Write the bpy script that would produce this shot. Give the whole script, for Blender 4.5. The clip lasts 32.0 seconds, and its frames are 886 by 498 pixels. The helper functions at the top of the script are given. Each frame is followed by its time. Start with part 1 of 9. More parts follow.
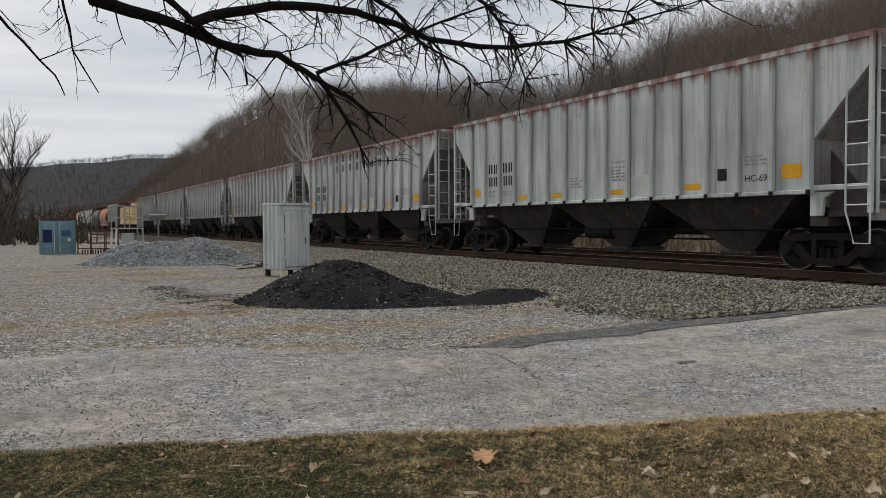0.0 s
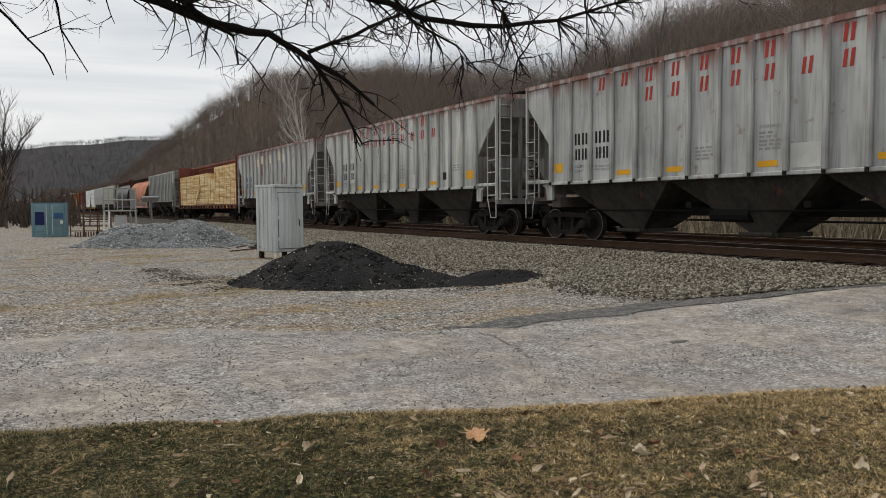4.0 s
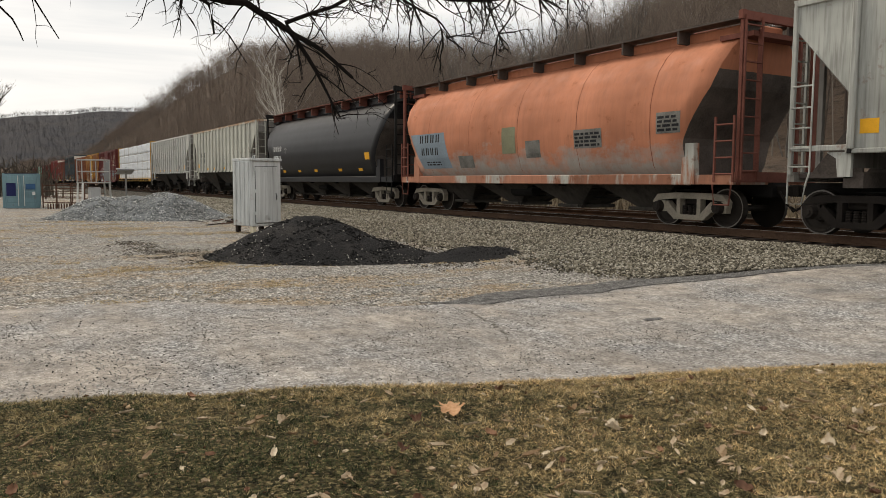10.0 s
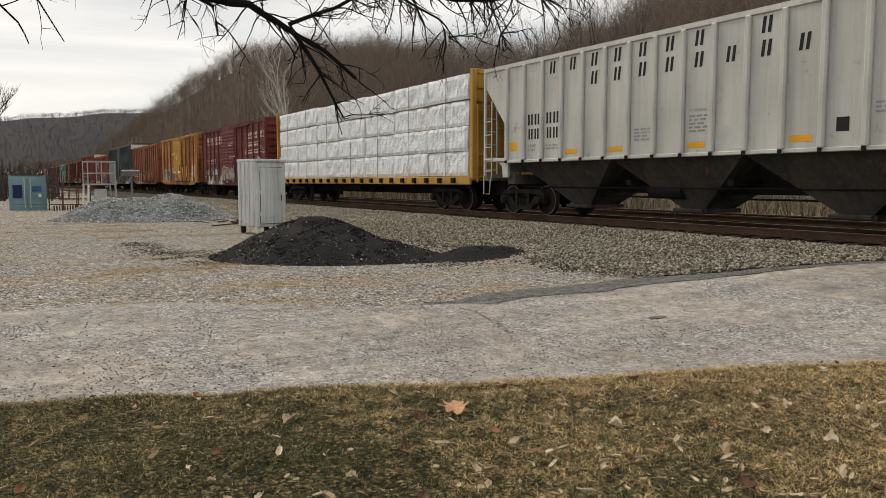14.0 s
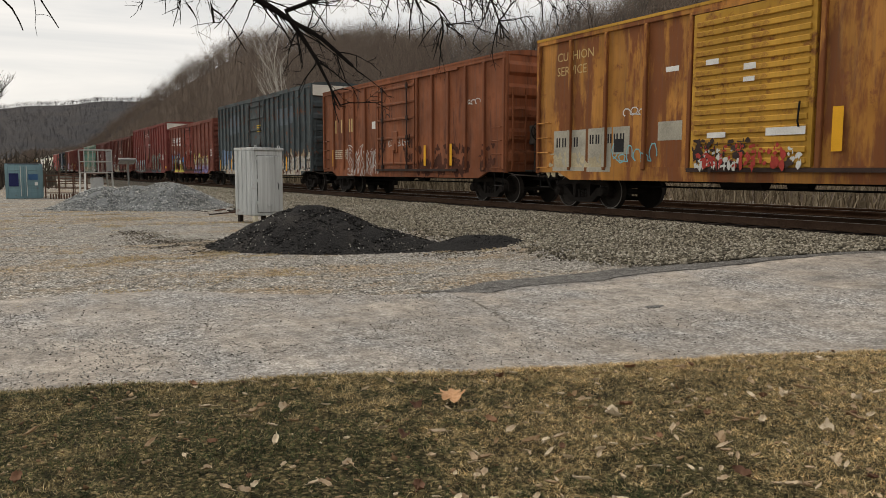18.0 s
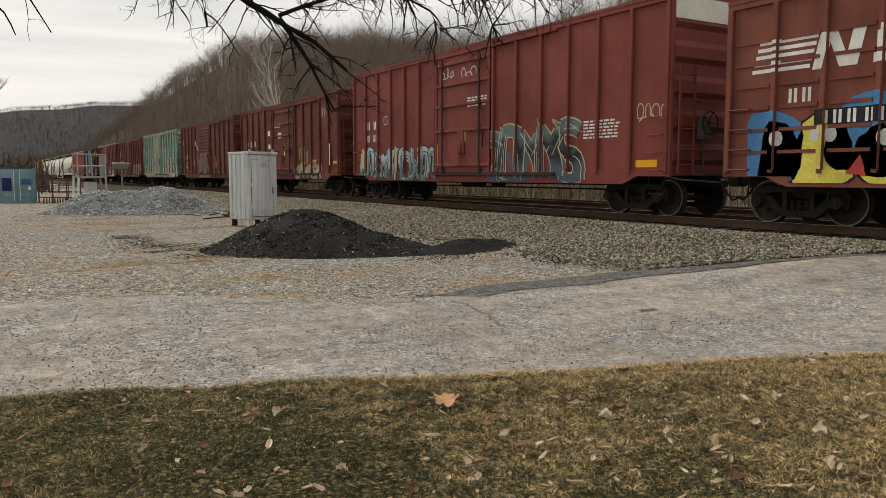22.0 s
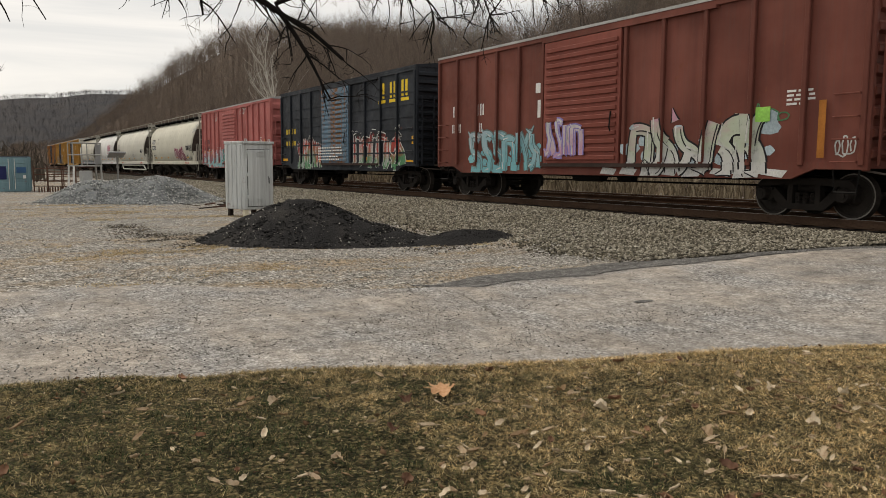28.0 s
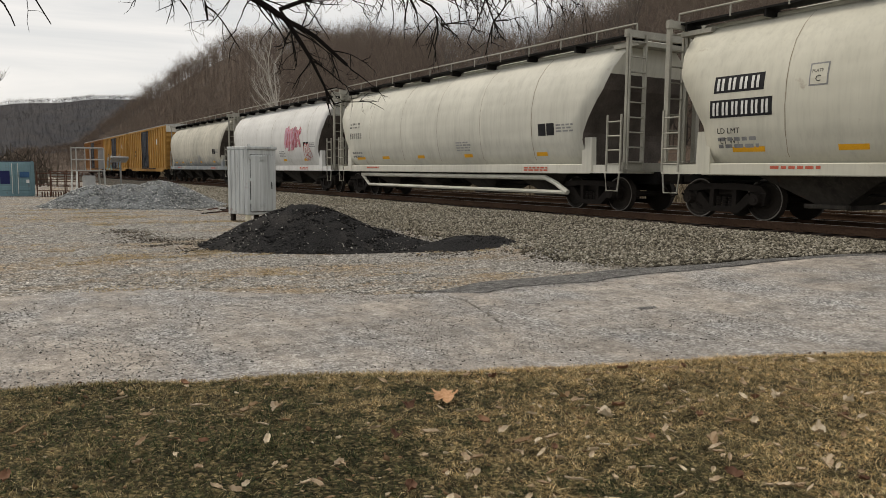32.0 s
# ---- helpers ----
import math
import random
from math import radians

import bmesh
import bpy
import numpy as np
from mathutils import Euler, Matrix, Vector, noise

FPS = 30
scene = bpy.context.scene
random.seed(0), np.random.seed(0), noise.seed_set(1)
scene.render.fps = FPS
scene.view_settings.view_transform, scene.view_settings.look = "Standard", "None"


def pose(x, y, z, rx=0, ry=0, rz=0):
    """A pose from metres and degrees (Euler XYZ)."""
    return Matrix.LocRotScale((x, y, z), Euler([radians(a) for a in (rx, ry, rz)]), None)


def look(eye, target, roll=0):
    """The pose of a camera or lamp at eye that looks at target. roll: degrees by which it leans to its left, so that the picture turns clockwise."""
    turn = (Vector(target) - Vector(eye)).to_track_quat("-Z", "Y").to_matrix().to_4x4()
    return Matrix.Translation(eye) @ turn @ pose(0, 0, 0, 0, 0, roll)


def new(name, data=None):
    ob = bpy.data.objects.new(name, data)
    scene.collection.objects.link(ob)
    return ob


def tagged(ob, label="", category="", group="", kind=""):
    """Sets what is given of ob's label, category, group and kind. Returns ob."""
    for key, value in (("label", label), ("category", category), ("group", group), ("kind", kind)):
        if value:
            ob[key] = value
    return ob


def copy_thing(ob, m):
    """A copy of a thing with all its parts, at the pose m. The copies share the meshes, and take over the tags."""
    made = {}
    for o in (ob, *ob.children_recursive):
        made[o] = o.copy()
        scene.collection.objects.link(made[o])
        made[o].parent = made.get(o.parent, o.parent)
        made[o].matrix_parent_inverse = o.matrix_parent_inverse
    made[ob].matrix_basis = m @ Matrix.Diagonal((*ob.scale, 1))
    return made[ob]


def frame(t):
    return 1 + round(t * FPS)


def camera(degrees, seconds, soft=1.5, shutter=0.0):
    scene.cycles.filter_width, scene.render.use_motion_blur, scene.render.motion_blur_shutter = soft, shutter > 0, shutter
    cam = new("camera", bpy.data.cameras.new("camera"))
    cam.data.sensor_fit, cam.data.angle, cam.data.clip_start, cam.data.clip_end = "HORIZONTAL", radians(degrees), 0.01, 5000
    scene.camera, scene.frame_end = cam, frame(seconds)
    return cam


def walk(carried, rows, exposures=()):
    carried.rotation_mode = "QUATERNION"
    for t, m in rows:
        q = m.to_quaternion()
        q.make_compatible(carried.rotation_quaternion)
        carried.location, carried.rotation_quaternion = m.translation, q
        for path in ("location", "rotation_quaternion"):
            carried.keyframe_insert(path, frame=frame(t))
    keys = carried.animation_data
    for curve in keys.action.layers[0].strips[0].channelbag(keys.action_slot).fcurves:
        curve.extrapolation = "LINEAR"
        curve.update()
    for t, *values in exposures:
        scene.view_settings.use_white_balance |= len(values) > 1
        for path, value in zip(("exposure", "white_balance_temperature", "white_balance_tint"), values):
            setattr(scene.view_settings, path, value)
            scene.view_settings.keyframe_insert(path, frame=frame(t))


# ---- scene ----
TRACK_Y, RAIL_Z = 15.5, 0.53
UNIT = 14.0             # metres from the eye to the near side of the cars

PATH = [
    (0.0, -0.024, -0.024, 1.579, -1.91, 0.34, 61.15),
    (0.5, -0.014, -0.020, 1.576, -2.09, 0.34, 61.17),
    (1.0, -0.017, -0.019, 1.572, -2.50, 0.63, 61.08),
    (1.5, -0.022, -0.019, 1.569, -2.89, 0.58, 61.15),
    (2.0, -0.017, -0.025, 1.566, -3.10, 0.45, 60.89),
    (2.5, -0.029, -0.021, 1.563, -3.10, 0.35, 60.52),
    (3.0, -0.021, -0.016, 1.561, -3.05, 0.05, 60.31),
    (3.5, -0.016, -0.011, 1.564, -2.97, 0.34, 60.62),
    (5.5, -0.023, -0.016, 1.557, -4.55, 0.49, 60.57),
    (6.0, -0.023, -0.014, 1.555, -4.63, 0.27, 59.91),
    (6.5, -0.030, -0.013, 1.558, -4.77, 0.25, 59.79),
    (7.0, -0.035, -0.008, 1.549, -4.93, 0.22, 59.76),
    (7.5, -0.025, -0.001, 1.553, -5.34, 0.26, 59.25),
    (8.0, -0.032, 0.003, 1.544, -5.57, 0.12, 58.51),
    (8.5, -0.030, -0.000, 1.550, -5.59, -0.04, 58.21),
    (9.0, -0.033, 0.004, 1.543, -5.27, -0.33, 58.44),
    (9.5, -0.021, 0.009, 1.547, -5.12, -0.48, 58.40),
    (10.0, -0.021, -0.000, 1.550, -4.99, -0.33, 59.16),
    (10.5, -0.022, -0.009, 1.547, -4.87, -0.29, 59.65),
    (11.0, -0.022, -0.000, 1.541, -4.71, -0.44, 59.20),
    (11.5, -0.006, -0.004, 1.548, -4.75, -0.38, 59.03),
    (12.0, -0.003, -0.005, 1.551, -4.69, -0.13, 59.67),
    (12.5, -0.007, 0.007, 1.545, -4.57, -0.07, 59.71),
    (13.0, -0.000, 0.000, 1.550, -4.63, 0.00, 59.50),
    (13.5, 0.008, -0.001, 1.547, -4.75, -0.01, 59.31),
    (14.0, 0.004, -0.002, 1.550, -5.01, -0.01, 59.51),
    (14.5, 0.000, 0.005, 1.546, -5.27, 0.12, 59.79),
    (16.5, 0.001, 0.006, 1.544, -5.22, -0.19, 59.38),
    (17.0, -0.004, 0.007, 1.541, -5.44, -0.10, 59.33),
    (17.5, -0.001, 0.005, 1.546, -5.68, -0.15, 59.22),
    (18.0, -0.002, 0.007, 1.544, -5.81, -0.12, 59.34),
    (18.5, -0.006, 0.010, 1.545, -5.72, -0.04, 59.46),
    (19.0, -0.005, 0.010, 1.546, -5.72, -0.03, 59.52),
    (19.5, -0.005, 0.009, 1.543, -5.77, -0.03, 59.65),
    (20.0, -0.005, 0.010, 1.539, -5.77, 0.00, 59.52),
    (20.5, -0.001, 0.012, 1.540, -5.63, -0.08, 59.35),
    (21.0, 0.000, 0.012, 1.542, -5.44, -0.14, 59.16),
    (21.5, -0.003, 0.013, 1.539, -5.34, -0.18, 59.20),
    (22.0, 0.002, 0.013, 1.546, -5.53, -0.03, 58.94),
    (22.5, -0.004, 0.016, 1.544, -5.58, -0.10, 58.92),
    (23.0, -0.013, 0.018, 1.540, -5.57, -0.08, 59.06),
    (23.5, -0.002, 0.015, 1.546, -5.49, -0.12, 58.97),
    (24.0, -0.008, 0.013, 1.538, -5.53, -0.23, 58.92),
    (24.5, -0.009, 0.014, 1.545, -5.55, -0.19, 58.98),
    (25.0, 0.001, 0.008, 1.545, -5.51, -0.34, 58.86),
    (25.5, -0.000, 0.008, 1.541, -5.49, -0.42, 58.61),
    (27.5, 0.002, 0.008, 1.544, -6.01, -0.40, 58.61),
    (28.0, 0.002, 0.015, 1.541, -6.21, -0.33, 58.69),
    (28.5, -0.008, 0.014, 1.539, -6.35, -0.38, 58.56),
    (29.0, -0.008, 0.011, 1.541, -6.26, -0.47, 58.62),
    (29.5, -0.006, 0.008, 1.536, -6.12, -0.49, 58.86),
    (30.0, -0.005, 0.008, 1.540, -6.07, -0.43, 59.05),
    (30.5, -0.011, 0.007, 1.535, -6.12, -0.49, 58.88),
    (31.0, -0.014, 0.014, 1.538, -6.09, -0.57, 58.88),
    (31.5, -0.005, 0.010, 1.542, -6.00, -0.53, 58.84),
    (32.0, -0.012, 0.010, 1.538, -5.77, -0.51, 58.86),
]
cam = camera(60.0, 32.0, soft=0.6)
walk(cam, [(t, pose(x, y, z, 90 + p, r, w)) for t, x, y, z, p, r, w in PATH],
     exposures=[(0.0, -0.06, 6800, 10), (2.0, 0.1, 6950, 10), (3.5, 0.12, 7000, 10), (6.0, 0.22, 7450, 11), (7.0, 0.22, 7550, 11), (8.0, 0.26, 7550, 11), (9.0, 0.16, 7600, 11), (10.0, 0.39, 7600, 11), (11.0, 0.33, 7600, 11), (12.0, 0.54, 7550, 11), (13.0, 0.58, 7550, 11), (14.0, 0.33, 7600, 11), (17.0, 0.25, 7650, 11), (19.0, 0.24, 7700, 11), (25.0, 0.26, 7750, 11), (30.0, 0.26, 7650, 11), (32.0, 0.2, 7500, 11)])

# ---- world and sun: a high overcast sky ----
world = bpy.data.worlds.new("overcast")
scene.world = world
world.use_nodes = True
wn = world.node_tree
wn.nodes.clear()
w_out = wn.nodes.new("ShaderNodeOutputWorld")
w_bg = wn.nodes.new("ShaderNodeBackground")
w_sky = wn.nodes.new("ShaderNodeTexSky")
w_sky.sky_type, w_sky.sun_disc = "NISHITA", False
w_sky.sun_elevation, w_sky.sun_rotation = radians(49), radians(250)
w_co = wn.nodes.new("ShaderNodeTexCoord")
w_map = wn.nodes.new("ShaderNodeMapping")
w_map.inputs["Scale"].default_value = (1.0, 1.0, 9.0)
w_no = wn.nodes.new("ShaderNodeTexNoise")
w_no.inputs["Scale"].default_value, w_no.inputs["Detail"].default_value = 1.6, 6
w_no.inputs["Roughness"].default_value, w_no.inputs["Distortion"].default_value = 0.55, 0.4
w_ra = wn.nodes.new("ShaderNodeValToRGB")
w_ra.color_ramp.elements[0].position, w_ra.color_ramp.elements[0].color = 0.3, (5.0, 5.62, 6.45, 1)
w_ra.color_ramp.elements[1].position, w_ra.color_ramp.elements[1].color = 0.68, (8.45, 8.75, 9.3, 1)
w_mix = wn.nodes.new("ShaderNodeMix")
w_mix.data_type = "RGBA"
w_mix.inputs["Factor"].default_value = 0.93
wn.links.new(w_co.outputs["Generated"], w_map.inputs["Vector"])
wn.links.new(w_map.outputs["Vector"], w_no.inputs["Vector"])
wn.links.new(w_no.outputs["Fac"], w_ra.inputs["Fac"])
wn.links.new(w_sky.outputs["Color"], w_mix.inputs["A"])
wn.links.new(w_ra.outputs["Color"], w_mix.inputs["B"])
wn.links.new(w_mix.outputs["Result"], w_bg.inputs["Color"])
w_bg.inputs["Strength"].default_value = 0.1
wn.links.new(w_bg.outputs["Background"], w_out.inputs["Surface"])
sun_data = bpy.data.lights.new("sun", "SUN")
sun_data.energy, sun_data.angle, sun_data.color = 1.45, radians(14), (1.0, 0.97, 0.92)
sun = new("sun", sun_data)
sun.matrix_world = look((-40, -15, 50), (0, 0, 0))

# ---- materials ----
def blank(name, rough=0.8, metal=0.0):
    m = bpy.data.materials.new(name)
    m.use_nodes = True
    nt = m.node_tree
    b = nt.nodes["Principled BSDF"]
    b.inputs["Roughness"].default_value, b.inputs["Metallic"].default_value = rough, metal
    b.inputs["Specular IOR Level"].default_value = 0.45 if rough < 0.4 else 0.12
    return m, nt, b


def coord(nt, scale=(1, 1, 1), kind="Object", shift=(0, 0, 0)):
    c = nt.nodes.new("ShaderNodeTexCoord")
    mp = nt.nodes.new("ShaderNodeMapping")
    mp.inputs["Scale"].default_value, mp.inputs["Location"].default_value = scale, shift
    nt.links.new(c.outputs[kind], mp.inputs["Vector"])
    return mp.outputs["Vector"]


def noise_tex(nt, vec, scale, detail=5, rough=0.55):
    n = nt.nodes.new("ShaderNodeTexNoise")
    n.inputs["Scale"].default_value, n.inputs["Detail"].default_value, n.inputs["Roughness"].default_value = scale, detail, rough
    nt.links.new(vec, n.inputs["Vector"])
    return n.outputs["Fac"]


def ramp(nt, fac, stops):
    r = nt.nodes.new("ShaderNodeValToRGB")
    e = r.color_ramp.elements
    while len(e) < len(stops):
        e.new(0.5)
    for el, (p, c) in zip(e, stops):
        el.position = p
        el.color = (*c, 1) if len(c) == 3 else c
    nt.links.new(fac, r.inputs["Fac"])
    return r.outputs["Color"]


def mask(nt, fac, lo, hi):
    r = nt.nodes.new("ShaderNodeMapRange")
    r.inputs["From Min"].default_value, r.inputs["From Max"].default_value = lo, hi
    nt.links.new(fac, r.inputs["Value"])
    return r.outputs["Result"]


def math2(nt, op, a, b):
    n = nt.nodes.new("ShaderNodeMath")
    n.operation = op
    n.use_clamp = True
    for i, v in enumerate((a, b)):
        if isinstance(v, bpy.types.NodeSocket):
            nt.links.new(v, n.inputs[i])
        else:
            n.inputs[i].default_value = v
    return n.outputs[0]


def blend(nt, fac, a, b, how="MIX"):
    n = nt.nodes.new("ShaderNodeMix")
    n.data_type, n.blend_type = "RGBA", how
    for key, v in (("Factor", fac), ("A", a), ("B", b)):
        if isinstance(v, bpy.types.NodeSocket):
            nt.links.new(v, n.inputs[key])
        elif key == "Factor":
            n.inputs[key].default_value = v
        else:
            n.inputs[key].default_value = (*v, 1)
    return n.outputs["Result"]


def bump(nt, b, fac, strength, dist=0.02):
    n = nt.nodes.new("ShaderNodeBump")
    n.inputs["Strength"].default_value, n.inputs["Distance"].default_value = strength, dist
    nt.links.new(fac, n.inputs["Height"])
    nt.links.new(n.outputs["Normal"], b.inputs["Normal"])


def plain(name, col, rough=0.7, metal=0.0, vary=0.25, scale=6.0, rand=False):
    """A plain surface with soft mottling at two scales."""
    m, nt, b = blank(name, rough, metal)
    v = coord(nt)
    f1 = noise_tex(nt, v, scale * 0.3, 3)
    f2 = noise_tex(nt, v, scale * 5, 5)
    f = math2(nt, "ADD", math2(nt, "MULTIPLY", f1, 0.6), math2(nt, "MULTIPLY", f2, 0.4))
    lo = tuple(c * (1 - vary) for c in col)
    hi = tuple(min(1, c * (1 + vary)) for c in col)
    c = ramp(nt, f, [(0.3, lo), (0.7, hi)])
    if rand:
        o = nt.nodes.new("ShaderNodeObjectInfo")
        c = blend(nt, 0.8, c, ramp(nt, o.outputs["Random"], [(0, (0.6, 0.6, 0.6)), (1, (1.0, 1.0, 1.0))]), "MULTIPLY")
    nt.links.new(c, b.inputs["Base Color"])
    bump(nt, b, f2, 0.25, 0.01)
    return m


RUST = (0.17, 0.062, 0.032)


def car_paint(name, col, rust=0.3, grime=0.35, fade=0.25, top=0.0, top_col=RUST, seed=0, rough=0.55, band=None,
              patches=None, patch_amt=0.0, foot=None, dents=0.35, sheen=1.0):
    """Weathered rolling-stock paint: faded in broad areas, streaked downwards, rust in blisters, along the roof edge and in the seams."""
    m, nt, b = blank(name, rough)
    sh = (seed * 7.3, seed * 3.1, seed * 5.7)
    v = coord(nt, shift=sh)
    streak = noise_tex(nt, coord(nt, (2.6, 2.6, 0.16), shift=sh), 1.5, 6, 0.62)
    fine = noise_tex(nt, coord(nt, (9, 9, 0.5), shift=sh), 1.6, 4)
    broad = noise_tex(nt, v, 0.45, 4)
    spot = noise_tex(nt, v, 2.4, 8, 0.66)
    pale = tuple(min(1, c * (1 + fade) + 0.03 * fade) for c in col)
    deep = tuple(c * (1 - fade) for c in col)
    c = ramp(nt, broad, [(0.32, deep), (0.68, pale)])
    if patches:
        c = blend(nt, mask(nt, noise_tex(nt, coord(nt, (1.5, 1.5, 0.33), shift=(sh[1], sh[2], sh[0])), 0.9, 6, 0.65),
                           0.62 - patch_amt, 0.70 - patch_amt), c, patches)
    if foot:
        # paint worn through along the foot of the body
        z0, z1, bare = foot
        sep = nt.nodes.new("ShaderNodeSeparateXYZ")
        nt.links.new(coord(nt), sep.inputs[0])
        wear = noise_tex(nt, coord(nt, (1.0, 1.0, 1.6), shift=sh), 1.3, 8, 0.72)
        low = mask(nt, sep.outputs["Z"], z1, z0)
        t = mask(nt, math2(nt, "ADD", math2(nt, "MULTIPLY", low, 0.35), math2(nt, "MULTIPLY", wear, 0.9)), 0.56, 0.80)
        c = blend(nt, math2(nt, "MULTIPLY", math2(nt, "MULTIPLY", t, mask(nt, sep.outputs["Z"], z1 + 0.5, z1 - 0.2)), 0.85), c, bare)
    dirt = tuple(0.32 * x + 0.012 for x in col)
    c = blend(nt, math2(nt, "MULTIPLY", mask(nt, streak, 0.46, 0.72), grime), c, dirt)
    c = blend(nt, math2(nt, "MULTIPLY", mask(nt, fine, 0.5, 0.75), grime * 0.6), c, (0.10, 0.085, 0.075))
    rm = math2(nt, "MULTIPLY", mask(nt, spot, 0.66 - 0.22 * rust, 0.74 - 0.16 * rust), min(1, 0.35 + rust))
    c = blend(nt, rm, c, ramp(nt, fine, [(0.3, tuple(x * 0.6 for x in RUST)), (0.7, tuple(x * 1.5 for x in RUST))]))
    if top:
        sep = nt.nodes.new("ShaderNodeSeparateXYZ")
        nt.links.new(coord(nt), sep.inputs[0])
        edge = mask(nt, sep.outputs["Z"], 4.55 - 1.5 * top, 4.6)
        t = mask(nt, math2(nt, "ADD", math2(nt, "MULTIPLY", edge, 0.42), math2(nt, "MULTIPLY", streak, 0.75)), 0.64, 0.82)
        c = blend(nt, math2(nt, "MULTIPLY", t, 0.85), c, top_col)
    nt.links.new(c, b.inputs["Base Color"])
    nt.links.new(ramp(nt, spot, [(0.3, (rough - 0.1 * sheen,) * 3), (0.7, (min(1, rough + 0.3 * sheen),) * 3)]), b.inputs["Roughness"])
    bump(nt, b, math2(nt, "ADD", math2(nt, "MULTIPLY", spot, 0.5), math2(nt, "MULTIPLY", broad, 0.5)), dents, 0.03)
    return m


def stone_mat(name, stops, rough=0.9):
    """Loose stones: one tone for each separate stone."""
    m, nt, b = blank(name, rough)
    g = nt.nodes.new("ShaderNodeNewGeometry")
    c = ramp(nt, g.outputs["Random Per Island"], stops)
    f = noise_tex(nt, coord(nt), 60, 3)
    c = blend(nt, 0.5, c, ramp(nt, f, [(0.3, (0.55, 0.55, 0.55)), (0.7, (1, 1, 1))]), "MULTIPLY")
    big = noise_tex(nt, coord(nt), 0.35, 4)
    c = blend(nt, 0.6, c, ramp(nt, big, [(0.35, (0.72, 0.68, 0.62)), (0.65, (1, 1, 1))]), "MULTIPLY")
    nt.links.new(c, b.inputs["Base Color"])
    return m


def gravel_ground(name, tones, patch, patch_amt, cell=38.0, strength=0.7, dark=None, dark_amt=0.0):
    """Packed gravel: small stones as cells, sandy or weedy patches over them."""
    m, nt, b = blank(name, 0.92)
    v = coord(nt)
    vo = nt.nodes.new("ShaderNodeTexVoronoi")
    vo.inputs["Scale"].default_value = cell
    nt.links.new(v, vo.inputs["Vector"])
    sep = nt.nodes.new("ShaderNodeSeparateColor")
    nt.links.new(vo.outputs["Color"], sep.inputs[0])
    c = ramp(nt, sep.outputs[0], tones)
    mid = noise_tex(nt, v, 1.3, 8, 0.7)
    big = noise_tex(nt, v, 0.22, 5)
    wide = noise_tex(nt, coord(nt, (0.55, 0.13, 1)), 1.0, 6, 0.65)
    c = blend(nt, math2(nt, "MULTIPLY", mask(nt, math2(nt, "ADD", math2(nt, "MULTIPLY", wide, 0.6), math2(nt, "MULTIPLY", mid, 0.4)), 0.56 - patch_amt, 0.66 - patch_amt), 0.72), c, patch)
    if dark:
        c = blend(nt, mask(nt, math2(nt, "ADD", math2(nt, "MULTIPLY", big, 0.6), math2(nt, "MULTIPLY", mid, 0.4)), 0.6 - dark_amt, 0.72 - dark_amt), c, dark)
    c = blend(nt, 0.6, c, ramp(nt, noise_tex(nt, v, 22, 5, 0.7), [(0.34, (0.36, 0.35, 0.34)), (0.6, (1, 1, 1))]), "MULTIPLY")
    c = blend(nt, 1.0, c, ramp(nt, noise_tex(nt, v, 6.5, 7, 0.75), [(0.36, (0.50, 0.49, 0.47)), (0.5, (0.98, 0.97, 0.96)), (0.64, (1.45, 1.44, 1.42))]), "MULTIPLY")
    c = blend(nt, 0.8, c, ramp(nt, vo.outputs["Distance"], [(0.35, (1, 1, 1)), (0.75, (0.3, 0.29, 0.28))]), "MULTIPLY")
    nt.links.new(c, b.inputs["Base Color"])
    h = math2(nt, "ADD", math2(nt, "SUBTRACT", 0.7, vo.outputs["Distance"]), math2(nt, "MULTIPLY", mid, 0.3))
    bump(nt, b, h, strength, 0.02)
    return m


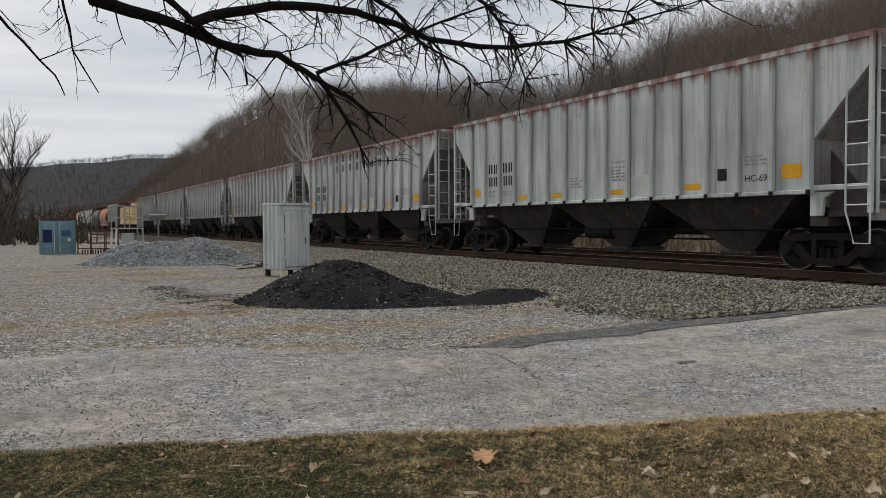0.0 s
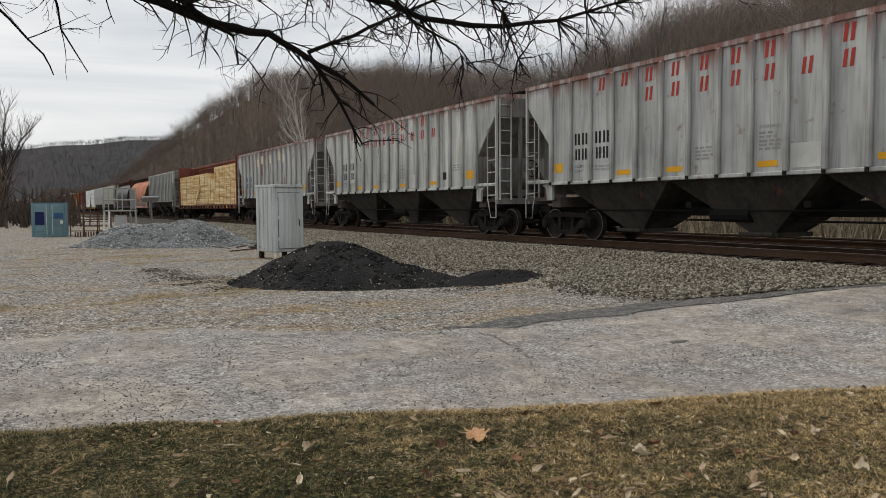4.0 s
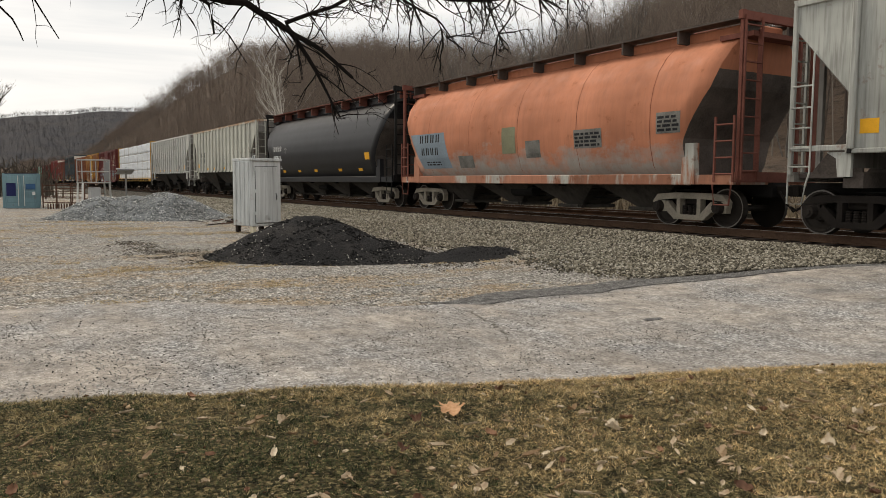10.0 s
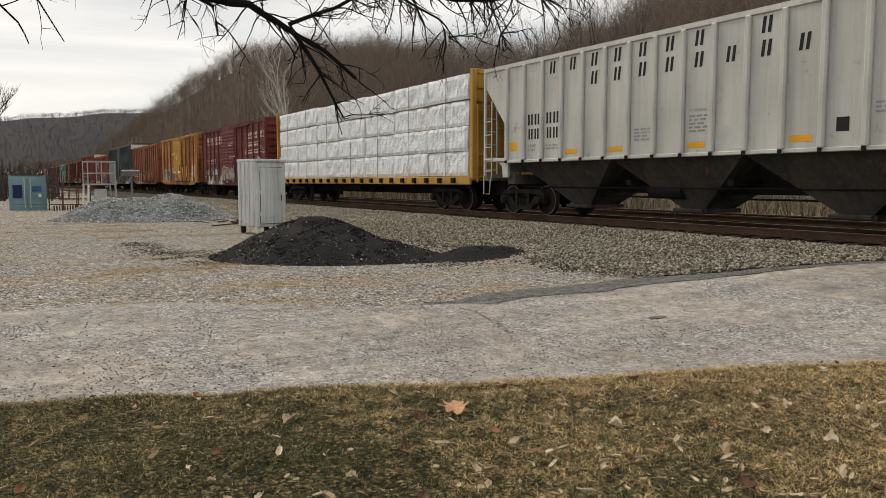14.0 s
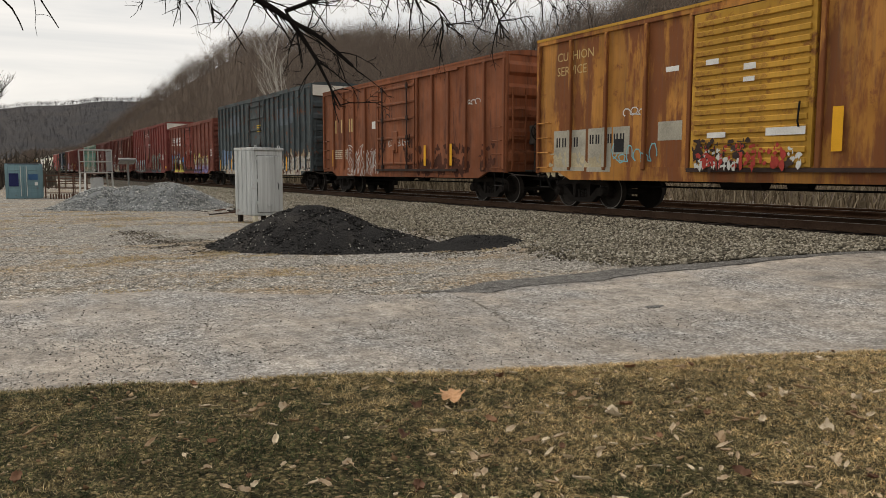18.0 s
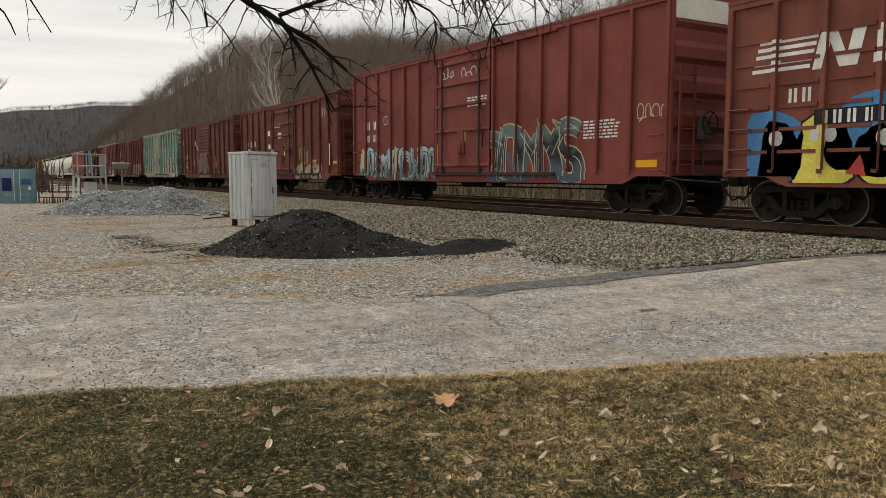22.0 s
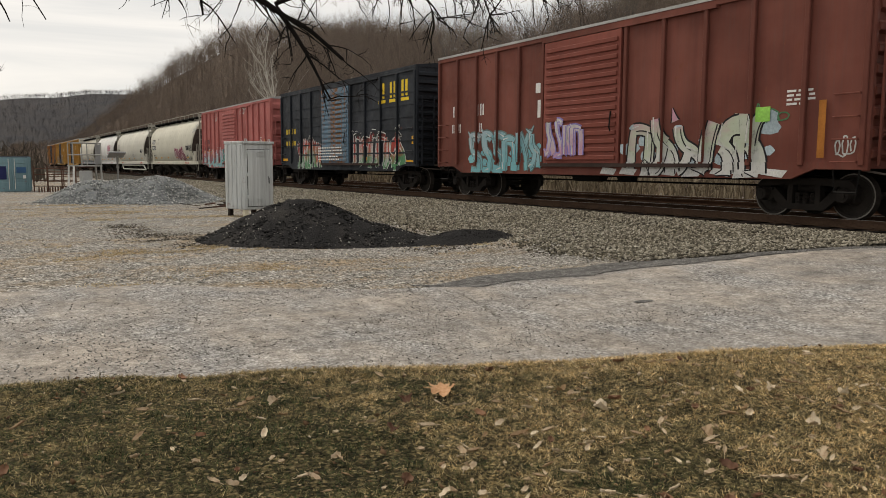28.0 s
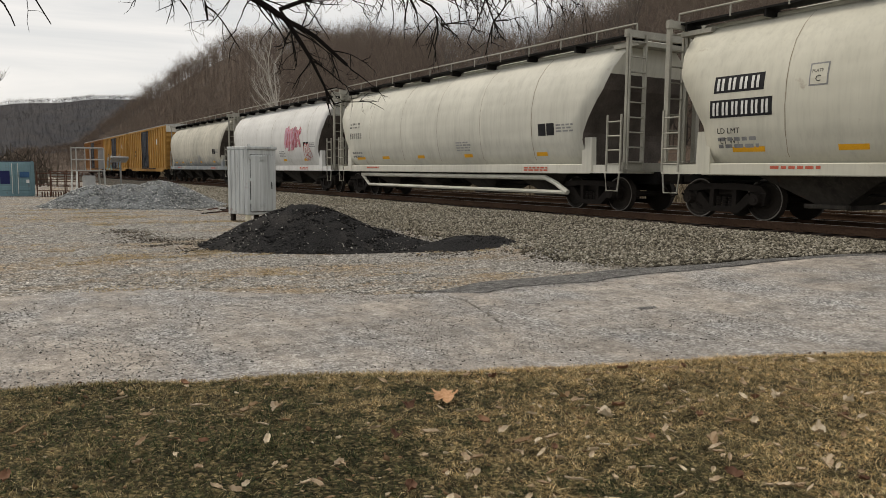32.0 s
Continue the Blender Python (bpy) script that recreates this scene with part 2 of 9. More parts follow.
def road_mat():
    """Old asphalt under dust: tan wheel lanes, gritty grain, loose blue-grey gravel in patches, dark specks."""
    m, nt, b = blank("road_surface", 0.92)
    v = coord(nt)
    lane = noise_tex(nt, coord(nt, (1.1, 0.22, 1)), 1.0, 6, 0.6)
    mid = noise_tex(nt, v, 1.7, 7, 0.65)
    c = ramp(nt, math2(nt, "ADD", math2(nt, "MULTIPLY", lane, 0.6), math2(nt, "MULTIPLY", mid, 0.4)),
             [(0.36, (0.20, 0.188, 0.176)), (0.5, (0.31, 0.281, 0.25)), (0.62, (0.43, 0.388, 0.342))])
    vo = nt.nodes.new("ShaderNodeTexVoronoi")
    vo.inputs["Scale"].default_value = 46
    nt.links.new(v, vo.inputs["Vector"])
    sep = nt.nodes.new("ShaderNodeSeparateColor")
    nt.links.new(vo.outputs["Color"], sep.inputs[0])
    stone = ramp(nt, sep.outputs[0], [(0.0, (0.09, 0.092, 0.095)), (0.5, (0.24, 0.245, 0.25)), (1.0, (0.62, 0.62, 0.61))])
    loose = math2(nt, "MULTIPLY", mask(nt, noise_tex(nt, coord(nt, (0.5, 0.9, 1), shift=(3, 8, 0)), 1.0, 7, 0.7), 0.40, 0.66), 0.85)
    c = blend(nt, loose, c, stone)
    speck = math2(nt, "MULTIPLY", mask(nt, vo.outputs["Distance"], 0.32, 0.22), mask(nt, sep.outputs[1], 0.80, 0.84))
    c = blend(nt, math2(nt, "MULTIPLY", speck, 0.7), c, (0.085, 0.08, 0.072))
    light = math2(nt, "MULTIPLY", mask(nt, vo.outputs["Distance"], 0.32, 0.22), mask(nt, sep.outputs[2], 0.78, 0.82))
    c = blend(nt, math2(nt, "MULTIPLY", light, 0.7), c, (0.66, 0.64, 0.6))
    c = blend(nt, 1.0, c, ramp(nt, noise_tex(nt, v, 5.0, 7, 0.78), [(0.36, (0.66, 0.65, 0.64)), (0.5, (1, 1, 1)), (0.64, (1.28, 1.27, 1.25))]), "MULTIPLY")
    grain = noise_tex(nt, v, 26, 7, 0.85)
    c = blend(nt, 0.9, c, ramp(nt, grain, [(0.38, (0.52, 0.51, 0.50)), (0.62, (1.2, 1.2, 1.2))]), "MULTIPLY")
    nt.links.new(c, b.inputs["Base Color"])
    bump(nt, b, math2(nt, "ADD", math2(nt, "MULTIPLY", grain, 0.5), math2(nt, "MULTIPLY", mid, 0.4)), 0.6, 0.02)
    return m


M_STEEL = plain("dark_steel", (0.012, 0.0115, 0.011), 0.75, 0.0, 0.35)
M_TRUCK = plain("truck_iron", (0.018, 0.015, 0.013), 0.8, 0.0, 0.5, 9)
M_RIM = plain("wheel_rim", (0.16, 0.15, 0.14), 0.45, 0.6, 0.3)
M_SEAM = plain("rusty_seam", (0.27, 0.225, 0.165), 0.8, 0, 0.4, 6)
M_WHEEL = plain("wheel_steel", (0.026, 0.022, 0.019), 0.7, 0.0, 0.4)
M_RAILTOP = plain("rail_top", (0.36, 0.35, 0.34), 0.3, 0.9, 0.15)
M_RAIL = plain("rail_rust", (0.075, 0.045, 0.030), 0.85, 0.0, 0.4, 5)
M_TIE = plain("tie_wood", (0.040, 0.031, 0.026), 0.9, 0.0, 0.4, 4, rand=True)
M_WHITE = plain("white_letter", (0.66, 0.66, 0.64), 0.7, 0, 0.25, 8)
M_BLACK = plain("black_letter", (0.022, 0.022, 0.024), 0.7, 0, 0.4, 8)
M_AMBER = plain("amber_reflector", (0.72, 0.36, 0.03), 0.5, 0, 0.15, 8)
M_GREYBAR = plain("grey_print", (0.26, 0.26, 0.26), 0.7, 0, 0.4, 8)
M_CREAM = plain("cream_letter", (0.60, 0.55, 0.42), 0.7, 0, 0.3, 8)
M_REDL = plain("red_letter", (0.36, 0.05, 0.04), 0.7, 0, 0.3, 8)
M_GOLD = plain("yellow_letter", (0.72, 0.50, 0.04), 0.6, 0, 0.2, 8)
M_ICE = plain("pale_blue_patch", (0.35, 0.395, 0.43), 0.7, 0, 0.25, 6)
M_BLUEP = plain("blue_patch", (0.16, 0.24, 0.36), 0.7, 0, 0.25, 6)
M_PALEP = plain("pale_patch", (0.52, 0.53, 0.50), 0.7, 0, 0.2, 6)
M_DOORIRON = plain("grimy_door_iron", (0.045, 0.030, 0.026), 0.8, 0, 0.5, 8)
M_OLDCREAM = plain("old_cream_letter", (0.50, 0.36, 0.17), 0.8, 0, 0.3, 8)
M_RUSTDARK = plain("dark_rust_wear", (0.075, 0.030, 0.020), 0.9, 0, 0.5, 7)
M_RUSTAMBER = plain("rusted_amber", (0.34, 0.13, 0.03), 0.7, 0, 0.4, 8)
M_GRIME = plain("grimy_panel", (0.17, 0.165, 0.15), 0.8, 0, 0.5, 8)
# soot and the shade between car ends, both put into one dark colour
M_ENDIRON = plain("sooty_shaded_end_iron", (0.085, 0.072, 0.064), 0.85, 0, 0.55, 5)
M_SLATED = plain("dim_slate_patch", (0.105, 0.128, 0.150), 0.7, 0, 0.4, 4)
M_SLATEP = plain("slate_patch", (0.20, 0.25, 0.29), 0.7, 0, 0.25, 4)

# ---- mesh helpers ----
def mesh_of(bm, name, material, smooth=False):
    me = bpy.data.meshes.new(name)
    bm.to_mesh(me)
    bm.free()
    for m in (material if isinstance(material, (list, tuple)) else [material]):
        me.materials.append(m)
    if smooth:
        me.shade_smooth()
    return me


def part(name, bm, material, parent, label="", smooth=False):
    """Links a bmesh, or a mesh that is shared, as one mesh object under a thing or a part."""
    me = bm if isinstance(bm, bpy.types.Mesh) else mesh_of(bm, name, material, smooth)
    ob = new(name, me)
    ob.parent = parent
    if label:
        tagged(ob, label)
    return ob


def raw(name, verts, faces, material, parent=None, smooth=False):
    me = bpy.data.meshes.new(name)
    me.from_pydata(verts, [], faces)
    me.materials.append(material)
    if smooth:
        me.shade_smooth()
    ob = new(name, me)
    ob.parent = parent
    return ob


def thing(name, label, category, m=None, group="", kind=""):
    ob = new(name)
    ob.empty_display_size = 0.2
    if m is not None:
        ob.matrix_world = m
    return tagged(ob, label, category, group, kind)


def box(bm, x0, x1, y0, y1, z0, z1, bevel=0.0):
    vs = [bm.verts.new((x, y, z)) for z in (z0, z1) for x, y in ((x0, y0), (x1, y0), (x1, y1), (x0, y1))]
    for q in ((3, 2, 1, 0), (4, 5, 6, 7), (0, 1, 5, 4), (1, 2, 6, 5), (2, 3, 7, 6), (3, 0, 4, 7)):
        bm.faces.new([vs[i] for i in q])
    if bevel:
        es = {e for v in vs for e in v.link_edges}
        bmesh.ops.bevel(bm, geom=list(es), offset=bevel, segments=1, affect="EDGES")


def boxes(*rows, bevel=0.0):
    bm = bmesh.new()
    for r in rows:
        box(bm, *r, bevel=bevel)
    return bm


def tube(bm, pts, r, sides=5, r2=None):
    """A round bar through pts, tapering from r to r2."""
    pts = [Vector(p) for p in pts]
    r2 = r if r2 is None else r2
    rings = []
    for i, p in enumerate(pts):
        d = (pts[min(i + 1, len(pts) - 1)] - pts[max(i - 1, 0)]).normalized()
        a = d.orthogonal().normalized()
        c = d.cross(a)
        rad = r + (r2 - r) * i / max(1, len(pts) - 1)
        rings.append([bm.verts.new(p + rad * (math.cos(k * 6.2832 / sides) * a + math.sin(k * 6.2832 / sides) * c)) for k in range(sides)])
    for u, w in zip(rings, rings[1:]):
        for k in range(sides):
            bm.faces.new((u[k], u[(k + 1) % sides], w[(k + 1) % sides], w[k]))
    if sides > 2:
        bm.faces.new(rings[0][::-1])
        bm.faces.new(rings[-1])


def prism(bm, poly, a, b, axis="y"):
    """A flat polygon (two coordinates each) drawn out along an axis from a to b."""
    def at(p, h):
        return (p[0], h, p[1]) if axis == "y" else (h, p[0], p[1]) if axis == "x" else (p[0], p[1], h)
    lo = [bm.verts.new(at(p, a)) for p in poly]
    hi = [bm.verts.new(at(p, b)) for p in poly]
    n = len(poly)
    bm.faces.new(lo)
    bm.faces.new(hi[::-1])
    for i in range(n):
        bm.faces.new((lo[i], hi[i], hi[(i + 1) % n], lo[(i + 1) % n]))
    bmesh.ops.recalc_face_normals(bm, faces=bm.faces[:])


def wheel_disc(bm, x, y0, y1, z, r, sides=20):
    ring = [[bm.verts.new((x + q * math.cos(k * 6.2832 / sides), y, z + q * math.sin(k * 6.2832 / sides))) for k in range(sides)]
            for y, q in ((y0, r * 0.2), (y0, r * 0.36), (y0 + (y1 - y0) * 0.3, r * 0.42), (y0 + (y1 - y0) * 0.3, r * 0.8), (y0, r * 0.86), (y0, r), (y1, r * 1.06))]
    for u, w in zip(ring, ring[1:]):
        for k in range(sides):
            bm.faces.new((u[k], w[k], w[(k + 1) % sides], u[(k + 1) % sides]))
    bm.faces.new(ring[0])
    bm.faces.new(ring[-1][::-1])


def clip_x(poly, lo, hi):
    """The part of a convex polygon of (x, z) between two values of x."""
    for sign, lim in ((1, lo), (-1, -hi)):
        out = []
        for p, q in zip(poly, poly[1:] + poly[:1]):
            a, c = sign * p[0] - lim, sign * q[0] - lim
            if a >= 0:
                out.append(p)
            if a * c < 0:
                t = a / (a - c)
                out.append((p[0] + t * (q[0] - p[0]), p[1] + t * (q[1] - p[1])))
        poly = out
        if len(poly) < 3:
            return []
    return poly


def flat_side(z):
    return -1.5


def painted(name, polys, material, car, lift, side=flat_side, ribs=(), rib_w=0.14, rib_d=0.087, label=""):
    """Paint on a car's near side: convex polygons of (x, z), also over the ribs that they cross."""
    bm = bmesh.new()
    base = lift
    for idx, poly in enumerate(polys):
        lift = base + 0.00004 * idx
        if side is not flat_side:
            x0, x1 = min(p[0] for p in poly), max(p[0] for p in poly)
            z0, z1 = min(p[1] for p in poly), max(p[1] for p in poly)
            n = max(1, int((z1 - z0) / 0.12))
            flip = [(z, x) for x, z in poly]
            cuts = [[(x, z) for z, x in clip_x(flip, z0 + (z1 - z0) * i / n, z0 + (z1 - z0) * (i + 1) / n)] for i in range(n)]
            for c in cuts:
                if len(c) > 2:
                    bm.faces.new([bm.verts.new((x, side(z) - lift, z)) for x, z in c])
            continue
        flat = poly
        if ribs and min(p[1] for p in poly) < 1.03:
            flat = clip_x([(z, x) for x, z in poly], 1.03, 9)
            flat = flat and [(x, z) for z, x in flat]
        if flat and len(flat) > 2:
            bm.faces.new([bm.verts.new((x, -1.5 - lift, z)) for x, z in flat])
        if ribs and min(p[1] for p in poly) < 1.12:
            # the sill stands proud of the panels and stops short of the trucks
            lim = max(abs(x) for x in ribs) - 1.5
            for a, b, low in ((-lim, lim, 0.80), (-lim - 1.5, -lim, 0.99), (lim, lim + 1.5, 0.99)):
                c = clip_x(poly, a, b)
                c = c and [(x, z) for z, x in clip_x([(z, x) for x, z in c], low, 1.12)]
                if c and len(c) > 2:
                    bm.faces.new([bm.verts.new((x, -1.535 - lift, z)) for x, z in c])
        for rx in ribs:
            c = clip_x(poly, rx - rib_w * 0.36, rx + rib_w * 0.36)
            c = c and [(x, z) for z, x in clip_x([(z, x) for x, z in c], 1.13, 9)]
            if c and len(c) > 2:
                bm.faces.new([bm.verts.new((x, -1.5 - rib_d - lift, z)) for x, z in c])
    if not bm.faces:
        bm.free()
        return None
    bmesh.ops.recalc_face_normals(bm, faces=bm.faces[:])
    for f in bm.faces:
        if f.normal.y > 0:
            f.normal_flip()
    ob = part(name, bm, material, car, label)
    if len(polys) > 2:
        tagged(ob, label, kind="stuff")
    return ob


def rect(x, z, w, h):
    return [(x, z), (x + w, z), (x + w, z + h), (x, z + h)]




def lettering(text, x, z, h, material, car, side=flat_side, lift=0.006):
    """Words on the near side, in the built-in font, capital height h."""
    cu = bpy.data.curves.new("lettering", "FONT")
    cu.body, cu.size, cu.resolution_u = text, h / 0.7, 2
    tmp = bpy.data.objects.new("lettering", cu)
    me = bpy.data.meshes.new_from_object(tmp)
    bpy.data.objects.remove(tmp)
    for v in me.vertices:
        px, pz = v.co.x + x, v.co.y + z
        v.co = (px, side(pz) - lift, pz)
    me.materials.clear()
    me.materials.append(material)
    return part("lettering", me, material, car)


def letter_blocks(xs, z, w, h, material, car, side=flat_side, lean=0.0):
    """A company's mark as plain bars: two uprights in place of each character."""
    s = w * 0.30
    for i, x in enumerate(xs):
        polys = [[(x + dx, z), (x + dx + s, z), (x + dx + s + lean * h, z + h), (x + dx + lean * h, z + h)] for dx in (0.08 * w, 0.92 * w - s)]
        painted("mark", polys, material, car, 0.006, side)


def small_print(x, z, w, rows, material, car, side=flat_side, step=0.085, h=0.045, seed=0):
    """Lines of print too small to read, as plain bars."""
    rnd = random.Random(seed)
    polys = []
    for i in range(rows):
        u = x
        while u < x + w * (0.75 + 0.25 * rnd.random()):
            k = rnd.uniform(0.08, 0.24)
            polys.append(rect(u, z - i * step, min(k, x + w - u + 0.02), h))
            u += k + 0.05
    return painted("small_print", polys, material, car, 0.006, side)


def graffiti(car, x0, x1, z0, z1, n, fill, edge, shine, seed, side=flat_side, ribs=(), back=None, rib_w=0.14, rib_d=0.087):
    """A sprayed piece: n fat interlocking curved figures with outline, inner line and highlights; no words."""
    rnd = random.Random(seed)
    n = max(2, round(n * 1.25))
    bend = rnd.uniform(0.3, 0.8)
    w = (x1 - x0) / n
    h = z1 - z0
    lines, fills, lights, inner, blobs = ([], []), ([], []), [], [], []

    def stroke(out, a, m, b, t, t2=None):
        """A bent band from a by way of m to b, as quads."""
        t2 = t if t2 is None else t2
        m = tuple((a[j] + b[j]) / 2 + (m[j] - (a[j] + b[j]) / 2) * bend for j in (0, 1))
        k = 5
        pts = []
        for i in range(k + 1):
            u = i / k
            pts.append(tuple((1 - u) ** 2 * a[j] + 2 * u * (1 - u) * m[j] + u * u * b[j] for j in (0, 1)))
        rows = []
        for i, p in enumerate(pts):
            q, o = pts[min(i + 1, k)], pts[max(i - 1, 0)]
            dx, dz = q[0] - o[0], q[1] - o[1]
            ln = max(1e-6, math.hypot(dx, dz))
            r = (t + (t2 - t) * i / k) / 2
            rows.append(((p[0] - dz / ln * r, p[1] + dx / ln * r), (p[0] + dz / ln * r, p[1] - dx / ln * r)))
        for (p, q), (u, v) in zip(rows, rows[1:]):
            out.append([p, q, v, u])

    for i in range(n):
        cx, lean = x0 + (i + 0.5) * w, rnd.uniform(-0.1, 0.22) * w
        top, low = z1 - rnd.uniform(0, 0.22) * h, z0 + rnd.uniform(0, 0.14) * h
        hw = w * rnd.uniform(0.30, 0.46)
        t = min(w * rnd.uniform(0.34, 0.46), 0.40)
        mid = (low + top) / 2
        forms = rnd.choice(([(0, 4, 1), (1, 5, 3), (3, 6, 2)], [(0, 4, 1), (1, 6, 2), (7, 7, 3)], [(1, 4, 0), (0, 8, 2), (2, 6, 3), (3, 5, 1)],
                            [(1, 4, 7), (7, 6, 2), (0, 8, 7)], [(3, 5, 1), (1, 4, 7), (7, 6, 2), (2, 8, 0)], [(0, 4, 1), (7, 5, 3), (7, 6, 2)]))
        P = {0: (cx - hw, low), 1: (cx - hw + lean, top), 2: (cx + hw, low), 3: (cx + hw + lean, top - 0.06 * h), 4: (cx - hw * 1.35, mid), 5: (cx, top + 0.12 * h),
             6: (cx + hw * 1.4, mid), 7: (cx + rnd.uniform(-0.1, 0.1) * w, mid), 8: (cx, low - 0.1 * h)}
        for a, m, b in forms:
            t2 = t * rnd.uniform(0.7, 1.3)
            stroke(lines[i % 2], P[a], P[m], P[b], t + 0.085, t2 + 0.085)
            stroke(fills[i % 2], P[a], P[m], P[b], t, t2)
            if rnd.random() < 0.75:
                o = t * 0.24
                sh = lambda p: (p[0] - o, p[1] + o * 0.6)
                mm = tuple((P[a][j] + P[b][j]) / 2 * 0.5 + P[m][j] * 0.5 for j in (0, 1))
                stroke(lights, sh(P[a]), sh(tuple((P[a][j] + mm[j]) / 2 for j in (0, 1))), sh(mm), 0.045, 0.02)
            if rnd.random() < 0.6:
                o = t * 0.3
                sh = lambda p: (p[0] + o, p[1] - o * 0.5)
                stroke(inner, sh(P[b]), sh(P[m]), sh(P[a]), 0.035, 0.025)
        for _ in range(2):
            # a spike thrown out from a corner
            q = P[rnd.choice((0, 1, 2, 3))]
            o = (q[0] + rnd.uniform(-0.5, 0.5) * w, q[1] + rnd.uniform(-0.12, 0.25) * h)
            stroke(lines[i % 2], q, q, o, t * 0.7 + 0.085, 0.06)
            stroke(fills[i % 2], q, q, o, t * 0.7, 0.01)
        for _ in range(4):
            r = rnd.uniform(0.15, 0.42) * w
            bx, bz = cx + rnd.uniform(-0.6, 0.6) * w, rnd.uniform(z0 + 0.05 * h, z1 - 0.1 * h)
            blobs.append([(bx + r * rnd.uniform(0.8, 1.2) * math.cos(k * 0.628), bz + 0.6 * r * rnd.uniform(0.8, 1.2) * math.sin(k * 0.628)) for k in range(10)])
    kw = dict(side=side, ribs=ribs, rib_w=rib_w, rib_d=rib_d)
    if back:
        painted("graffiti_backing", blobs, back, car, 0.004, **kw)
    fm = fill[0] if isinstance(fill, (list, tuple)) and len(fill) == 1 else fill
    if isinstance(fm, (list, tuple)):
        key = tuple(f.name for f in fm)
        if key not in FADES:
            FADES[key] = faded(fm)
        fm = FADES[key]
    for k in (0, 1):
        painted("graffiti_outline", lines[k], edge, car, 0.007 + 0.006 * k, **kw)
        painted("graffiti_fill", fills[k], fm, car, 0.010 + 0.006 * k, **kw)
    painted("graffiti_inner_line", inner, edge, car, 0.018, **kw)
    painted("graffiti_highlight", lights, shine, car, 0.020, **kw)


def blob(car, x, z, rx, rz, material, edge, ribs=(), seed=0):
    """A rounded sprayed shape with a dark outline."""
    rnd = random.Random(seed)
    k = [1 + 0.10 * math.sin(3 * a * 0.2244 + seed) + 0.05 * rnd.uniform(-1, 1) for a in range(28)]
    def ring(s):
        return [(x + (rx * k[a] + s) * math.copysign(abs(math.cos(a * 0.2244)) ** 0.75, math.cos(a * 0.2244)), max(0.86, z + (rz * k[a] + s) * math.copysign(abs(math.sin(a * 0.2244)) ** 0.75, math.sin(a * 0.2244)))) for a in range(28)]
    painted("graffiti_outline", [ring(0.045)], edge, car, 0.008, ribs=ribs)
    painted("graffiti_fill", [ring(0.0)], material, car, 0.011, ribs=ribs)


FADES = {}


def faded(mats):
    """Spray paint that runs from one colour into the next in soft clouds."""
    m, nt, b = blank("sprayed_fade", 0.6)
    v = coord(nt, (0.8, 1, 1.3))
    f = noise_tex(nt, v, 1.1, 4, 0.6)
    sep = nt.nodes.new("ShaderNodeSeparateXYZ")
    nt.links.new(coord(nt), sep.inputs[0])
    f = math2(nt, "ADD", math2(nt, "MULTIPLY", f, 0.6), math2(nt, "MULTIPLY", mask(nt, sep.outputs["Z"], 0.9, 2.5), 0.4))
    cols = [tuple(SPRAY.get(x.name, (0.2, 0.06, 0.04))) for x in mats]
    n = len(cols)
    c = ramp(nt, f, [(0.36 + 0.28 * (i / max(1, n - 1)), col) for i, col in enumerate(cols)])
    c = blend(nt, mask(nt, noise_tex(nt, coord(nt), 7, 5, 0.7), 0.56, 0.72), c, tuple(0.45 * x for x in cols[0]))
    nt.links.new(c, b.inputs["Base Color"])
    return m


SPRAY = {}


def scribble(car, x0, x1, z0, z1, material, seed, side=flat_side, ribs=(), t=0.03):
    """A tag sprayed in one thin looping line."""
    rnd = random.Random(seed)
    n = max(3, int((x1 - x0) / 0.24))
    pts, w, h = [], (x1 - x0) / n, z1 - z0
    for k in range(n):
        tall, turn, wide = rnd.uniform(0.35, 1.0), rnd.choice((-1, 1)), rnd.uniform(0.2, 0.6)
        foot = z0 + rnd.uniform(0, 0.25) * h
        for i in range(7):
            a = turn * 6.283 * i / 7
            pts.append((x0 + w * (k + 0.5 + 0.4 * (i / 7 - 0.5)) + wide * w * math.sin(a), foot + tall * h * (0.5 - 0.5 * math.cos(a)) + rnd.uniform(-0.05, 0.05) * h))
    polys = []
    for a, b in zip(pts, pts[1:]):
        dx, dz = b[0] - a[0], b[1] - a[1]
        ln = max(1e-6, math.hypot(dx, dz))
        nx, nz = -dz / ln * t / 2, dx / ln * t / 2
        polys.append([(a[0] + nx, a[1] + nz), (a[0] - nx, a[1] - nz), (b[0] - nx, b[1] - nz), (b[0] + nx, b[1] + nz)])
    painted("graffiti_tag", polys, material, car, 0.007, side, ribs)

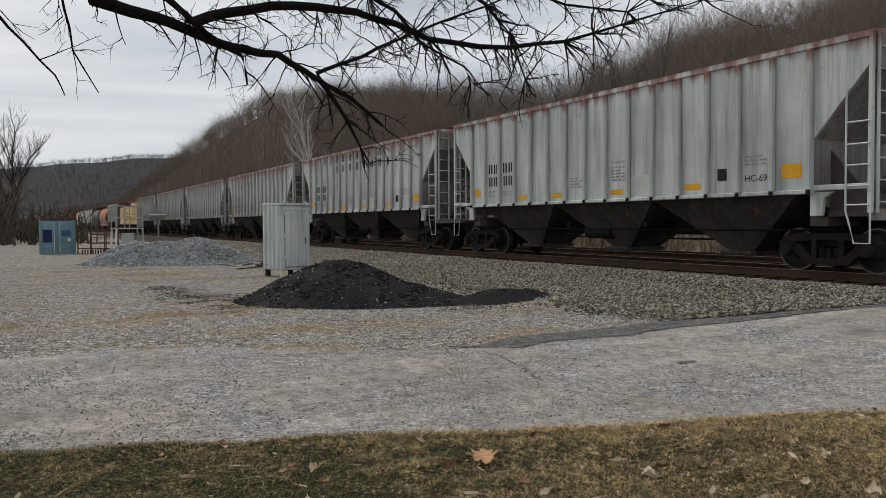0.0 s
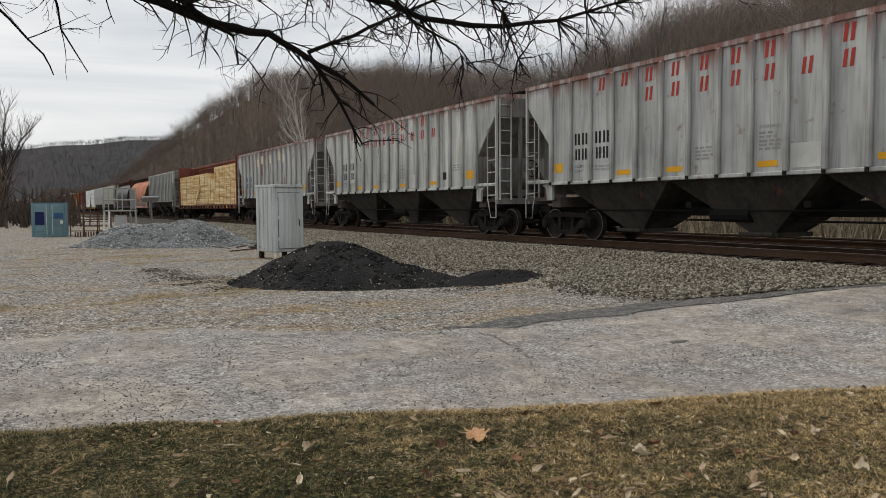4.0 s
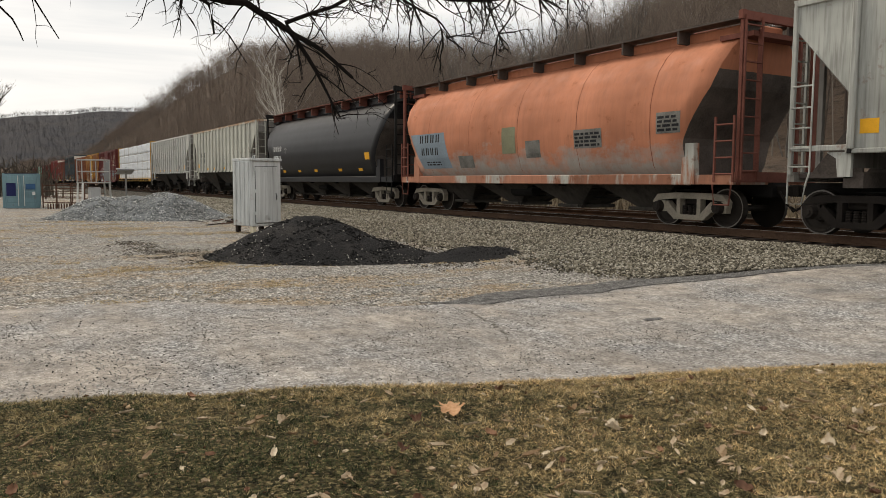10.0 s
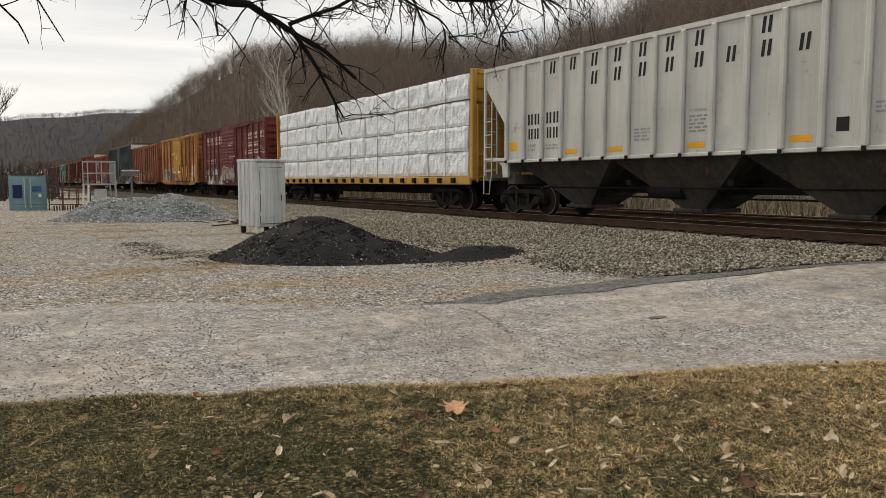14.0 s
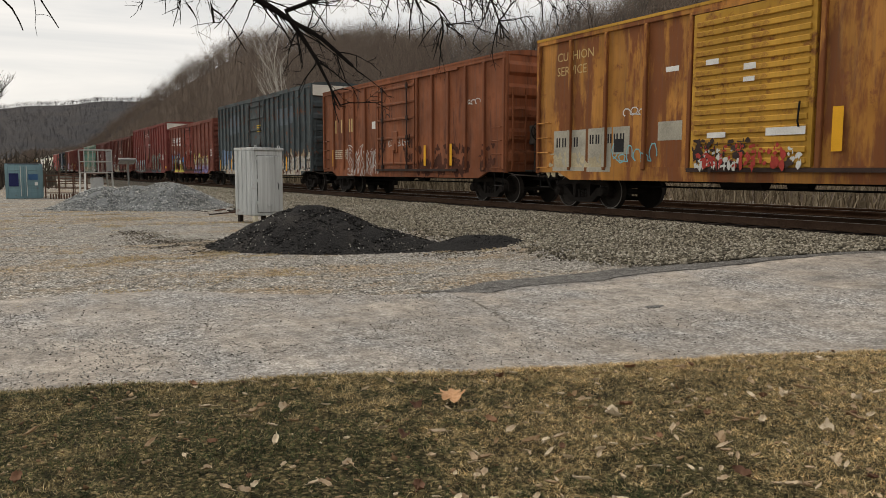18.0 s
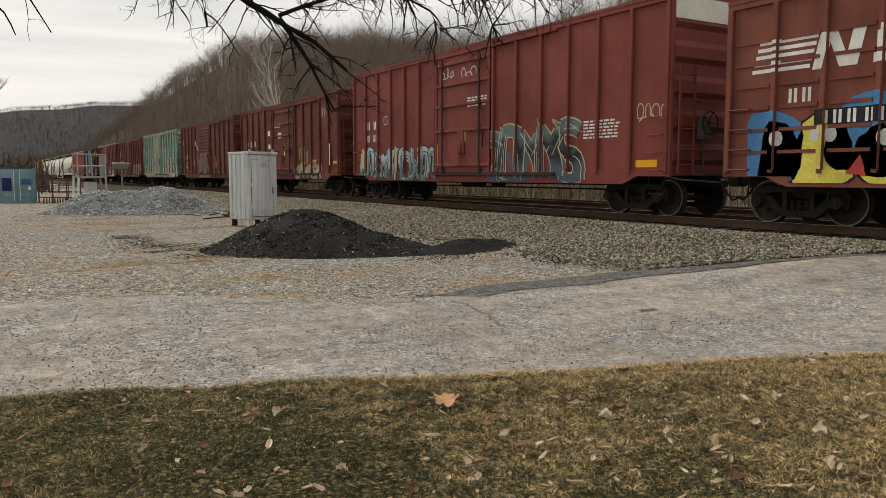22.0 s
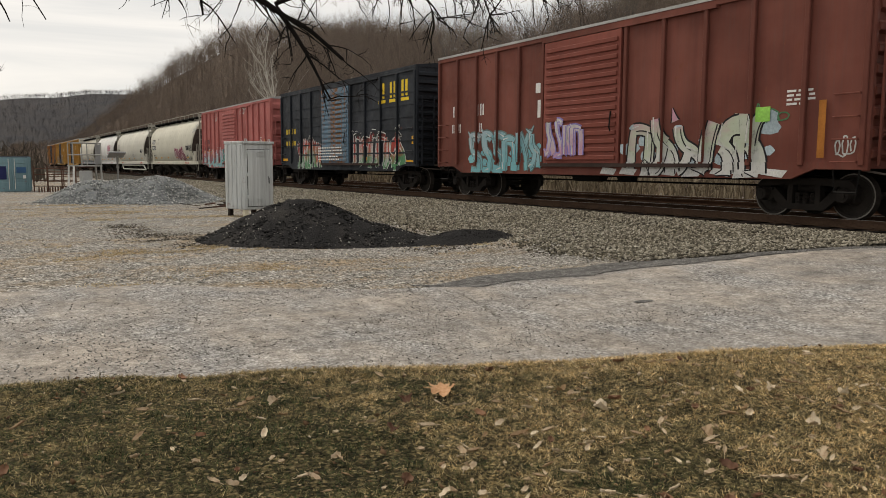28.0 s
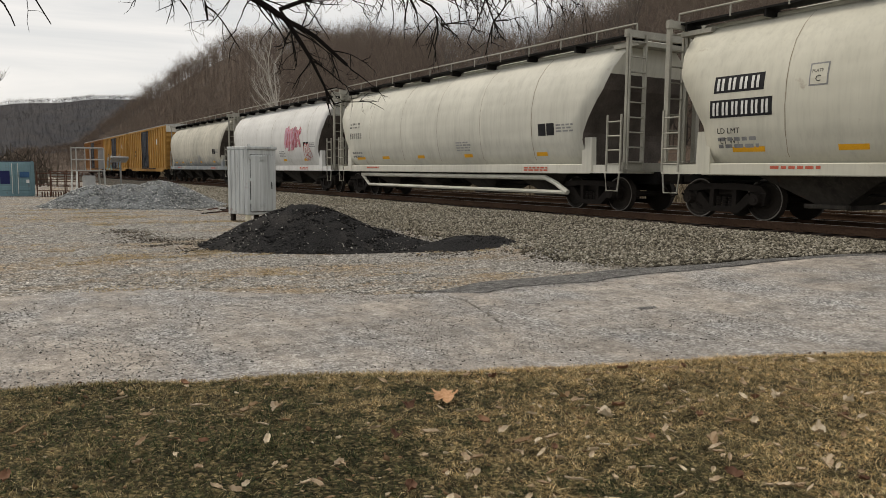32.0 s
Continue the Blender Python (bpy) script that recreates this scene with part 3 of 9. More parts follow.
# ---- rolling stock: common gear ----
def side_frame_mesh():
    bm = bmesh.new()
    for poly in ([(-1.12, 0.60), (-0.98, 0.76), (-0.45, 0.80), (0.45, 0.80), (0.98, 0.76), (1.12, 0.60), (0.9, 0.62), (0.4, 0.66), (-0.4, 0.66), (-0.9, 0.62)],
                 [(-1.12, 0.60), (-1.08, 0.34), (-0.70, 0.34), (-0.72, 0.60)], [(1.12, 0.60), (0.72, 0.60), (0.70, 0.34), (1.08, 0.34)],
                 [(-0.78, 0.44), (-0.44, 0.16), (-0.30, 0.26), (-0.66, 0.60)], [(0.78, 0.44), (0.66, 0.60), (0.30, 0.26), (0.44, 0.16)],
                 [(-0.44, 0.16), (0.44, 0.16), (0.40, 0.28), (-0.40, 0.28)],
                 [(-0.36, 0.26), (-0.25, 0.26), (-0.25, 0.70), (-0.36, 0.70)], [(0.25, 0.26), (0.36, 0.26), (0.36, 0.70), (0.25, 0.70)]):
        prism(bm, poly, -0.09, 0.09)
    return mesh_of(bm, "side_frame", M_TRUCK)


def wheelset_mesh():
    bm = bmesh.new()
    for s in (-1, 1):
        wheel_disc(bm, 0, s * 0.80, s * 0.66, 0.45, 0.45)
    tube(bm, [(0, -1.02, 0.45), (0, 1.02, 0.45)], 0.075, 10)
    # paler steel ring drawn for the light that the rim edge catches
    for k in range(28):
        a, b = k * 0.2244, (k + 1) * 0.2244
        f = bm.faces.new([bm.verts.new((r * math.cos(q), -0.806, 0.45 + r * math.sin(q))) for r, q in ((0.425, a), (0.425, b), (0.452, b), (0.452, a))])
        f.material_index = 1
    return mesh_of(bm, "wheelset", [M_WHEEL, M_RIM])


def bearing_mesh():
    bm = bmesh.new()
    tube(bm, [(0, -0.16, 0), (0, -0.02, 0)], 0.12, 12, 0.15)
    tube(bm, [(0, -0.18, 0), (0, -0.16, 0)], 0.06, 8)
    return mesh_of(bm, "bearing_cap", M_TRUCK)


def spring_mesh():
    bm = bmesh.new()
    rings = [[bm.verts.new((r * math.cos(k * 0.785), r * math.sin(k * 0.785), 0.28 + i * 0.025)) for k in range(8)] for i, r in enumerate([0.07, 0.055] * 5)]
    for u, w in zip(rings, rings[1:]):
        for k in range(8):
            bm.faces.new((u[k], u[(k + 1) % 8], w[(k + 1) % 8], w[k]))
    return mesh_of(bm, "spring", M_TRUCK)


SIDE_FRAME, WHEELSET, BEARING, SPRINGS = side_frame_mesh(), wheelset_mesh(), bearing_mesh(), spring_mesh()
BOLSTER = mesh_of(boxes((-0.24, 0.24, -0.95, 0.95, 0.52, 0.78), (-0.16, 0.16, -0.5, 0.5, 0.78, 0.86), bevel=0.03), "truck", M_TRUCK)


def trucks(car, half):
    for x in (-half, half):
        tr = part("truck", BOLSTER, None, car)
        tr.location.x = x
        for s in (-1, 1):
            fr = part("side_frame", SIDE_FRAME, None, tr)
            fr.location.y = s * 1.0
            for x3 in (-0.16, 0.0, 0.16) if s < 0 else ():
                sp = part("spring", SPRINGS, None, tr)
                sp.location = (x3, -1.0, 0)
            ws = part("wheelset", WHEELSET, None, tr)
            ws.location.x = s * 0.875
            bc = part("bearing_cap", BEARING, None, tr)
            bc.location = (s * 0.9, -1.06, 0.46)


def coupler_mesh():
    bm = boxes((-0.55, 0.02, -0.09, 0.09, 0.78, 0.98), (0.0, 0.22, -0.15, 0.02, 0.74, 1.0), (0.02, 0.16, 0.04, 0.16, 0.76, 0.98), bevel=0.02)
    tube(bm, [(-0.1, -0.35, 0.85), (0.05, -0.33, 0.6), (0.22, -0.3, 0.42), (0.36, -0.26, 0.5)], 0.03, 6)
    return mesh_of(bm, "coupler", M_TRUCK)


COUPLER = coupler_mesh()


def brake_wheel_mesh():
    """A spoked hand wheel that stands across the car."""
    bm = bmesh.new()
    ring = [(0, 0.27 * math.cos(k * 0.3491), 0.27 * math.sin(k * 0.3491)) for k in range(19)]
    tube(bm, ring, 0.02, 6)
    for k in range(5):
        tube(bm, [(-0.05, 0, 0), (0, 0.27 * math.cos(k * 1.2566), 0.27 * math.sin(k * 1.2566))], 0.012, 4)
    tube(bm, [(-0.12, 0, 0), (0.0, 0, 0)], 0.03, 6)
    return mesh_of(bm, "brake_wheel", M_TRUCK)


BRAKE_WHEEL = brake_wheel_mesh()


def couplers(car, length):
    for s in (-1, 1):
        c = part("coupler", COUPLER, None, car)
        c.location.x = s * (length / 2 - 0.14)
        if s < 0:
            c.rotation_euler.z = math.pi


def ladder(car, x0, x1, y, z0, z1, material, rungs, along="x", name="ladder", r=0.022):
    bm = bmesh.new()
    for u in (x0, x1):
        p = (u, y) if along == "x" else (y, u)
        box(bm, p[0] - 0.022, p[0] + 0.022, p[1] - 0.022, p[1] + 0.022, z0, z1)
    for i in range(rungs):
        z = z0 + (z1 - z0) * (i + 0.5) / rungs
        a, b = ((x0, y, z), (x1, y, z)) if along == "x" else ((y, x0, z), (y, x1, z))
        tube(bm, [a, b], r, 5)
    return part(name, bm, material, car)


def underframe(car, length, z0=0.72, z1=1.05):
    bm = boxes((-length / 2 + 0.5, length / 2 - 0.5, -0.24, 0.24, z0, z1))
    for x in (-1.6, 1.6):
        box(bm, x - 0.08, x + 0.08, -1.2, 1.2, z1 - 0.12, z1 + 0.02)
    part("center_sill", bm, M_STEEL, car)
    bm = bmesh.new()
    tube(bm, [(-1.2, -0.75, 0.78), (-0.1, -0.75, 0.78)], 0.19, 10)
    part("air_reservoir", bm, M_STEEL, car)
    bm = bmesh.new()
    tube(bm, [(0.4, -0.6, 0.75), (0.9, -0.6, 0.75)], 0.15, 8)
    tube(bm, [(-length / 2 + 2.2, -0.5, 0.62), (length / 2 - 2.2, -0.5, 0.62)], 0.025, 5)
    tube(bm, [(-length / 2 + 2.0, -0.9, 0.86), (length / 2 - 2.0, -0.9, 0.86)], 0.02, 5)
    part("brake_rigging", bm, M_STEEL, car)


def hopper_bay_mesh(name, tw, th, bw, z0, z1, mat):
    bm = bmesh.new()
    lo = [bm.verts.new(p) for p in ((-bw, -0.55, z0), (bw, -0.55, z0), (bw, 0.55, z0), (-bw, 0.55, z0))]
    hi = [bm.verts.new(p) for p in ((-tw, -th, z1), (tw, -th, z1), (tw, th, z1), (-tw, th, z1))]
    for i in range(4):
        bm.faces.new((lo[i], lo[(i + 1) % 4], hi[(i + 1) % 4], hi[i]))
    bm.faces.new(lo[::-1])
    bm.faces.new(hi)
    box(bm, -bw - 0.12, bw + 0.12, -0.62, 0.62, z0 - 0.1, z0)
    tube(bm, [(-bw - 0.1, -0.75, z0 - 0.04), (bw + 0.1, -0.75, z0 - 0.04)], 0.05, 6)
    return mesh_of(bm, name, mat)


# black grime, darkened further for the shade beneath the car bodies
M_BAY = car_paint("grimy_shaded_hopper_bay", (0.056, 0.050, 0.043), rust=0.12, grime=0.8, fade=0.5, seed=3, rough=0.8, patches=(0.035, 0.032, 0.029), patch_amt=0.10)
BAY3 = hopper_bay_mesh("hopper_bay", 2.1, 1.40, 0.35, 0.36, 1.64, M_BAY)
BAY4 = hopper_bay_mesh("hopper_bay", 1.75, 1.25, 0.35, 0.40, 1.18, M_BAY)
# car grey darkened for the shade in the end recess, plus soot and rust
M_SHADEDEND = car_paint("shaded_end_paint", (0.20, 0.19, 0.175), rust=0.3, grime=0.8, fade=0.4, seed=44, rough=0.75)


def amber(car, spots, w=0.62, h=0.17, side=flat_side):
    for x, z, *wh in spots:
        painted("reflector", [rect(x, z, *(wh or (w, h)))], M_AMBER, car, 0.005, side)


def ribbed_hopper(name, label, length, paint, post=None, rib=None):
    """A steel covered hopper with upright ribs, cut-away slope ends, three bays, ladders and roof hatches."""
    car = thing(name, label, "hopper car", group="train cars")
    hb, xs = 7.86, 6.66
    post = post or paint
    top, low = 4.58, 1.63
    bm = bmesh.new()
    prism(bm, [(-xs, low), (xs, low), (xs, 2.70), (hb, 4.06), (hb, top), (-hb, top), (-hb, 4.06), (-xs, 2.70)], -1.5, 1.5)
    part("body", bm, paint, car)
    bm = bmesh.new()
    prism(bm, [(-1.54, top), (-1.54, top + 0.05), (-1.1, top + 0.11), (0, top + 0.17), (1.1, top + 0.11), (1.54, top + 0.05), (1.54, top)], -hb - 0.05, hb + 0.05, "x")
    part("roof", bm, paint, car)
    bm = boxes((-hb, hb, -0.42, -0.1, top + 0.24, top + 0.28), (-hb, hb, 0.1, 0.42, top + 0.24, top + 0.28))
    for i in range(7):
        box(bm, -hb + 0.1 + i * (2 * hb - 0.3) / 6, -hb + 0.2 + i * (2 * hb - 0.3) / 6, -0.4, 0.4, top + 0.1, top + 0.24)
    part("running_board", bm, M_STEEL, car)
    for i in range(4):
        hx = -xs + (i + 0.5) * 2 * xs / 4
        part("roof_hatch", boxes((hx - 1.4, hx + 1.4, -0.09, 0.09, top + 0.14, top + 0.30), bevel=0.02), post, car)
    n = 15
    xsr = [-xs + 0.06 + i * (2 * xs - 0.12) / n for i in range(n + 1)]
    me = mesh_of(boxes((-0.07, 0.07, -1.60, -1.49, low + 0.04, top - 0.06), bevel=0.03), "rib", rib or paint)
    bolt = mesh_of(boxes((-0.035, 0.035, -1.60, -1.56, low - 0.03, low + 0.05)), "rib_foot", M_STEEL)
    for x in xsr:
        r = part("rib", me, None, car)
        r.location.x = x
        part("rib_foot", bolt, None, r)
    part("top_chord", boxes((-hb, hb, -1.545, -1.49, top - 0.075, top + 0.01), (-hb, hb, 1.49, 1.545, top - 0.075, top + 0.01), bevel=0.012), paint, car)
    part("side_sill", boxes((-xs - 0.05, xs + 0.05, -1.55, -1.42, low - 0.03, low + 0.06), (-xs - 0.05, xs + 0.05, 1.42, 1.55, low - 0.03, low + 0.06), bevel=0.015), post, car)
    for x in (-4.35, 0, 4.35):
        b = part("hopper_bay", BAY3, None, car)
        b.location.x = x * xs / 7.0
    for s in (-1, 1):
        # underframe beams and the posts that carry the end
        bm = boxes((s * hb - 0.06, s * hb + 0.06, -1.45, 1.45, 1.06, 1.26), (s * hb - 0.05, s * hb + 0.05, -1.4, 1.4, 3.95, top))
        for y in (-0.55, 0.55):
            box(bm, s * hb - 0.05, s * hb + 0.05, y - 0.05, y + 0.05, 1.2, 4.0)
        part("end_frame", bm, M_SHADEDEND, car)
        # slope sheet, its shade put into the paint
        bm = bmesh.new()
        prism(bm, [(s * (xs + 0.004), low - 0.3), (s * (xs + 0.03), low - 0.3), (s * (xs + 0.03), 2.69), (s * (hb + 0.004), 4.03), (s * (hb - 0.03), 4.05), (s * (xs + 0.004), 2.72)], -1.47, 1.47)
        part("slope_sheet", bm, M_SHADEDEND, car)
        bm = bmesh.new()
        prism(bm, [(s * (xs + 0.03), 1.14), (s * hb, 1.14), (s * hb, 1.22), (s * (xs + 0.03), 1.22)], -1.3, 1.3)
        part("end_deck", bm, M_ENDIRON, car)
        for y in (-0.95, 0.95):
            bm = bmesh.new()
            prism(bm, [(s * (xs + 0.02), 1.22), (s * (hb - 0.1), 1.22), (s * (xs + 0.02), 2.5)], y - 0.03, y + 0.03)
            part("gusset", bm, M_ENDIRON, car)
        part("bolster", boxes((s * xs - 0.2, s * xs + 0.2, -1.3, 1.3, 0.95, 1.25)), M_ENDIRON, car)
        bm = bmesh.new()
        a = s * (xs - 0.06)
        prism(bm, [(a, low), (a, 1.16), (a + s * 0.26, 1.16), (a + s * 0.30, low - 0.12), (a + s * 0.5, low)], -1.50, -1.42)
        part("jacking_bracket", bm, post, car)
        part("corner_stile", boxes((s * hb - 0.045, s * hb + 0.045, -1.54, -1.46, 1.20, top), bevel=0.012), post, car)
        part("ladder_bracket", boxes((min(s * xs, s * hb), max(s * xs, s * hb), -1.545, -1.47, 1.66, 1.77), bevel=0.012), post, car)
        # side ladder: a short inner stile that starts on the slope, rungs to the corner stile, step below
        u = s * (hb - 0.46)
        bm = bmesh.new()
        tube(bm, [(u, -1.49, 3.60), (u, -1.56, 3.56), (u, -1.56, 1.25), (u + s * 0.08, -1.56, 0.98), (u + s * 0.16, -1.54, 0.62), (s * (hb + 0.02), -1.54, 0.62), (s * (hb + 0.02), -1.54, 1.22)], 0.019, 6)
        for z in (1.36, 1.72, 2.12, 2.52, 2.94):
            tube(bm, [(u, -1.56, z), (s * hb, -1.55, z)], 0.017, 5)
        part("ladder", bm, post, car)
        ladder(car, -1.42, -0.98, s * (hb + 0.09), 1.2, top - 0.05, post, 8, "y", "end_ladder", 0.018)
    w = part("brake_wheel", BRAKE_WHEEL, None, car)
    w.location = (hb + 0.16, -0.2, 2.25)
    bm = bmesh.new()
    tube(bm, [(hb - 0.3, 0.45, 1.75), (hb - 0.3, -0.45, 1.75)], 0.2, 10)
    part("brake_cylinder", bm, M_ENDIRON, car)
    underframe(car, length)
    trucks(car, length / 2 - 2.1)
    couplers(car, length)
    return car, xsr


CF_PROFILE = [(1.16, 1.20), (1.45, 1.42), (1.9, 1.55), (2.4, 1.60), (2.9, 1.58), (3.3, 1.50), (3.7, 1.34), (4.05, 1.08), (4.3, 0.80), (4.42, 0.55), (4.46, 0.0)]


def round_side(z):
    for (a, p), (b, q) in zip(CF_PROFILE, CF_PROFILE[1:]):
        if a <= z <= b:
            return -(p + (q - p) * (z - a) / (b - a))
    return -1.2 if z < 2 else 0.0


def round_hopper(name, label, length, paint, sill, post, rail=False, pipes=False, board=None, seam=None, rise=0.0):
    """A covered hopper with a smooth bulging body, end slopes, a low sill and four bays."""
    car = thing(name, label, "hopper car", group="train cars")
    hb = length / 2 - 0.62
    ends = [(1.16, hb - 1.35), (2.0, hb - 1.35), (2.6, hb - 1.0), (3.2, hb - 0.6), (3.8, hb - 0.45), (4.5, hb - 0.35)]

    def xe(z):
        for (a, p), (b, q) in zip(ends, ends[1:]):
            if a <= z <= b:
                return p + (q - p) * (z - a) / (b - a)
        return ends[-1][1]

    zs = []
    for (a, p), (b, q) in zip(CF_PROFILE, CF_PROFILE[1:]):
        k = 3
        zs += [(a + (b - a) * i / k, p + (q - p) * i / k) for i in range(k)]
    zs.append(CF_PROFILE[-1])
    nx = 24
    bm = bmesh.new()
    sides = []
    for s in (-1, 1):
        sides.append([[bm.verts.new((xe(z) * (2 * i / nx - 1), s * y, z)) for i in range(nx + 1)] for z, y in zs])
    for g in sides:
        for a, b in zip(g, g[1:]):
            for i in range(nx):
                bm.faces.new((a[i], a[i + 1], b[i + 1], b[i]))
    for i in (0, nx):
        for a, b, c, d in zip(sides[0], sides[0][1:], sides[1], sides[1][1:]):
            f = bm.faces.new((a[i], b[i], d[i], c[i]))
            # lower end faces coloured dark for the shaded recess under the slope
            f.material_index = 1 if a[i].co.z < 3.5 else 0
    bmesh.ops.remove_doubles(bm, verts=bm.verts[:], dist=0.001)
    bmesh.ops.recalc_face_normals(bm, faces=bm.faces[:])
    for f in bm.faces:
        f.smooth = abs(f.normal.x) < 0.3
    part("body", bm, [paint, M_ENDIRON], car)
    for i in range(5):
        x = (i - 2) * 2.7
        bm = bmesh.new()
        for (a, p), (b, q) in zip(zs[2:-6], zs[3:-5]):
            w0, w1 = 0.006 + 0.010 * abs(noise.noise((x, a * 2, 1))), 0.006 + 0.010 * abs(noise.noise((x, b * 2, 1)))
            vs = [bm.verts.new(v) for v in ((x - w0, -p - 0.004, a), (x + w0, -p - 0.004, a), (x + w1, -q - 0.004, b), (x - w1, -q - 0.004, b))]
            bm.faces.new(vs)
        part("weld_seam", bm, seam or M_SEAM, car)
    xl = hb - 0.15
    part("side_sill", boxes((-hb + 1.2, hb - 1.2, -1.46, -1.36, 0.98, 1.24), (-hb + 1.2, hb - 1.2, 1.36, 1.46, 0.98, 1.24), (-hb + 1.2, hb - 1.2, -1.4, 1.4, 1.1, 1.16), bevel=0.02), sill, car)
    part("roof_ridge", boxes((-hb + 0.4, hb - 0.4, -0.62, 0.62, 4.36, 4.48 + rise), bevel=0.03), paint, car)
    for i in range(5):
        x = (i - 2) * 2.6
        part("roof_hatch", boxes((x - 1.0, x + 1.0, -0.28, 0.28, 4.48 + rise, 4.58 + rise), bevel=0.03), post, car)
    bm = boxes((-hb, hb, -1.02, -0.55, 4.52 + rise, 4.56 + rise), (-hb, hb, 0.55, 1.02, 4.52 + rise, 4.56 + rise))
    for i in range(9):
        x = -hb + 0.2 + i * (2 * hb - 0.4) / 8
        box(bm, x - 0.03, x + 0.03, -1.0, -0.5, 4.36, 4.52 + rise)
        box(bm, x - 0.03, x + 0.03, 0.5, 1.0, 4.36, 4.52 + rise)
    part("running_board", bm, board or post, car)
    if rail:
        bm = bmesh.new()
        for y in (-1.02, 1.02):
            tube(bm, [(-hb, y, 4.78), (hb, y, 4.78)], 0.022, 5)
            for i in range(13):
                x = -hb + i * 2 * hb / 12
                tube(bm, [(x, y, 4.5), (x, y, 4.78)], 0.022, 5)
        part("roof_railing", bm, post, car)
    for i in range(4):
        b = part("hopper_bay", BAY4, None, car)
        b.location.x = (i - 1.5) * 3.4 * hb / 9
    for s in (-1, 1):
        bm = boxes((s * hb - 0.06, s * hb + 0.06, -1.4, 1.4, 1.05, 1.28), (s * hb - 0.04, s * hb + 0.04, -1.34, -1.26, 1.0, 4.62 + rise),
                   (s * hb - 0.07, s * hb + 0.07, 1.20, 1.34, 1.0, 4.62 + rise), (s * hb - 0.05, s * hb + 0.05, -1.4, 1.4, 4.42 + rise, 4.6 + rise),
                   (min(s * hb, s * (hb - 0.9)), max(s * hb, s * (hb - 0.9)), -0.95, 0.95, 4.25, 4.36))
        for y in (-0.7, 0.7):
            box(bm, s * hb - 0.04, s * hb + 0.04, y - 0.04, y + 0.04, 1.2, 4.4)
        part("end_frame", bm, post, car)
        a, b = sorted((s * (hb - 1.45), s * (hb - 1.05)))
        bm = bmesh.new()
        prism(bm, [(a, 1.0), (b, 1.0), (b - 0.03, 1.95), (a + 0.03, 1.95)], -1.47, -1.30)
        part("bolster_web", bm, sill, car)
        a, b = sorted((s * hb, s * (hb - 1.3)))
        part("end_platform", boxes((a, b, -1.44, -1.30, 1.0, 1.22), (a, b, 1.30, 1.44, 1.0, 1.22), (a, b, -1.3, 1.3, 1.0, 1.06)), sill, car)
        a, b = sorted((s * (hb - 0.52), s * (hb - 0.02)))
        ladder(car, a, b, -1.44, 1.05, 2.5, post, 4)
        ladder(car, -1.3, -0.75, s * (hb + 0.08), 1.1, 4.5 + rise, post, 9, "y", "end_ladder")
        bm = bmesh.new()
        tube(bm, [(s * (hb - 0.56), -1.44, 1.0), (s * (hb - 0.5), -1.44, 0.55), (s * (hb - 0.1), -1.44, 0.55), (s * (hb - 0.05), -1.44, 1.0)], 0.025, 5)
        part("stirrup_step", bm, post, car)
    if pipes:
        bm = bmesh.new()
        tube(bm, [(-hb + 2.2, -1.3, 0.86), (hb - 3.2, -1.3, 0.86), (hb - 2.7, -1.3, 0.7), (hb - 2.2, -1.3, 0.45)], 0.075, 8)
        tube(bm, [(-hb + 2.2, -1.3, 0.86), (-hb + 2.9, -1.3, 0.45), (hb - 2.2, -1.3, 0.45)], 0.06, 8)
        part("discharge_pipe", bm, sill, car)
    underframe(car, length)
    trucks(car, length / 2 - 2.15)
    couplers(car, length)
    return car


def repaint_trucks(car, material):
    """Gives a car's truck side frames a colour of their own."""
    me = SIDE_FRAME.copy()
    me.materials[0] = material
    for tr in car.children:
        for fr in tr.children:
            if fr.data == SIDE_FRAME:
                fr.data = me


def box_end_mesh(height, paint, ridges):
    prof = [(0.0, 1.0)]
    n = ridges
    for i in range(n):
        z0 = 1.05 + i * (height - 1.2) / n
        d = (height - 1.2) / n
        prof += [(0.0, z0 + 0.04 * d), (0.0, z0 + 0.25 * d), (0.09, z0 + 0.4 * d), (0.09, z0 + 0.72 * d), (0.0, z0 + 0.9 * d)]
    prof += [(0.0, height), (-0.12, height), (-0.12, 1.0)]
    bm = bmesh.new()
    prism(bm, prof, -1.44, 1.44)
    return mesh_of(bm, "corrugated_end", paint)


END_CACHE = {}


def end_mesh(height, ridges, paint):
    key = (height, ridges, paint.name)
    if key not in END_CACHE:
        END_CACHE[key] = box_end_mesh(height, paint, ridges)
    return END_CACHE[key]


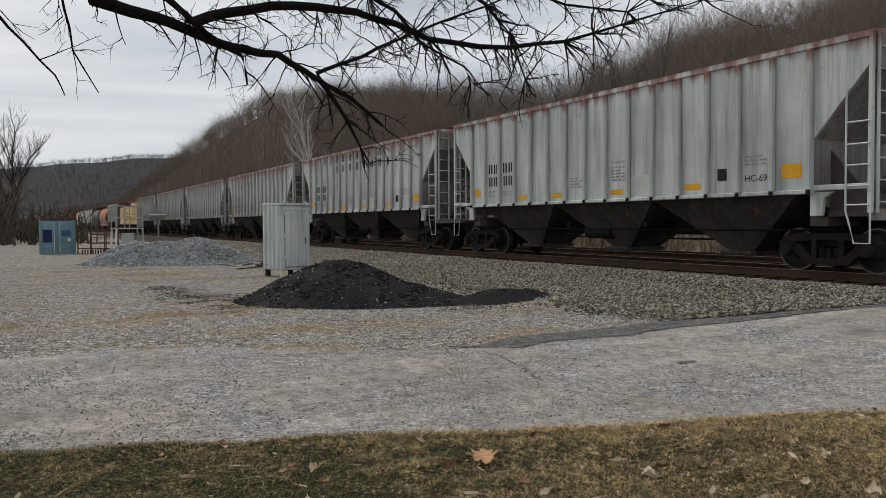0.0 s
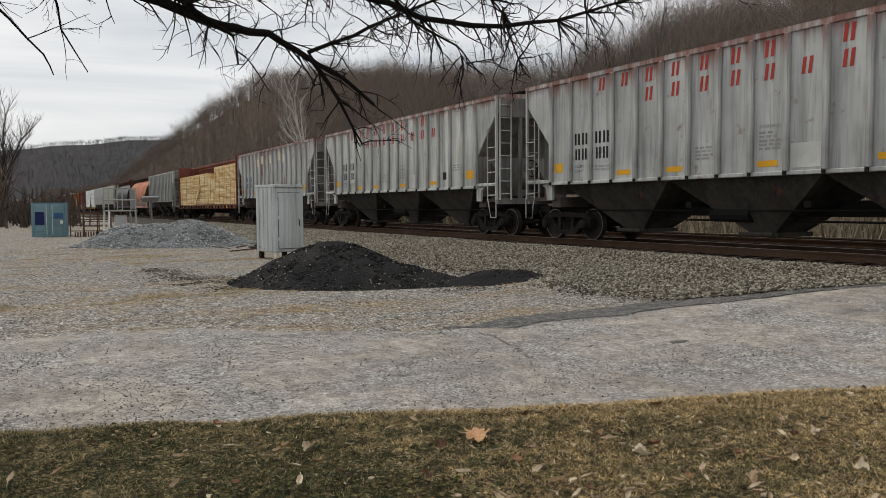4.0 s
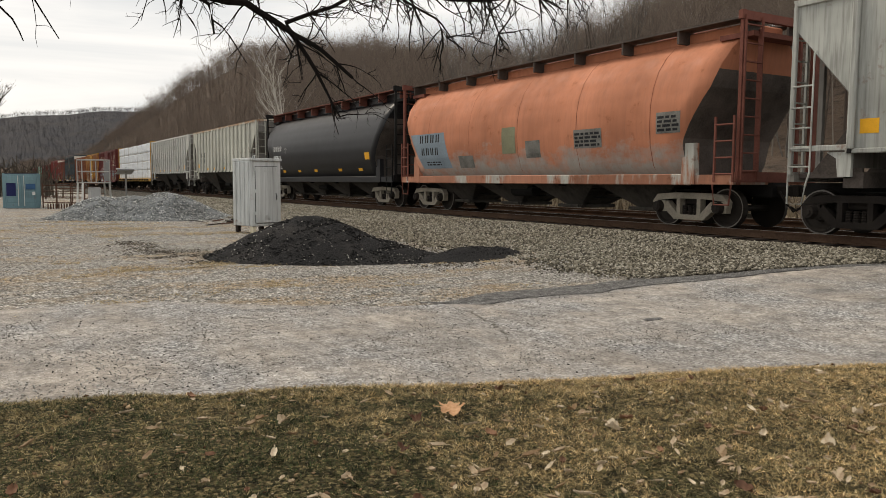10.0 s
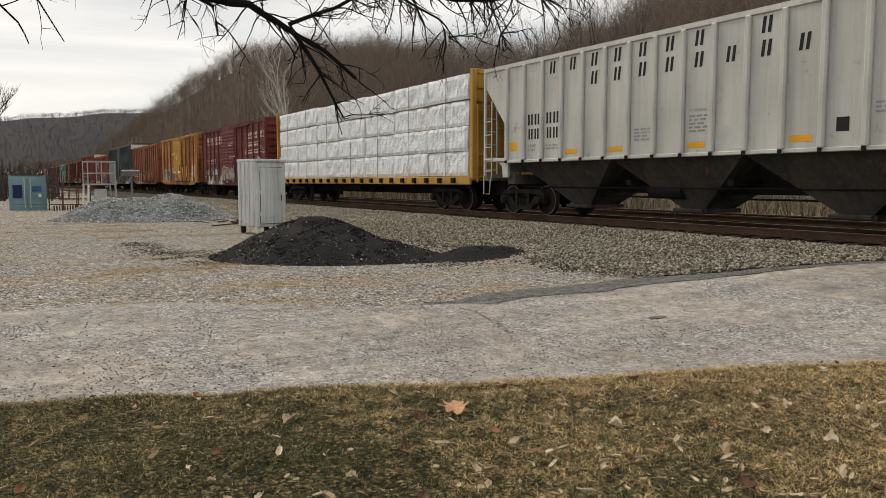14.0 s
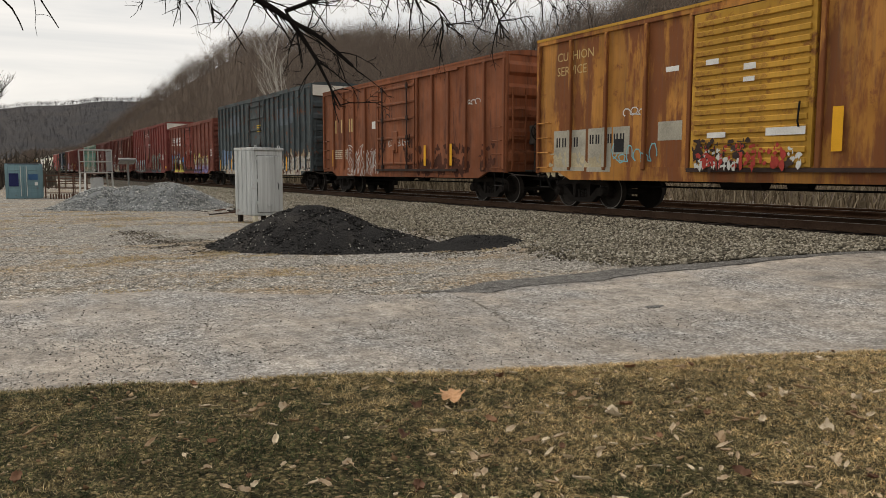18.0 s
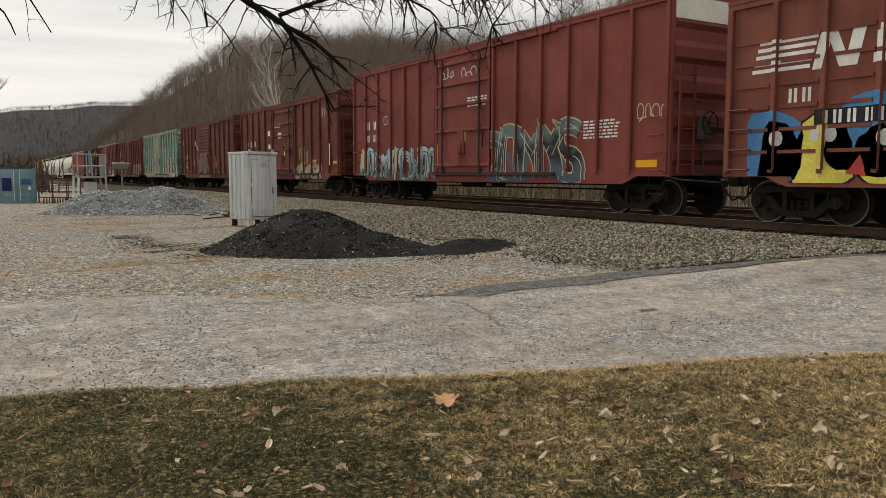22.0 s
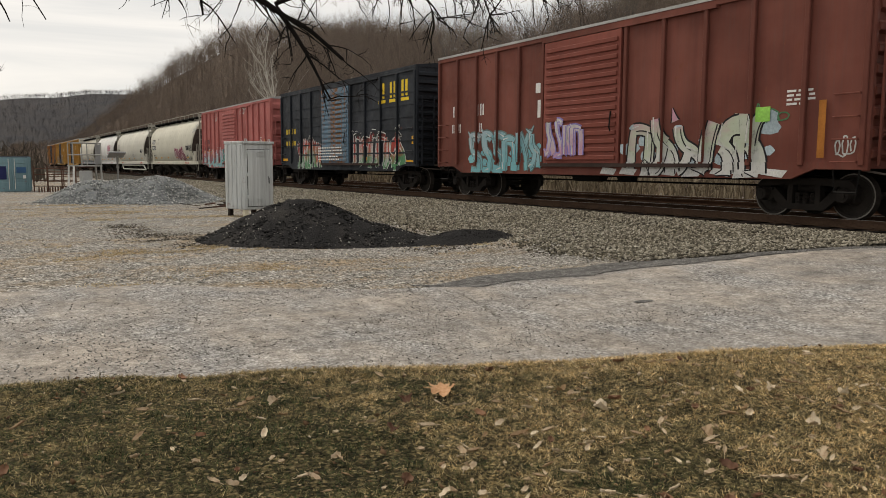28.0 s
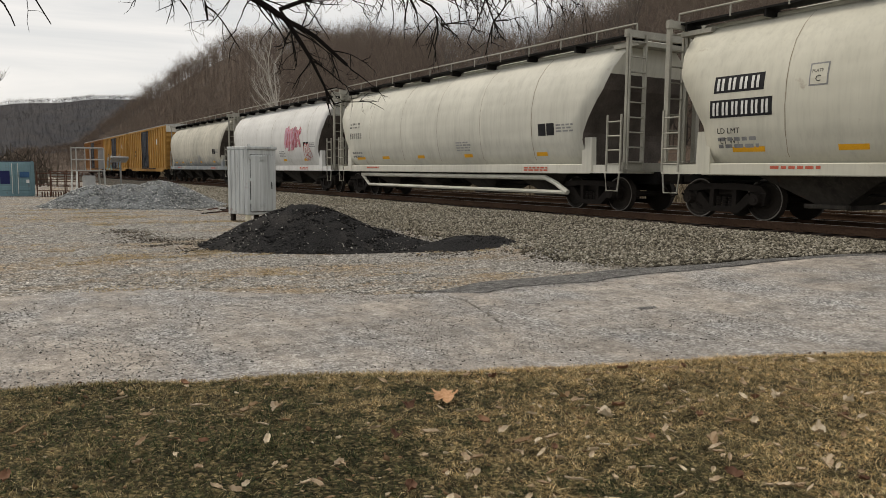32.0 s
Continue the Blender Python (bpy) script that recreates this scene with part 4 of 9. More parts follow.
def boxcar(name, label, length, height, paint, trim=None, door="plug", door_x=0.0, door_w=3.1, door_mat=None, ridges=5, rib_step=1.12,
           beads=False, high_top=None, eave=None, low=0.78, ribs_on=True, tall_ladder=False):
    """A steel boxcar: outside posts, a sliding or plug door, corrugated ends, roof, fish-belly sill, grab irons."""
    car = thing(name, label, "boxcar", group="train cars")
    hb = length / 2 - 0.82
    trim = trim or paint
    dm = door_mat or paint
    part("body", boxes((-hb + 0.02, hb - 0.02, -1.5, 1.5, 1.02, height - 0.02)), paint, car)
    bm = bmesh.new()
    for y0, y1 in ((-1.535, -1.44), (1.44, 1.535)):
        prism(bm, [(-hb, 0.98), (-hb + 1.0, 0.98), (-hb + 1.5, low), (hb - 1.5, low), (hb - 1.0, 0.98), (hb, 0.98), (hb, 1.12), (-hb, 1.12)], y0, y1)
    part("side_sill", bm, paint, car)
    bm = bmesh.new()
    prism(bm, [(-1.56, height - 0.02), (-1.56, height + 0.05), (-0.8, height + 0.14), (0, height + 0.17), (0.8, height + 0.14), (1.56, height + 0.05), (1.56, height - 0.02)], -hb - 0.04, hb + 0.04, "x")
    for i in range(12):
        x = -hb + (i + 0.5) * 2 * hb / 12
        prism(bm, [(-1.56, height + 0.05), (-0.8, height + 0.16), (0, height + 0.20), (0.8, height + 0.16), (1.56, height + 0.05)], x - 0.06, x + 0.06, "x")
    part("roof", bm, eave or paint, car)
    part("top_rail", boxes((-hb, hb, -1.55, -1.5, height - 0.14, height - 0.02), (-hb, hb, 1.5, 1.55, height - 0.14, height - 0.02), bevel=0.01), trim, car)
    # posts, left out where the door is
    ribs = []
    me = mesh_of(boxes((-0.055, 0.055, -1.585, -1.49, 1.05, height - 0.14), bevel=0.015), "side_post", trim)
    left, right = door_x - door_w / 2, door_x + door_w / 2
    for a, b in ((-hb + 0.06, left - 0.12), (right + 0.12, hb - 0.06)):
        n = max(1, round((b - a) / rib_step))
        ribs += [a + (b - a) * i / n for i in range(n + 1)]
    if ribs_on:
        for x in ribs:
            p = part("side_post", me, None, car)
            p.location.x = x
    if beads:
        bm = bmesh.new()
        for x0, x1 in zip(ribs, ribs[1:]):
            if x0 < door_x < x1:
                continue
            k = 6
            for i in range(k):
                z = 1.35 + i * (height - 1.9) / k
                box(bm, x0 + 0.12, x1 - 0.12, -1.522, -1.49, z + 0.10, z + 0.17)
        part("panel_beads", bm, paint, car)
    # door
    z0, z1 = 1.1, height - 0.22
    if door == "slide":
        bm = boxes((left, right, -1.60, -1.48, z0, z1))
        n = 15
        d = part("sliding_door", bm, dm, car)
        ridge_me = mesh_of(boxes((left + 0.1, right - 0.1, -1.64, -1.59, 0, (z1 - z0) / n * 0.52), bevel=0.012), "door_ridge", dm)
        for i in range(n):
            q = part("door_ridge", ridge_me, None, d)
            q.location.z = z0 + 0.08 + i * (z1 - z0 - 0.16) / n
    else:
        bm = boxes((left, right, -1.56, -1.48, z0, z1), (left, left + 0.12, -1.60, -1.5, z0, z1), (right - 0.12, right, -1.60, -1.5, z0, z1))
        d = part("plug_door", bm, dm, car)
        bar_me = mesh_of(boxes((left, right, -1.615, -1.55, -0.045, 0.045), bevel=0.012), "door_bar", dm)
        for f in (0.06, 0.36, 0.58, 0.76, 0.94):
            q = part("door_bar", bar_me, None, d)
            q.location.z = z0 + f * (z1 - z0)
        for x in (left + 0.55, right - 0.55):
            bm = bmesh.new()
            tube(bm, [(x, -1.63, z0 + 0.0), (x, -1.63, z1 - 0.05)], 0.028, 6)
            for f in (0.02, 0.36, 0.58, 0.94):
                box(bm, x - 0.07, x + 0.07, -1.66, -1.59, z0 + f * (z1 - z0) - 0.08, z0 + f * (z1 - z0) + 0.08)
            part("lock_rod", bm, M_DOORIRON, d)
        bm = boxes((door_x - 0.22, door_x + 0.22, -1.62, -1.56, z0 + 0.62, z0 + 1.45), (door_x - 0.10, door_x + 0.10, -1.67, -1.6, z0 + 0.7, z0 + 0.98), bevel=0.02)
        tube(bm, [(door_x, -1.66, z0 + 0.15), (door_x, -1.66, z0 + 0.8)], 0.022, 6)
        part("lock_box", bm, dm, d)
    bm = bmesh.new()
    tube(bm, [(right - 0.25, -1.66, 1.9), (right - 0.25, -1.70, 2.0), (right - 0.25, -1.66, 2.4)], 0.02, 5)
    part("door_handle", bm, M_STEEL, d)
    reach = min(door_w * 0.95, hb - right - 0.2)
    part("door_track", boxes((left - 0.1, right + reach, -1.62, -1.48, 1.0, 1.09)), M_DOORIRON, car)
    part("door_track", boxes((left - 0.1, right + reach, -1.60, -1.5, height - 0.2, height - 0.13)), trim, car)
    for s in (-1, 1):
        e = part("corrugated_end", end_mesh(height, ridges, paint), None, car)
        e.location.x = s * hb
        if s < 0:
            e.rotation_euler.z = math.pi
        if high_top:
            a, b = sorted((s * hb, s * (hb + 0.1)))
            part("end_top_panel", boxes((a, b, -1.46, 1.46, height - 0.55, height - 0.03)), high_top, car, "white painted top of the end wall")
        for y in (-1.48, 1.48):
            part("corner_post", boxes((s * hb - 0.06, s * hb + 0.06, y - 0.06, y + 0.06, 0.95, height), bevel=0.02), trim, car)
        bm = bmesh.new()
        a, b = s * (hb - 0.12), s * (hb - 0.62)
        for i in range(7 if tall_ladder else 4):
            z = 1.12 + i * 0.42
            tube(bm, [(a, -1.52, z), (a, -1.62, z), (b, -1.62, z), (b, -1.52, z)], 0.018, 5)
        part("grab_irons", bm, trim, car)
        ladder(car, -1.35, -0.85, s * (hb + 0.16), 1.05, min(height - 0.3, 1.05 + 0.42 * 6), trim, 6, "y", "end_ladder")
        bm = bmesh.new()
        tube(bm, [(s * (hb - 0.62), -1.5, 0.98), (s * (hb - 0.58), -1.5, 0.55), (s * (hb - 0.14), -1.5, 0.55), (s * (hb - 0.1), -1.5, 0.98)], 0.025, 5)
        part("stirrup_step", bm, M_STEEL, car)
    w = part("brake_wheel", BRAKE_WHEEL, None, car)
    w.location = (hb + 0.30, -0.45, 2.25)
    part("brake_housing", boxes((hb + 0.02, hb + 0.22, -0.62, -0.28, 1.85, 2.45), bevel=0.03), M_ENDIRON, car)
    bm = bmesh.new()
    tube(bm, [(hb + 0.12, -0.45, 1.85), (hb + 0.12, -0.45, 1.0)], 0.025, 6)
    part("brake_chain_rod", bm, M_ENDIRON, car)
    for s in (-1, 1):
        a, b = sorted((s * (hb + 0.02), s * (hb + 0.36)))
        part("crossover_platform", boxes((a, b, -0.75, 0.75, 1.0, 1.05)), M_ENDIRON, car)
        bm = bmesh.new()
        for z, y0, y1 in ((1.62, -1.3, 1.3), (2.75, -0.7, 0.9)):
            tube(bm, [(s * (hb + 0.08), y0, z), (s * (hb + 0.20), y0, z), (s * (hb + 0.20), y1, z), (s * (hb + 0.08), y1, z)], 0.018, 5)
        part("end_handhold", bm, trim, car)
        bm = bmesh.new()
        tube(bm, [(s * (hb - 0.2), -1.35, 0.98), (s * (hb + 0.25), -1.30, 0.90), (s * (hb + 0.62), -0.45, 0.84)], 0.022, 5)
        part("uncoupling_lever", bm, M_ENDIRON, car)
    underframe(car, length)
    trucks(car, length / 2 - 2.3)
    couplers(car, length)
    return car, ribs



# ---- flat cars with a centre beam, and their loads ----
def lumber_mat(name, cols):
    m, nt, b = blank(name, 0.75)
    g = nt.nodes.new("ShaderNodeObjectInfo")
    c = ramp(nt, g.outputs["Random"], cols)
    f = noise_tex(nt, coord(nt, (0.6, 8, 8)), 3, 5)
    c = blend(nt, 0.7, c, ramp(nt, f, [(0.3, (0.66, 0.56, 0.42)), (0.62, (1, 1, 1))]), "MULTIPLY")
    knots = noise_tex(nt, coord(nt, (2, 6, 6)), 2.2, 2)
    c = blend(nt, mask(nt, knots, 0.70, 0.76), c, (0.2, 0.11, 0.05))
    nt.links.new(c, b.inputs["Base Color"])
    bump(nt, b, f, 0.3, 0.01)
    return m


M_LUMBER = lumber_mat("sawn_lumber", [(0.0, (0.60, 0.40, 0.18)), (0.4, (0.76, 0.57, 0.30)), (1.0, (0.90, 0.75, 0.48))])
M_STRAP = plain("strap", (0.22, 0.17, 0.10), 0.6)


def wrap_mat():
    m, nt, b = blank("white_wrap", 0.42)
    v = coord(nt)
    crease = noise_tex(nt, coord(nt, (2.0, 1, 0.9)), 2.6, 6, 0.6)
    fine = noise_tex(nt, v, 14, 4)
    # bluish shading of the wrinkles put into the colour along the creases
    c = ramp(nt, crease, [(0.3, (0.62, 0.66, 0.69)), (0.55, (0.78, 0.81, 0.83)), (0.75, (0.84, 0.85, 0.86))])
    c = blend(nt, mask(nt, noise_tex(nt, coord(nt, (3, 3, 9)), 2.0, 3), 0.66, 0.69), c, (0.34, 0.37, 0.42))
    nt.links.new(c, b.inputs["Base Color"])
    bump(nt, b, math2(nt, "ADD", math2(nt, "MULTIPLY", crease, 0.8), math2(nt, "MULTIPLY", fine, 0.2)), 1.0, 0.12)
    return m


M_WRAP = wrap_mat()


def centre_beam(name, label, length, paint):
    car = thing(name, label, "flat car", group="train cars")
    hb = length / 2 - 0.78
    part("deck", boxes((-hb, hb, -1.48, 1.48, 1.06, 1.18), bevel=0.02), paint, car)
    part("side_sill", boxes((-hb, hb, -1.52, -1.42, 0.92, 1.20), (-hb, hb, 1.42, 1.52, 0.92, 1.20), bevel=0.02), paint, car)
    part("top_chord", boxes((-hb, hb, -0.26, 0.26, 4.60, 4.76), (-hb, hb, -0.10, 0.10, 4.42, 4.60), bevel=0.02), paint, car)
    n = 17
    me = mesh_of(boxes((-0.07, 0.07, -0.10, 0.10, 1.15, 4.5), bevel=0.02), "beam_post", paint)
    for i in range(n + 1):
        p = part("beam_post", me, None, car)
        p.location.x = -hb + 0.4 + i * (2 * hb - 0.8) / n
    bm = bmesh.new()
    for i in range(0, n, 1):
        x = -hb + 0.4 + i * (2 * hb - 0.8) / n
        d = (2 * hb - 0.8) / n
        if i % 2:
            tube(bm, [(x, 0, 3.0), (x + d, 0, 4.5)], 0.05, 6)
        else:
            tube(bm, [(x, 0, 4.5), (x + d, 0, 3.0)], 0.05, 6)
    part("beam_braces", bm, paint, car)
    bm = mesh_of(boxes((-0.10, 0.10, -1.62, -1.50, 0.98, 1.16), bevel=0.02), "tie_down_winch", M_STEEL)
    for i in range(20):
        w = part("tie_down_winch", bm, None, car)
        w.location.x = -hb + 1.0 + i * (2 * hb - 2.0) / 19
    for s in (-1, 1):
        part("bulkhead", boxes((s * hb - 0.05, s * hb + 0.05, -1.3, 1.3, 1.15, 4.72)), paint, car)
        for y in (-1.36, 1.36):
            part("bulkhead_post", boxes((s * hb - 0.09, s * hb + 0.09, y - 0.1, y + 0.1, 1.1, 4.80), bevel=0.02), paint, car)
        part("bulkhead_top", boxes((s * hb - 0.09, s * hb + 0.09, -1.25, 1.25, 4.62, 4.80), bevel=0.02), paint, car)
        for i in range(7):
            z = 1.45 + i * 0.45
            part("bulkhead_rib", boxes((s * (hb + 0.02) - 0.09, s * (hb + 0.02) + 0.09, -1.25, 1.25, z, z + 0.09)), paint, car)
        bm = bmesh.new()
        prism(bm, [(s * (hb - 0.08), 4.74), (s * (hb - 1.4), 4.74), (s * (hb - 0.08), 3.9)], -0.2, 0.2)
        part("gusset", bm, paint, car)
        ladder(car, -1.3, -0.8, s * (hb + 0.16), 1.0, 3.6, paint, 7, "y", "end_ladder")
    underframe(car, length, 0.55, 1.06)
    trucks(car, length / 2 - 3.0)
    couplers(car, length)
    return car


def board_mesh(length, seed):
    bm = boxes((-length / 2, length / 2, 0, 0.33, 0.002, 0.076))
    es = [e for e in bm.edges if abs((e.verts[0].co - e.verts[1].co).x) > 0.5 and e.verts[0].co.y < 0.05]
    bmesh.ops.bevel(bm, geom=es, offset=0.014, segments=1, affect="EDGES")
    return mesh_of(bm, "board", M_LUMBER)


def core_mesh(length, layers, depth, seed):
    """The inner boards of a strapped unit, layer on layer, with two bearers under it."""
    rnd = random.Random(seed)
    bm = bmesh.new()
    for i in range(layers):
        box(bm, -length / 2 + rnd.uniform(0, 0.05), length / 2 - rnd.uniform(0, 0.05), 0.335, depth, i * 0.082 + 0.002, (i + 1) * 0.082 - 0.006)
    box(bm, -length / 2 + 0.3, -length / 2 + 0.38, 0.05, depth, -0.05, 0)
    box(bm, length / 2 - 0.38, length / 2 - 0.3, 0.05, depth, -0.05, 0)
    return mesh_of(bm, "lumber_bundle", M_LUMBER)


def lumber_load(label, hb):
    load = thing("lumber_load", label, "lumber", group="train loads")
    inner = 2 * hb - 0.5
    lens = [0.285, 0.265, 0.125, 0.165, 0.16]
    cache = {}
    rq = random.Random(8)
    for side in (-1, 1):
        x = -inner / 2
        for c, f in enumerate(lens):
            ln = f * inner - 0.05
            rows = (5, 5, 4, 5, 5)[c]
            pitch, layers = (0.592, 7) if c > 2 else (0.520, 6)
            for r in range(rows):
                cut = 2 if (r + c) % 3 == 0 or c < 2 else 1
                for k in range(cut):
                    l2 = ln / cut - 0.03
                    key = (round(l2, 2), layers, (r + k) % 2)
                    if key not in cache:
                        cache[key] = (core_mesh(l2, layers, 1.15, len(cache)), board_mesh(l2 - 0.03, 1))
                    b = part("lumber_bundle", cache[key][0], None, load)
                    for q in range(layers):
                        bd = part("board", cache[key][1], None, b)
                        bd.location = (rq.uniform(-0.03, 0.03), rq.uniform(-0.014, 0.006), q * 0.082)
                    b.location = (x + ln * (k + 0.5) / cut, side * 1.38, 1.26 + r * pitch)
                    if side > 0:
                        b.rotation_euler.z = math.pi
            for k in (0.15, 0.5, 0.85):
                if side < 0:
                    bm = boxes((x + ln * k, x + ln * k + 0.012, -1.405, -1.39, 1.2, 1.2 + rows * pitch))
                    part("tie_down_strap", bm, M_STRAP, load)
            x += f * inner
    for k, (x0, z0, x1, z1) in enumerate(((-3.6, 1.35, -1.6, 2.75), (-3.3, 1.28, -1.5, 2.6), (-3.4, 2.6, -0.9, 2.75))):
        bm = bmesh.new()
        n = Vector((-(z1 - z0), 0, x1 - x0)).normalized() * 0.07
        prism(bm, [(x0 - n.x, z0 - n.z), (x1 - n.x, z1 - n.z), (x1 + n.x, z1 + n.z), (x0 + n.x, z0 + n.z)], -1.47 - 0.04 * k, -1.43 - 0.04 * k)
        part("loose_board", bm, M_LUMBER, load, "board fallen loose across the stack")
    return load


# lumber colour darkened to brown for the shadow between the packs
M_DUNNAGE = plain("shadowed_dunnage", (0.26, 0.19, 0.11), 0.8, 0, 0.5, 5)


def wrapped_load(label, hb):
    load = thing("wrapped_lumber_load", label, "lumber", group="train loads")
    inner = 2 * hb - 0.6
    rnd = random.Random(5)
    for side in (-1, 1):
        for c in range(7):
            for r in range(4):
                ln = inner / 7
                bm = bmesh.new()
                nx, nz = 22, 7
                h = 0.855
                d = 1.15
                def f(u, v, w):
                    k = noise.noise((u * 2.4 + c * 9 + side * 40, v * 1.6 + r * 7, 3.0)) * 0.06 + noise.noise((u * 7 + v * 2.5 + c * 9, v * 2.2 + r * 7, 8.0)) * 0.045
                    return w - k
                grid = [[bm.verts.new((-ln / 2 + 0.02 + (ln - 0.04) * i / nx, f(i / nx * ln, j / nz * h, 0.0) + (0.04 if i in (0, nx) or j in (0, nz) else 0), h * j / nz * 0.985)) for i in range(nx + 1)] for j in range(nz + 1)]
                for a, b in zip(grid, grid[1:]):
                    for i in range(nx):
                        bm.faces.new((a[i], a[i + 1], b[i + 1], b[i]))
                back = [bm.verts.new(p) for p in ((-ln / 2 + 0.02, d, 0), (ln / 2 - 0.02, d, 0), (ln / 2 - 0.02, d, h * 0.985), (-ln / 2 + 0.02, d, h * 0.985))]
                bm.faces.new(back[::-1])
                bm.faces.new(grid[0][::-1] + [back[0], back[1]])
                bm.faces.new(grid[nz] + [back[2], back[3]])
                bm.faces.new([row[0] for row in grid] + [back[3], back[0]])
                bm.faces.new([row[nx] for row in grid][::-1] + [back[1], back[2]])
                p = part("wrapped_pack", bm, M_WRAP, load, smooth=False)
                p.location = (-inner / 2 + ln * (c + 0.5), side * (1.40 + rnd.uniform(-0.02, 0.02)), 1.22 + r * h + (rnd.uniform(-0.01, 0.05) if r == 3 else 0.0))
                p.rotation_euler.y = math.radians(rnd.uniform(-0.35, 0.35)) if r == 3 else 0.0
                if side > 0:
                    p.rotation_euler.z = math.pi
            if side < 0:
                part("tie_down_strap", boxes((-inner / 2 + ln * (c + 0.5), -inner / 2 + ln * (c + 0.5) + 0.022, -1.455, -1.445, 1.2, 4.66)), M_STRAP, load)
    for r in (1, 2, 3):
        part("dunnage", boxes((-inner / 2 + 0.05, inner / 2 - 0.05, -1.385, -1.28, 1.203 + r * 0.855, 1.228 + r * 0.855)), M_DUNNAGE, load, "timber strip between the packs, coloured dark for its shadow")
    return load


# ---- the train, front to rear ----
GAPS = [-0.562, -1.819, -3.050, -4.300, -5.525, -6.795, -7.992, -9.643, -10.904, -12.100, -13.331, -14.565, -15.777, -17.334, -18.551, -19.710,
        -20.893, -22.262, -23.428, -24.811, -25.995, -27.158, -28.339, -29.512, -30.712, -31.860, -33.031, -34.369, -35.735, -36.971, -38.294,
        -39.730, -41.090, -42.518]
LENGTHS = [(a - b) * UNIT for a, b in zip(GAPS, GAPS[1:])]
SHIFT = {1: 0.2, 5: -0.2, 6: 0.25, 7: -0.42, 8: -0.25, 9: 0.2, 11: -0.2, 12: 0.28, 26: -0.27, 27: -0.4}    # bodies that sit off the middle of their couplings
MIDS = [(a + b) / 2 * UNIT + SHIFT.get(i, 0.0) for i, (a, b) in enumerate(zip(GAPS, GAPS[1:]))]
ADVANCE = [(0.0, 0.0), (1.0, 1.014), (2.0, 2.016), (3.0, 3.039), (5.5, 5.588), (6.0, 6.076), (7.0, 7.060), (8.0, 8.075), (9.0, 9.108), (10.0, 10.165),
           (11.0, 11.165), (12.0, 12.189), (13.0, 13.219), (14.0, 14.243), (16.5, 16.805), (17.0, 17.320), (18.0, 18.356), (19.0, 19.400), (20.0, 20.446),
           (21.0, 21.506), (22.0, 22.566), (23.0, 23.622), (24.0, 24.682), (25.0, 25.745), (27.5, 28.452), (28.0, 28.994), (29.0, 30.085), (30.0, 31.194),
           (31.0, 32.300), (32.0, 33.405)]
RIDERS = []             # (thing, middle of its car in the train)


def hang(ob, i):
    RIDERS.append((ob, MIDS[i]))
    return ob


def panel(xs, i, off=0.25):
    return xs[i] + off


def grey_hopper(i, label, paint, mark, name_mat=None, seed=0, extra=None, marks=True):
    car, xs = ribbed_hopper("covered_hopper", label, LENGTHS[i], paint, rib=P_RIB if 1 <= i <= 5 else None)
    hang(car, i)
    w = xs[1] - xs[0]
    for k in (1, 2):
        letter_blocks([xs[k] + 0.15, xs[k] + 0.47], 2.70, 0.27, 0.32, mark, car)
        letter_blocks([xs[k] + 0.18, xs[k] + 0.47], 2.28, 0.24, 0.31, mark, car)
    lettering("LD LMT", xs[1] + 0.2, 2.06, 0.075, M_BLACK, car)
    lettering("LT WT", xs[1] + 0.2, 1.93, 0.075, M_BLACK, car)
    small_print(xs[2] + 0.15, 2.05, 0.6, 2, M_GREYBAR, car, seed=seed + 1)
    small_print(xs[6] + 0.2, 2.3, 0.5, 4, M_GREYBAR, car, seed=seed + 2)
    lettering("WARNING", xs[8] + 0.2, 2.62, 0.075, M_GREYBAR, car)
    small_print(xs[8] + 0.2, 2.5, 0.5, 5, M_GREYBAR, car, seed=seed + 5)
    if name_mat:
        letter_blocks([xs[k] + 0.28 for k in (2, 3, 4, 5, 6, 7, 8, 10)], 4.10, 0.27, 0.34, name_mat, car, lean=0.12)
        letter_blocks([xs[k] + 0.28 for k in (4, 5, 6, 7, 8, 9, 10, 11)], 3.62, 0.27, 0.34, name_mat, car, lean=0.12)
    painted("data_panel", [rect(xs[12] + 0.28, 1.98, 0.26, 0.27)], M_BLACK, car, 0.005)
    small_print(xs[13] + 0.15, 2.45, 0.6, 3, M_GREYBAR, car, seed=seed + 3)
    painted("pale_repaint", [rect(xs[9] + 0.08, 1.75, w - 0.16, 0.5)], M_PALEP, car, 0.004)
    amber(car, [(xs[0] + 0.14, 1.96, 0.36, 0.27), (xs[3] + 0.16, 1.80), (xs[5] + 0.16, 1.80), (xs[8] + 0.16, 1.80), (xs[11] + 0.16, 1.82), (xs[14] + 0.2, 1.95, 0.48, 0.3)], 0.5, 0.13)
    return car, xs


REDTOP = (0.20, 0.075, 0.055)
P_A = car_paint("pale_grey_hopper_paint", (0.50, 0.525, 0.505), 0.14, 0.55, 0.2, top=0.4, top_col=REDTOP, seed=1)
P_B = car_paint("grey_hopper_paint_worn_top", (0.47, 0.48, 0.46), 0.22, 0.6, 0.25, top=0.9, top_col=REDTOP, seed=2)
P_C = car_paint("grey_hopper_paint_streaked", (0.42, 0.43, 0.415), 0.28, 0.8, 0.25, top=0.8, top_col=REDTOP, seed=3)
P_D = car_paint("grey_hopper_paint_rusty", (0.43, 0.44, 0.43), 0.25, 0.7, 0.25, top=0.7, top_col=REDTOP, seed=4)
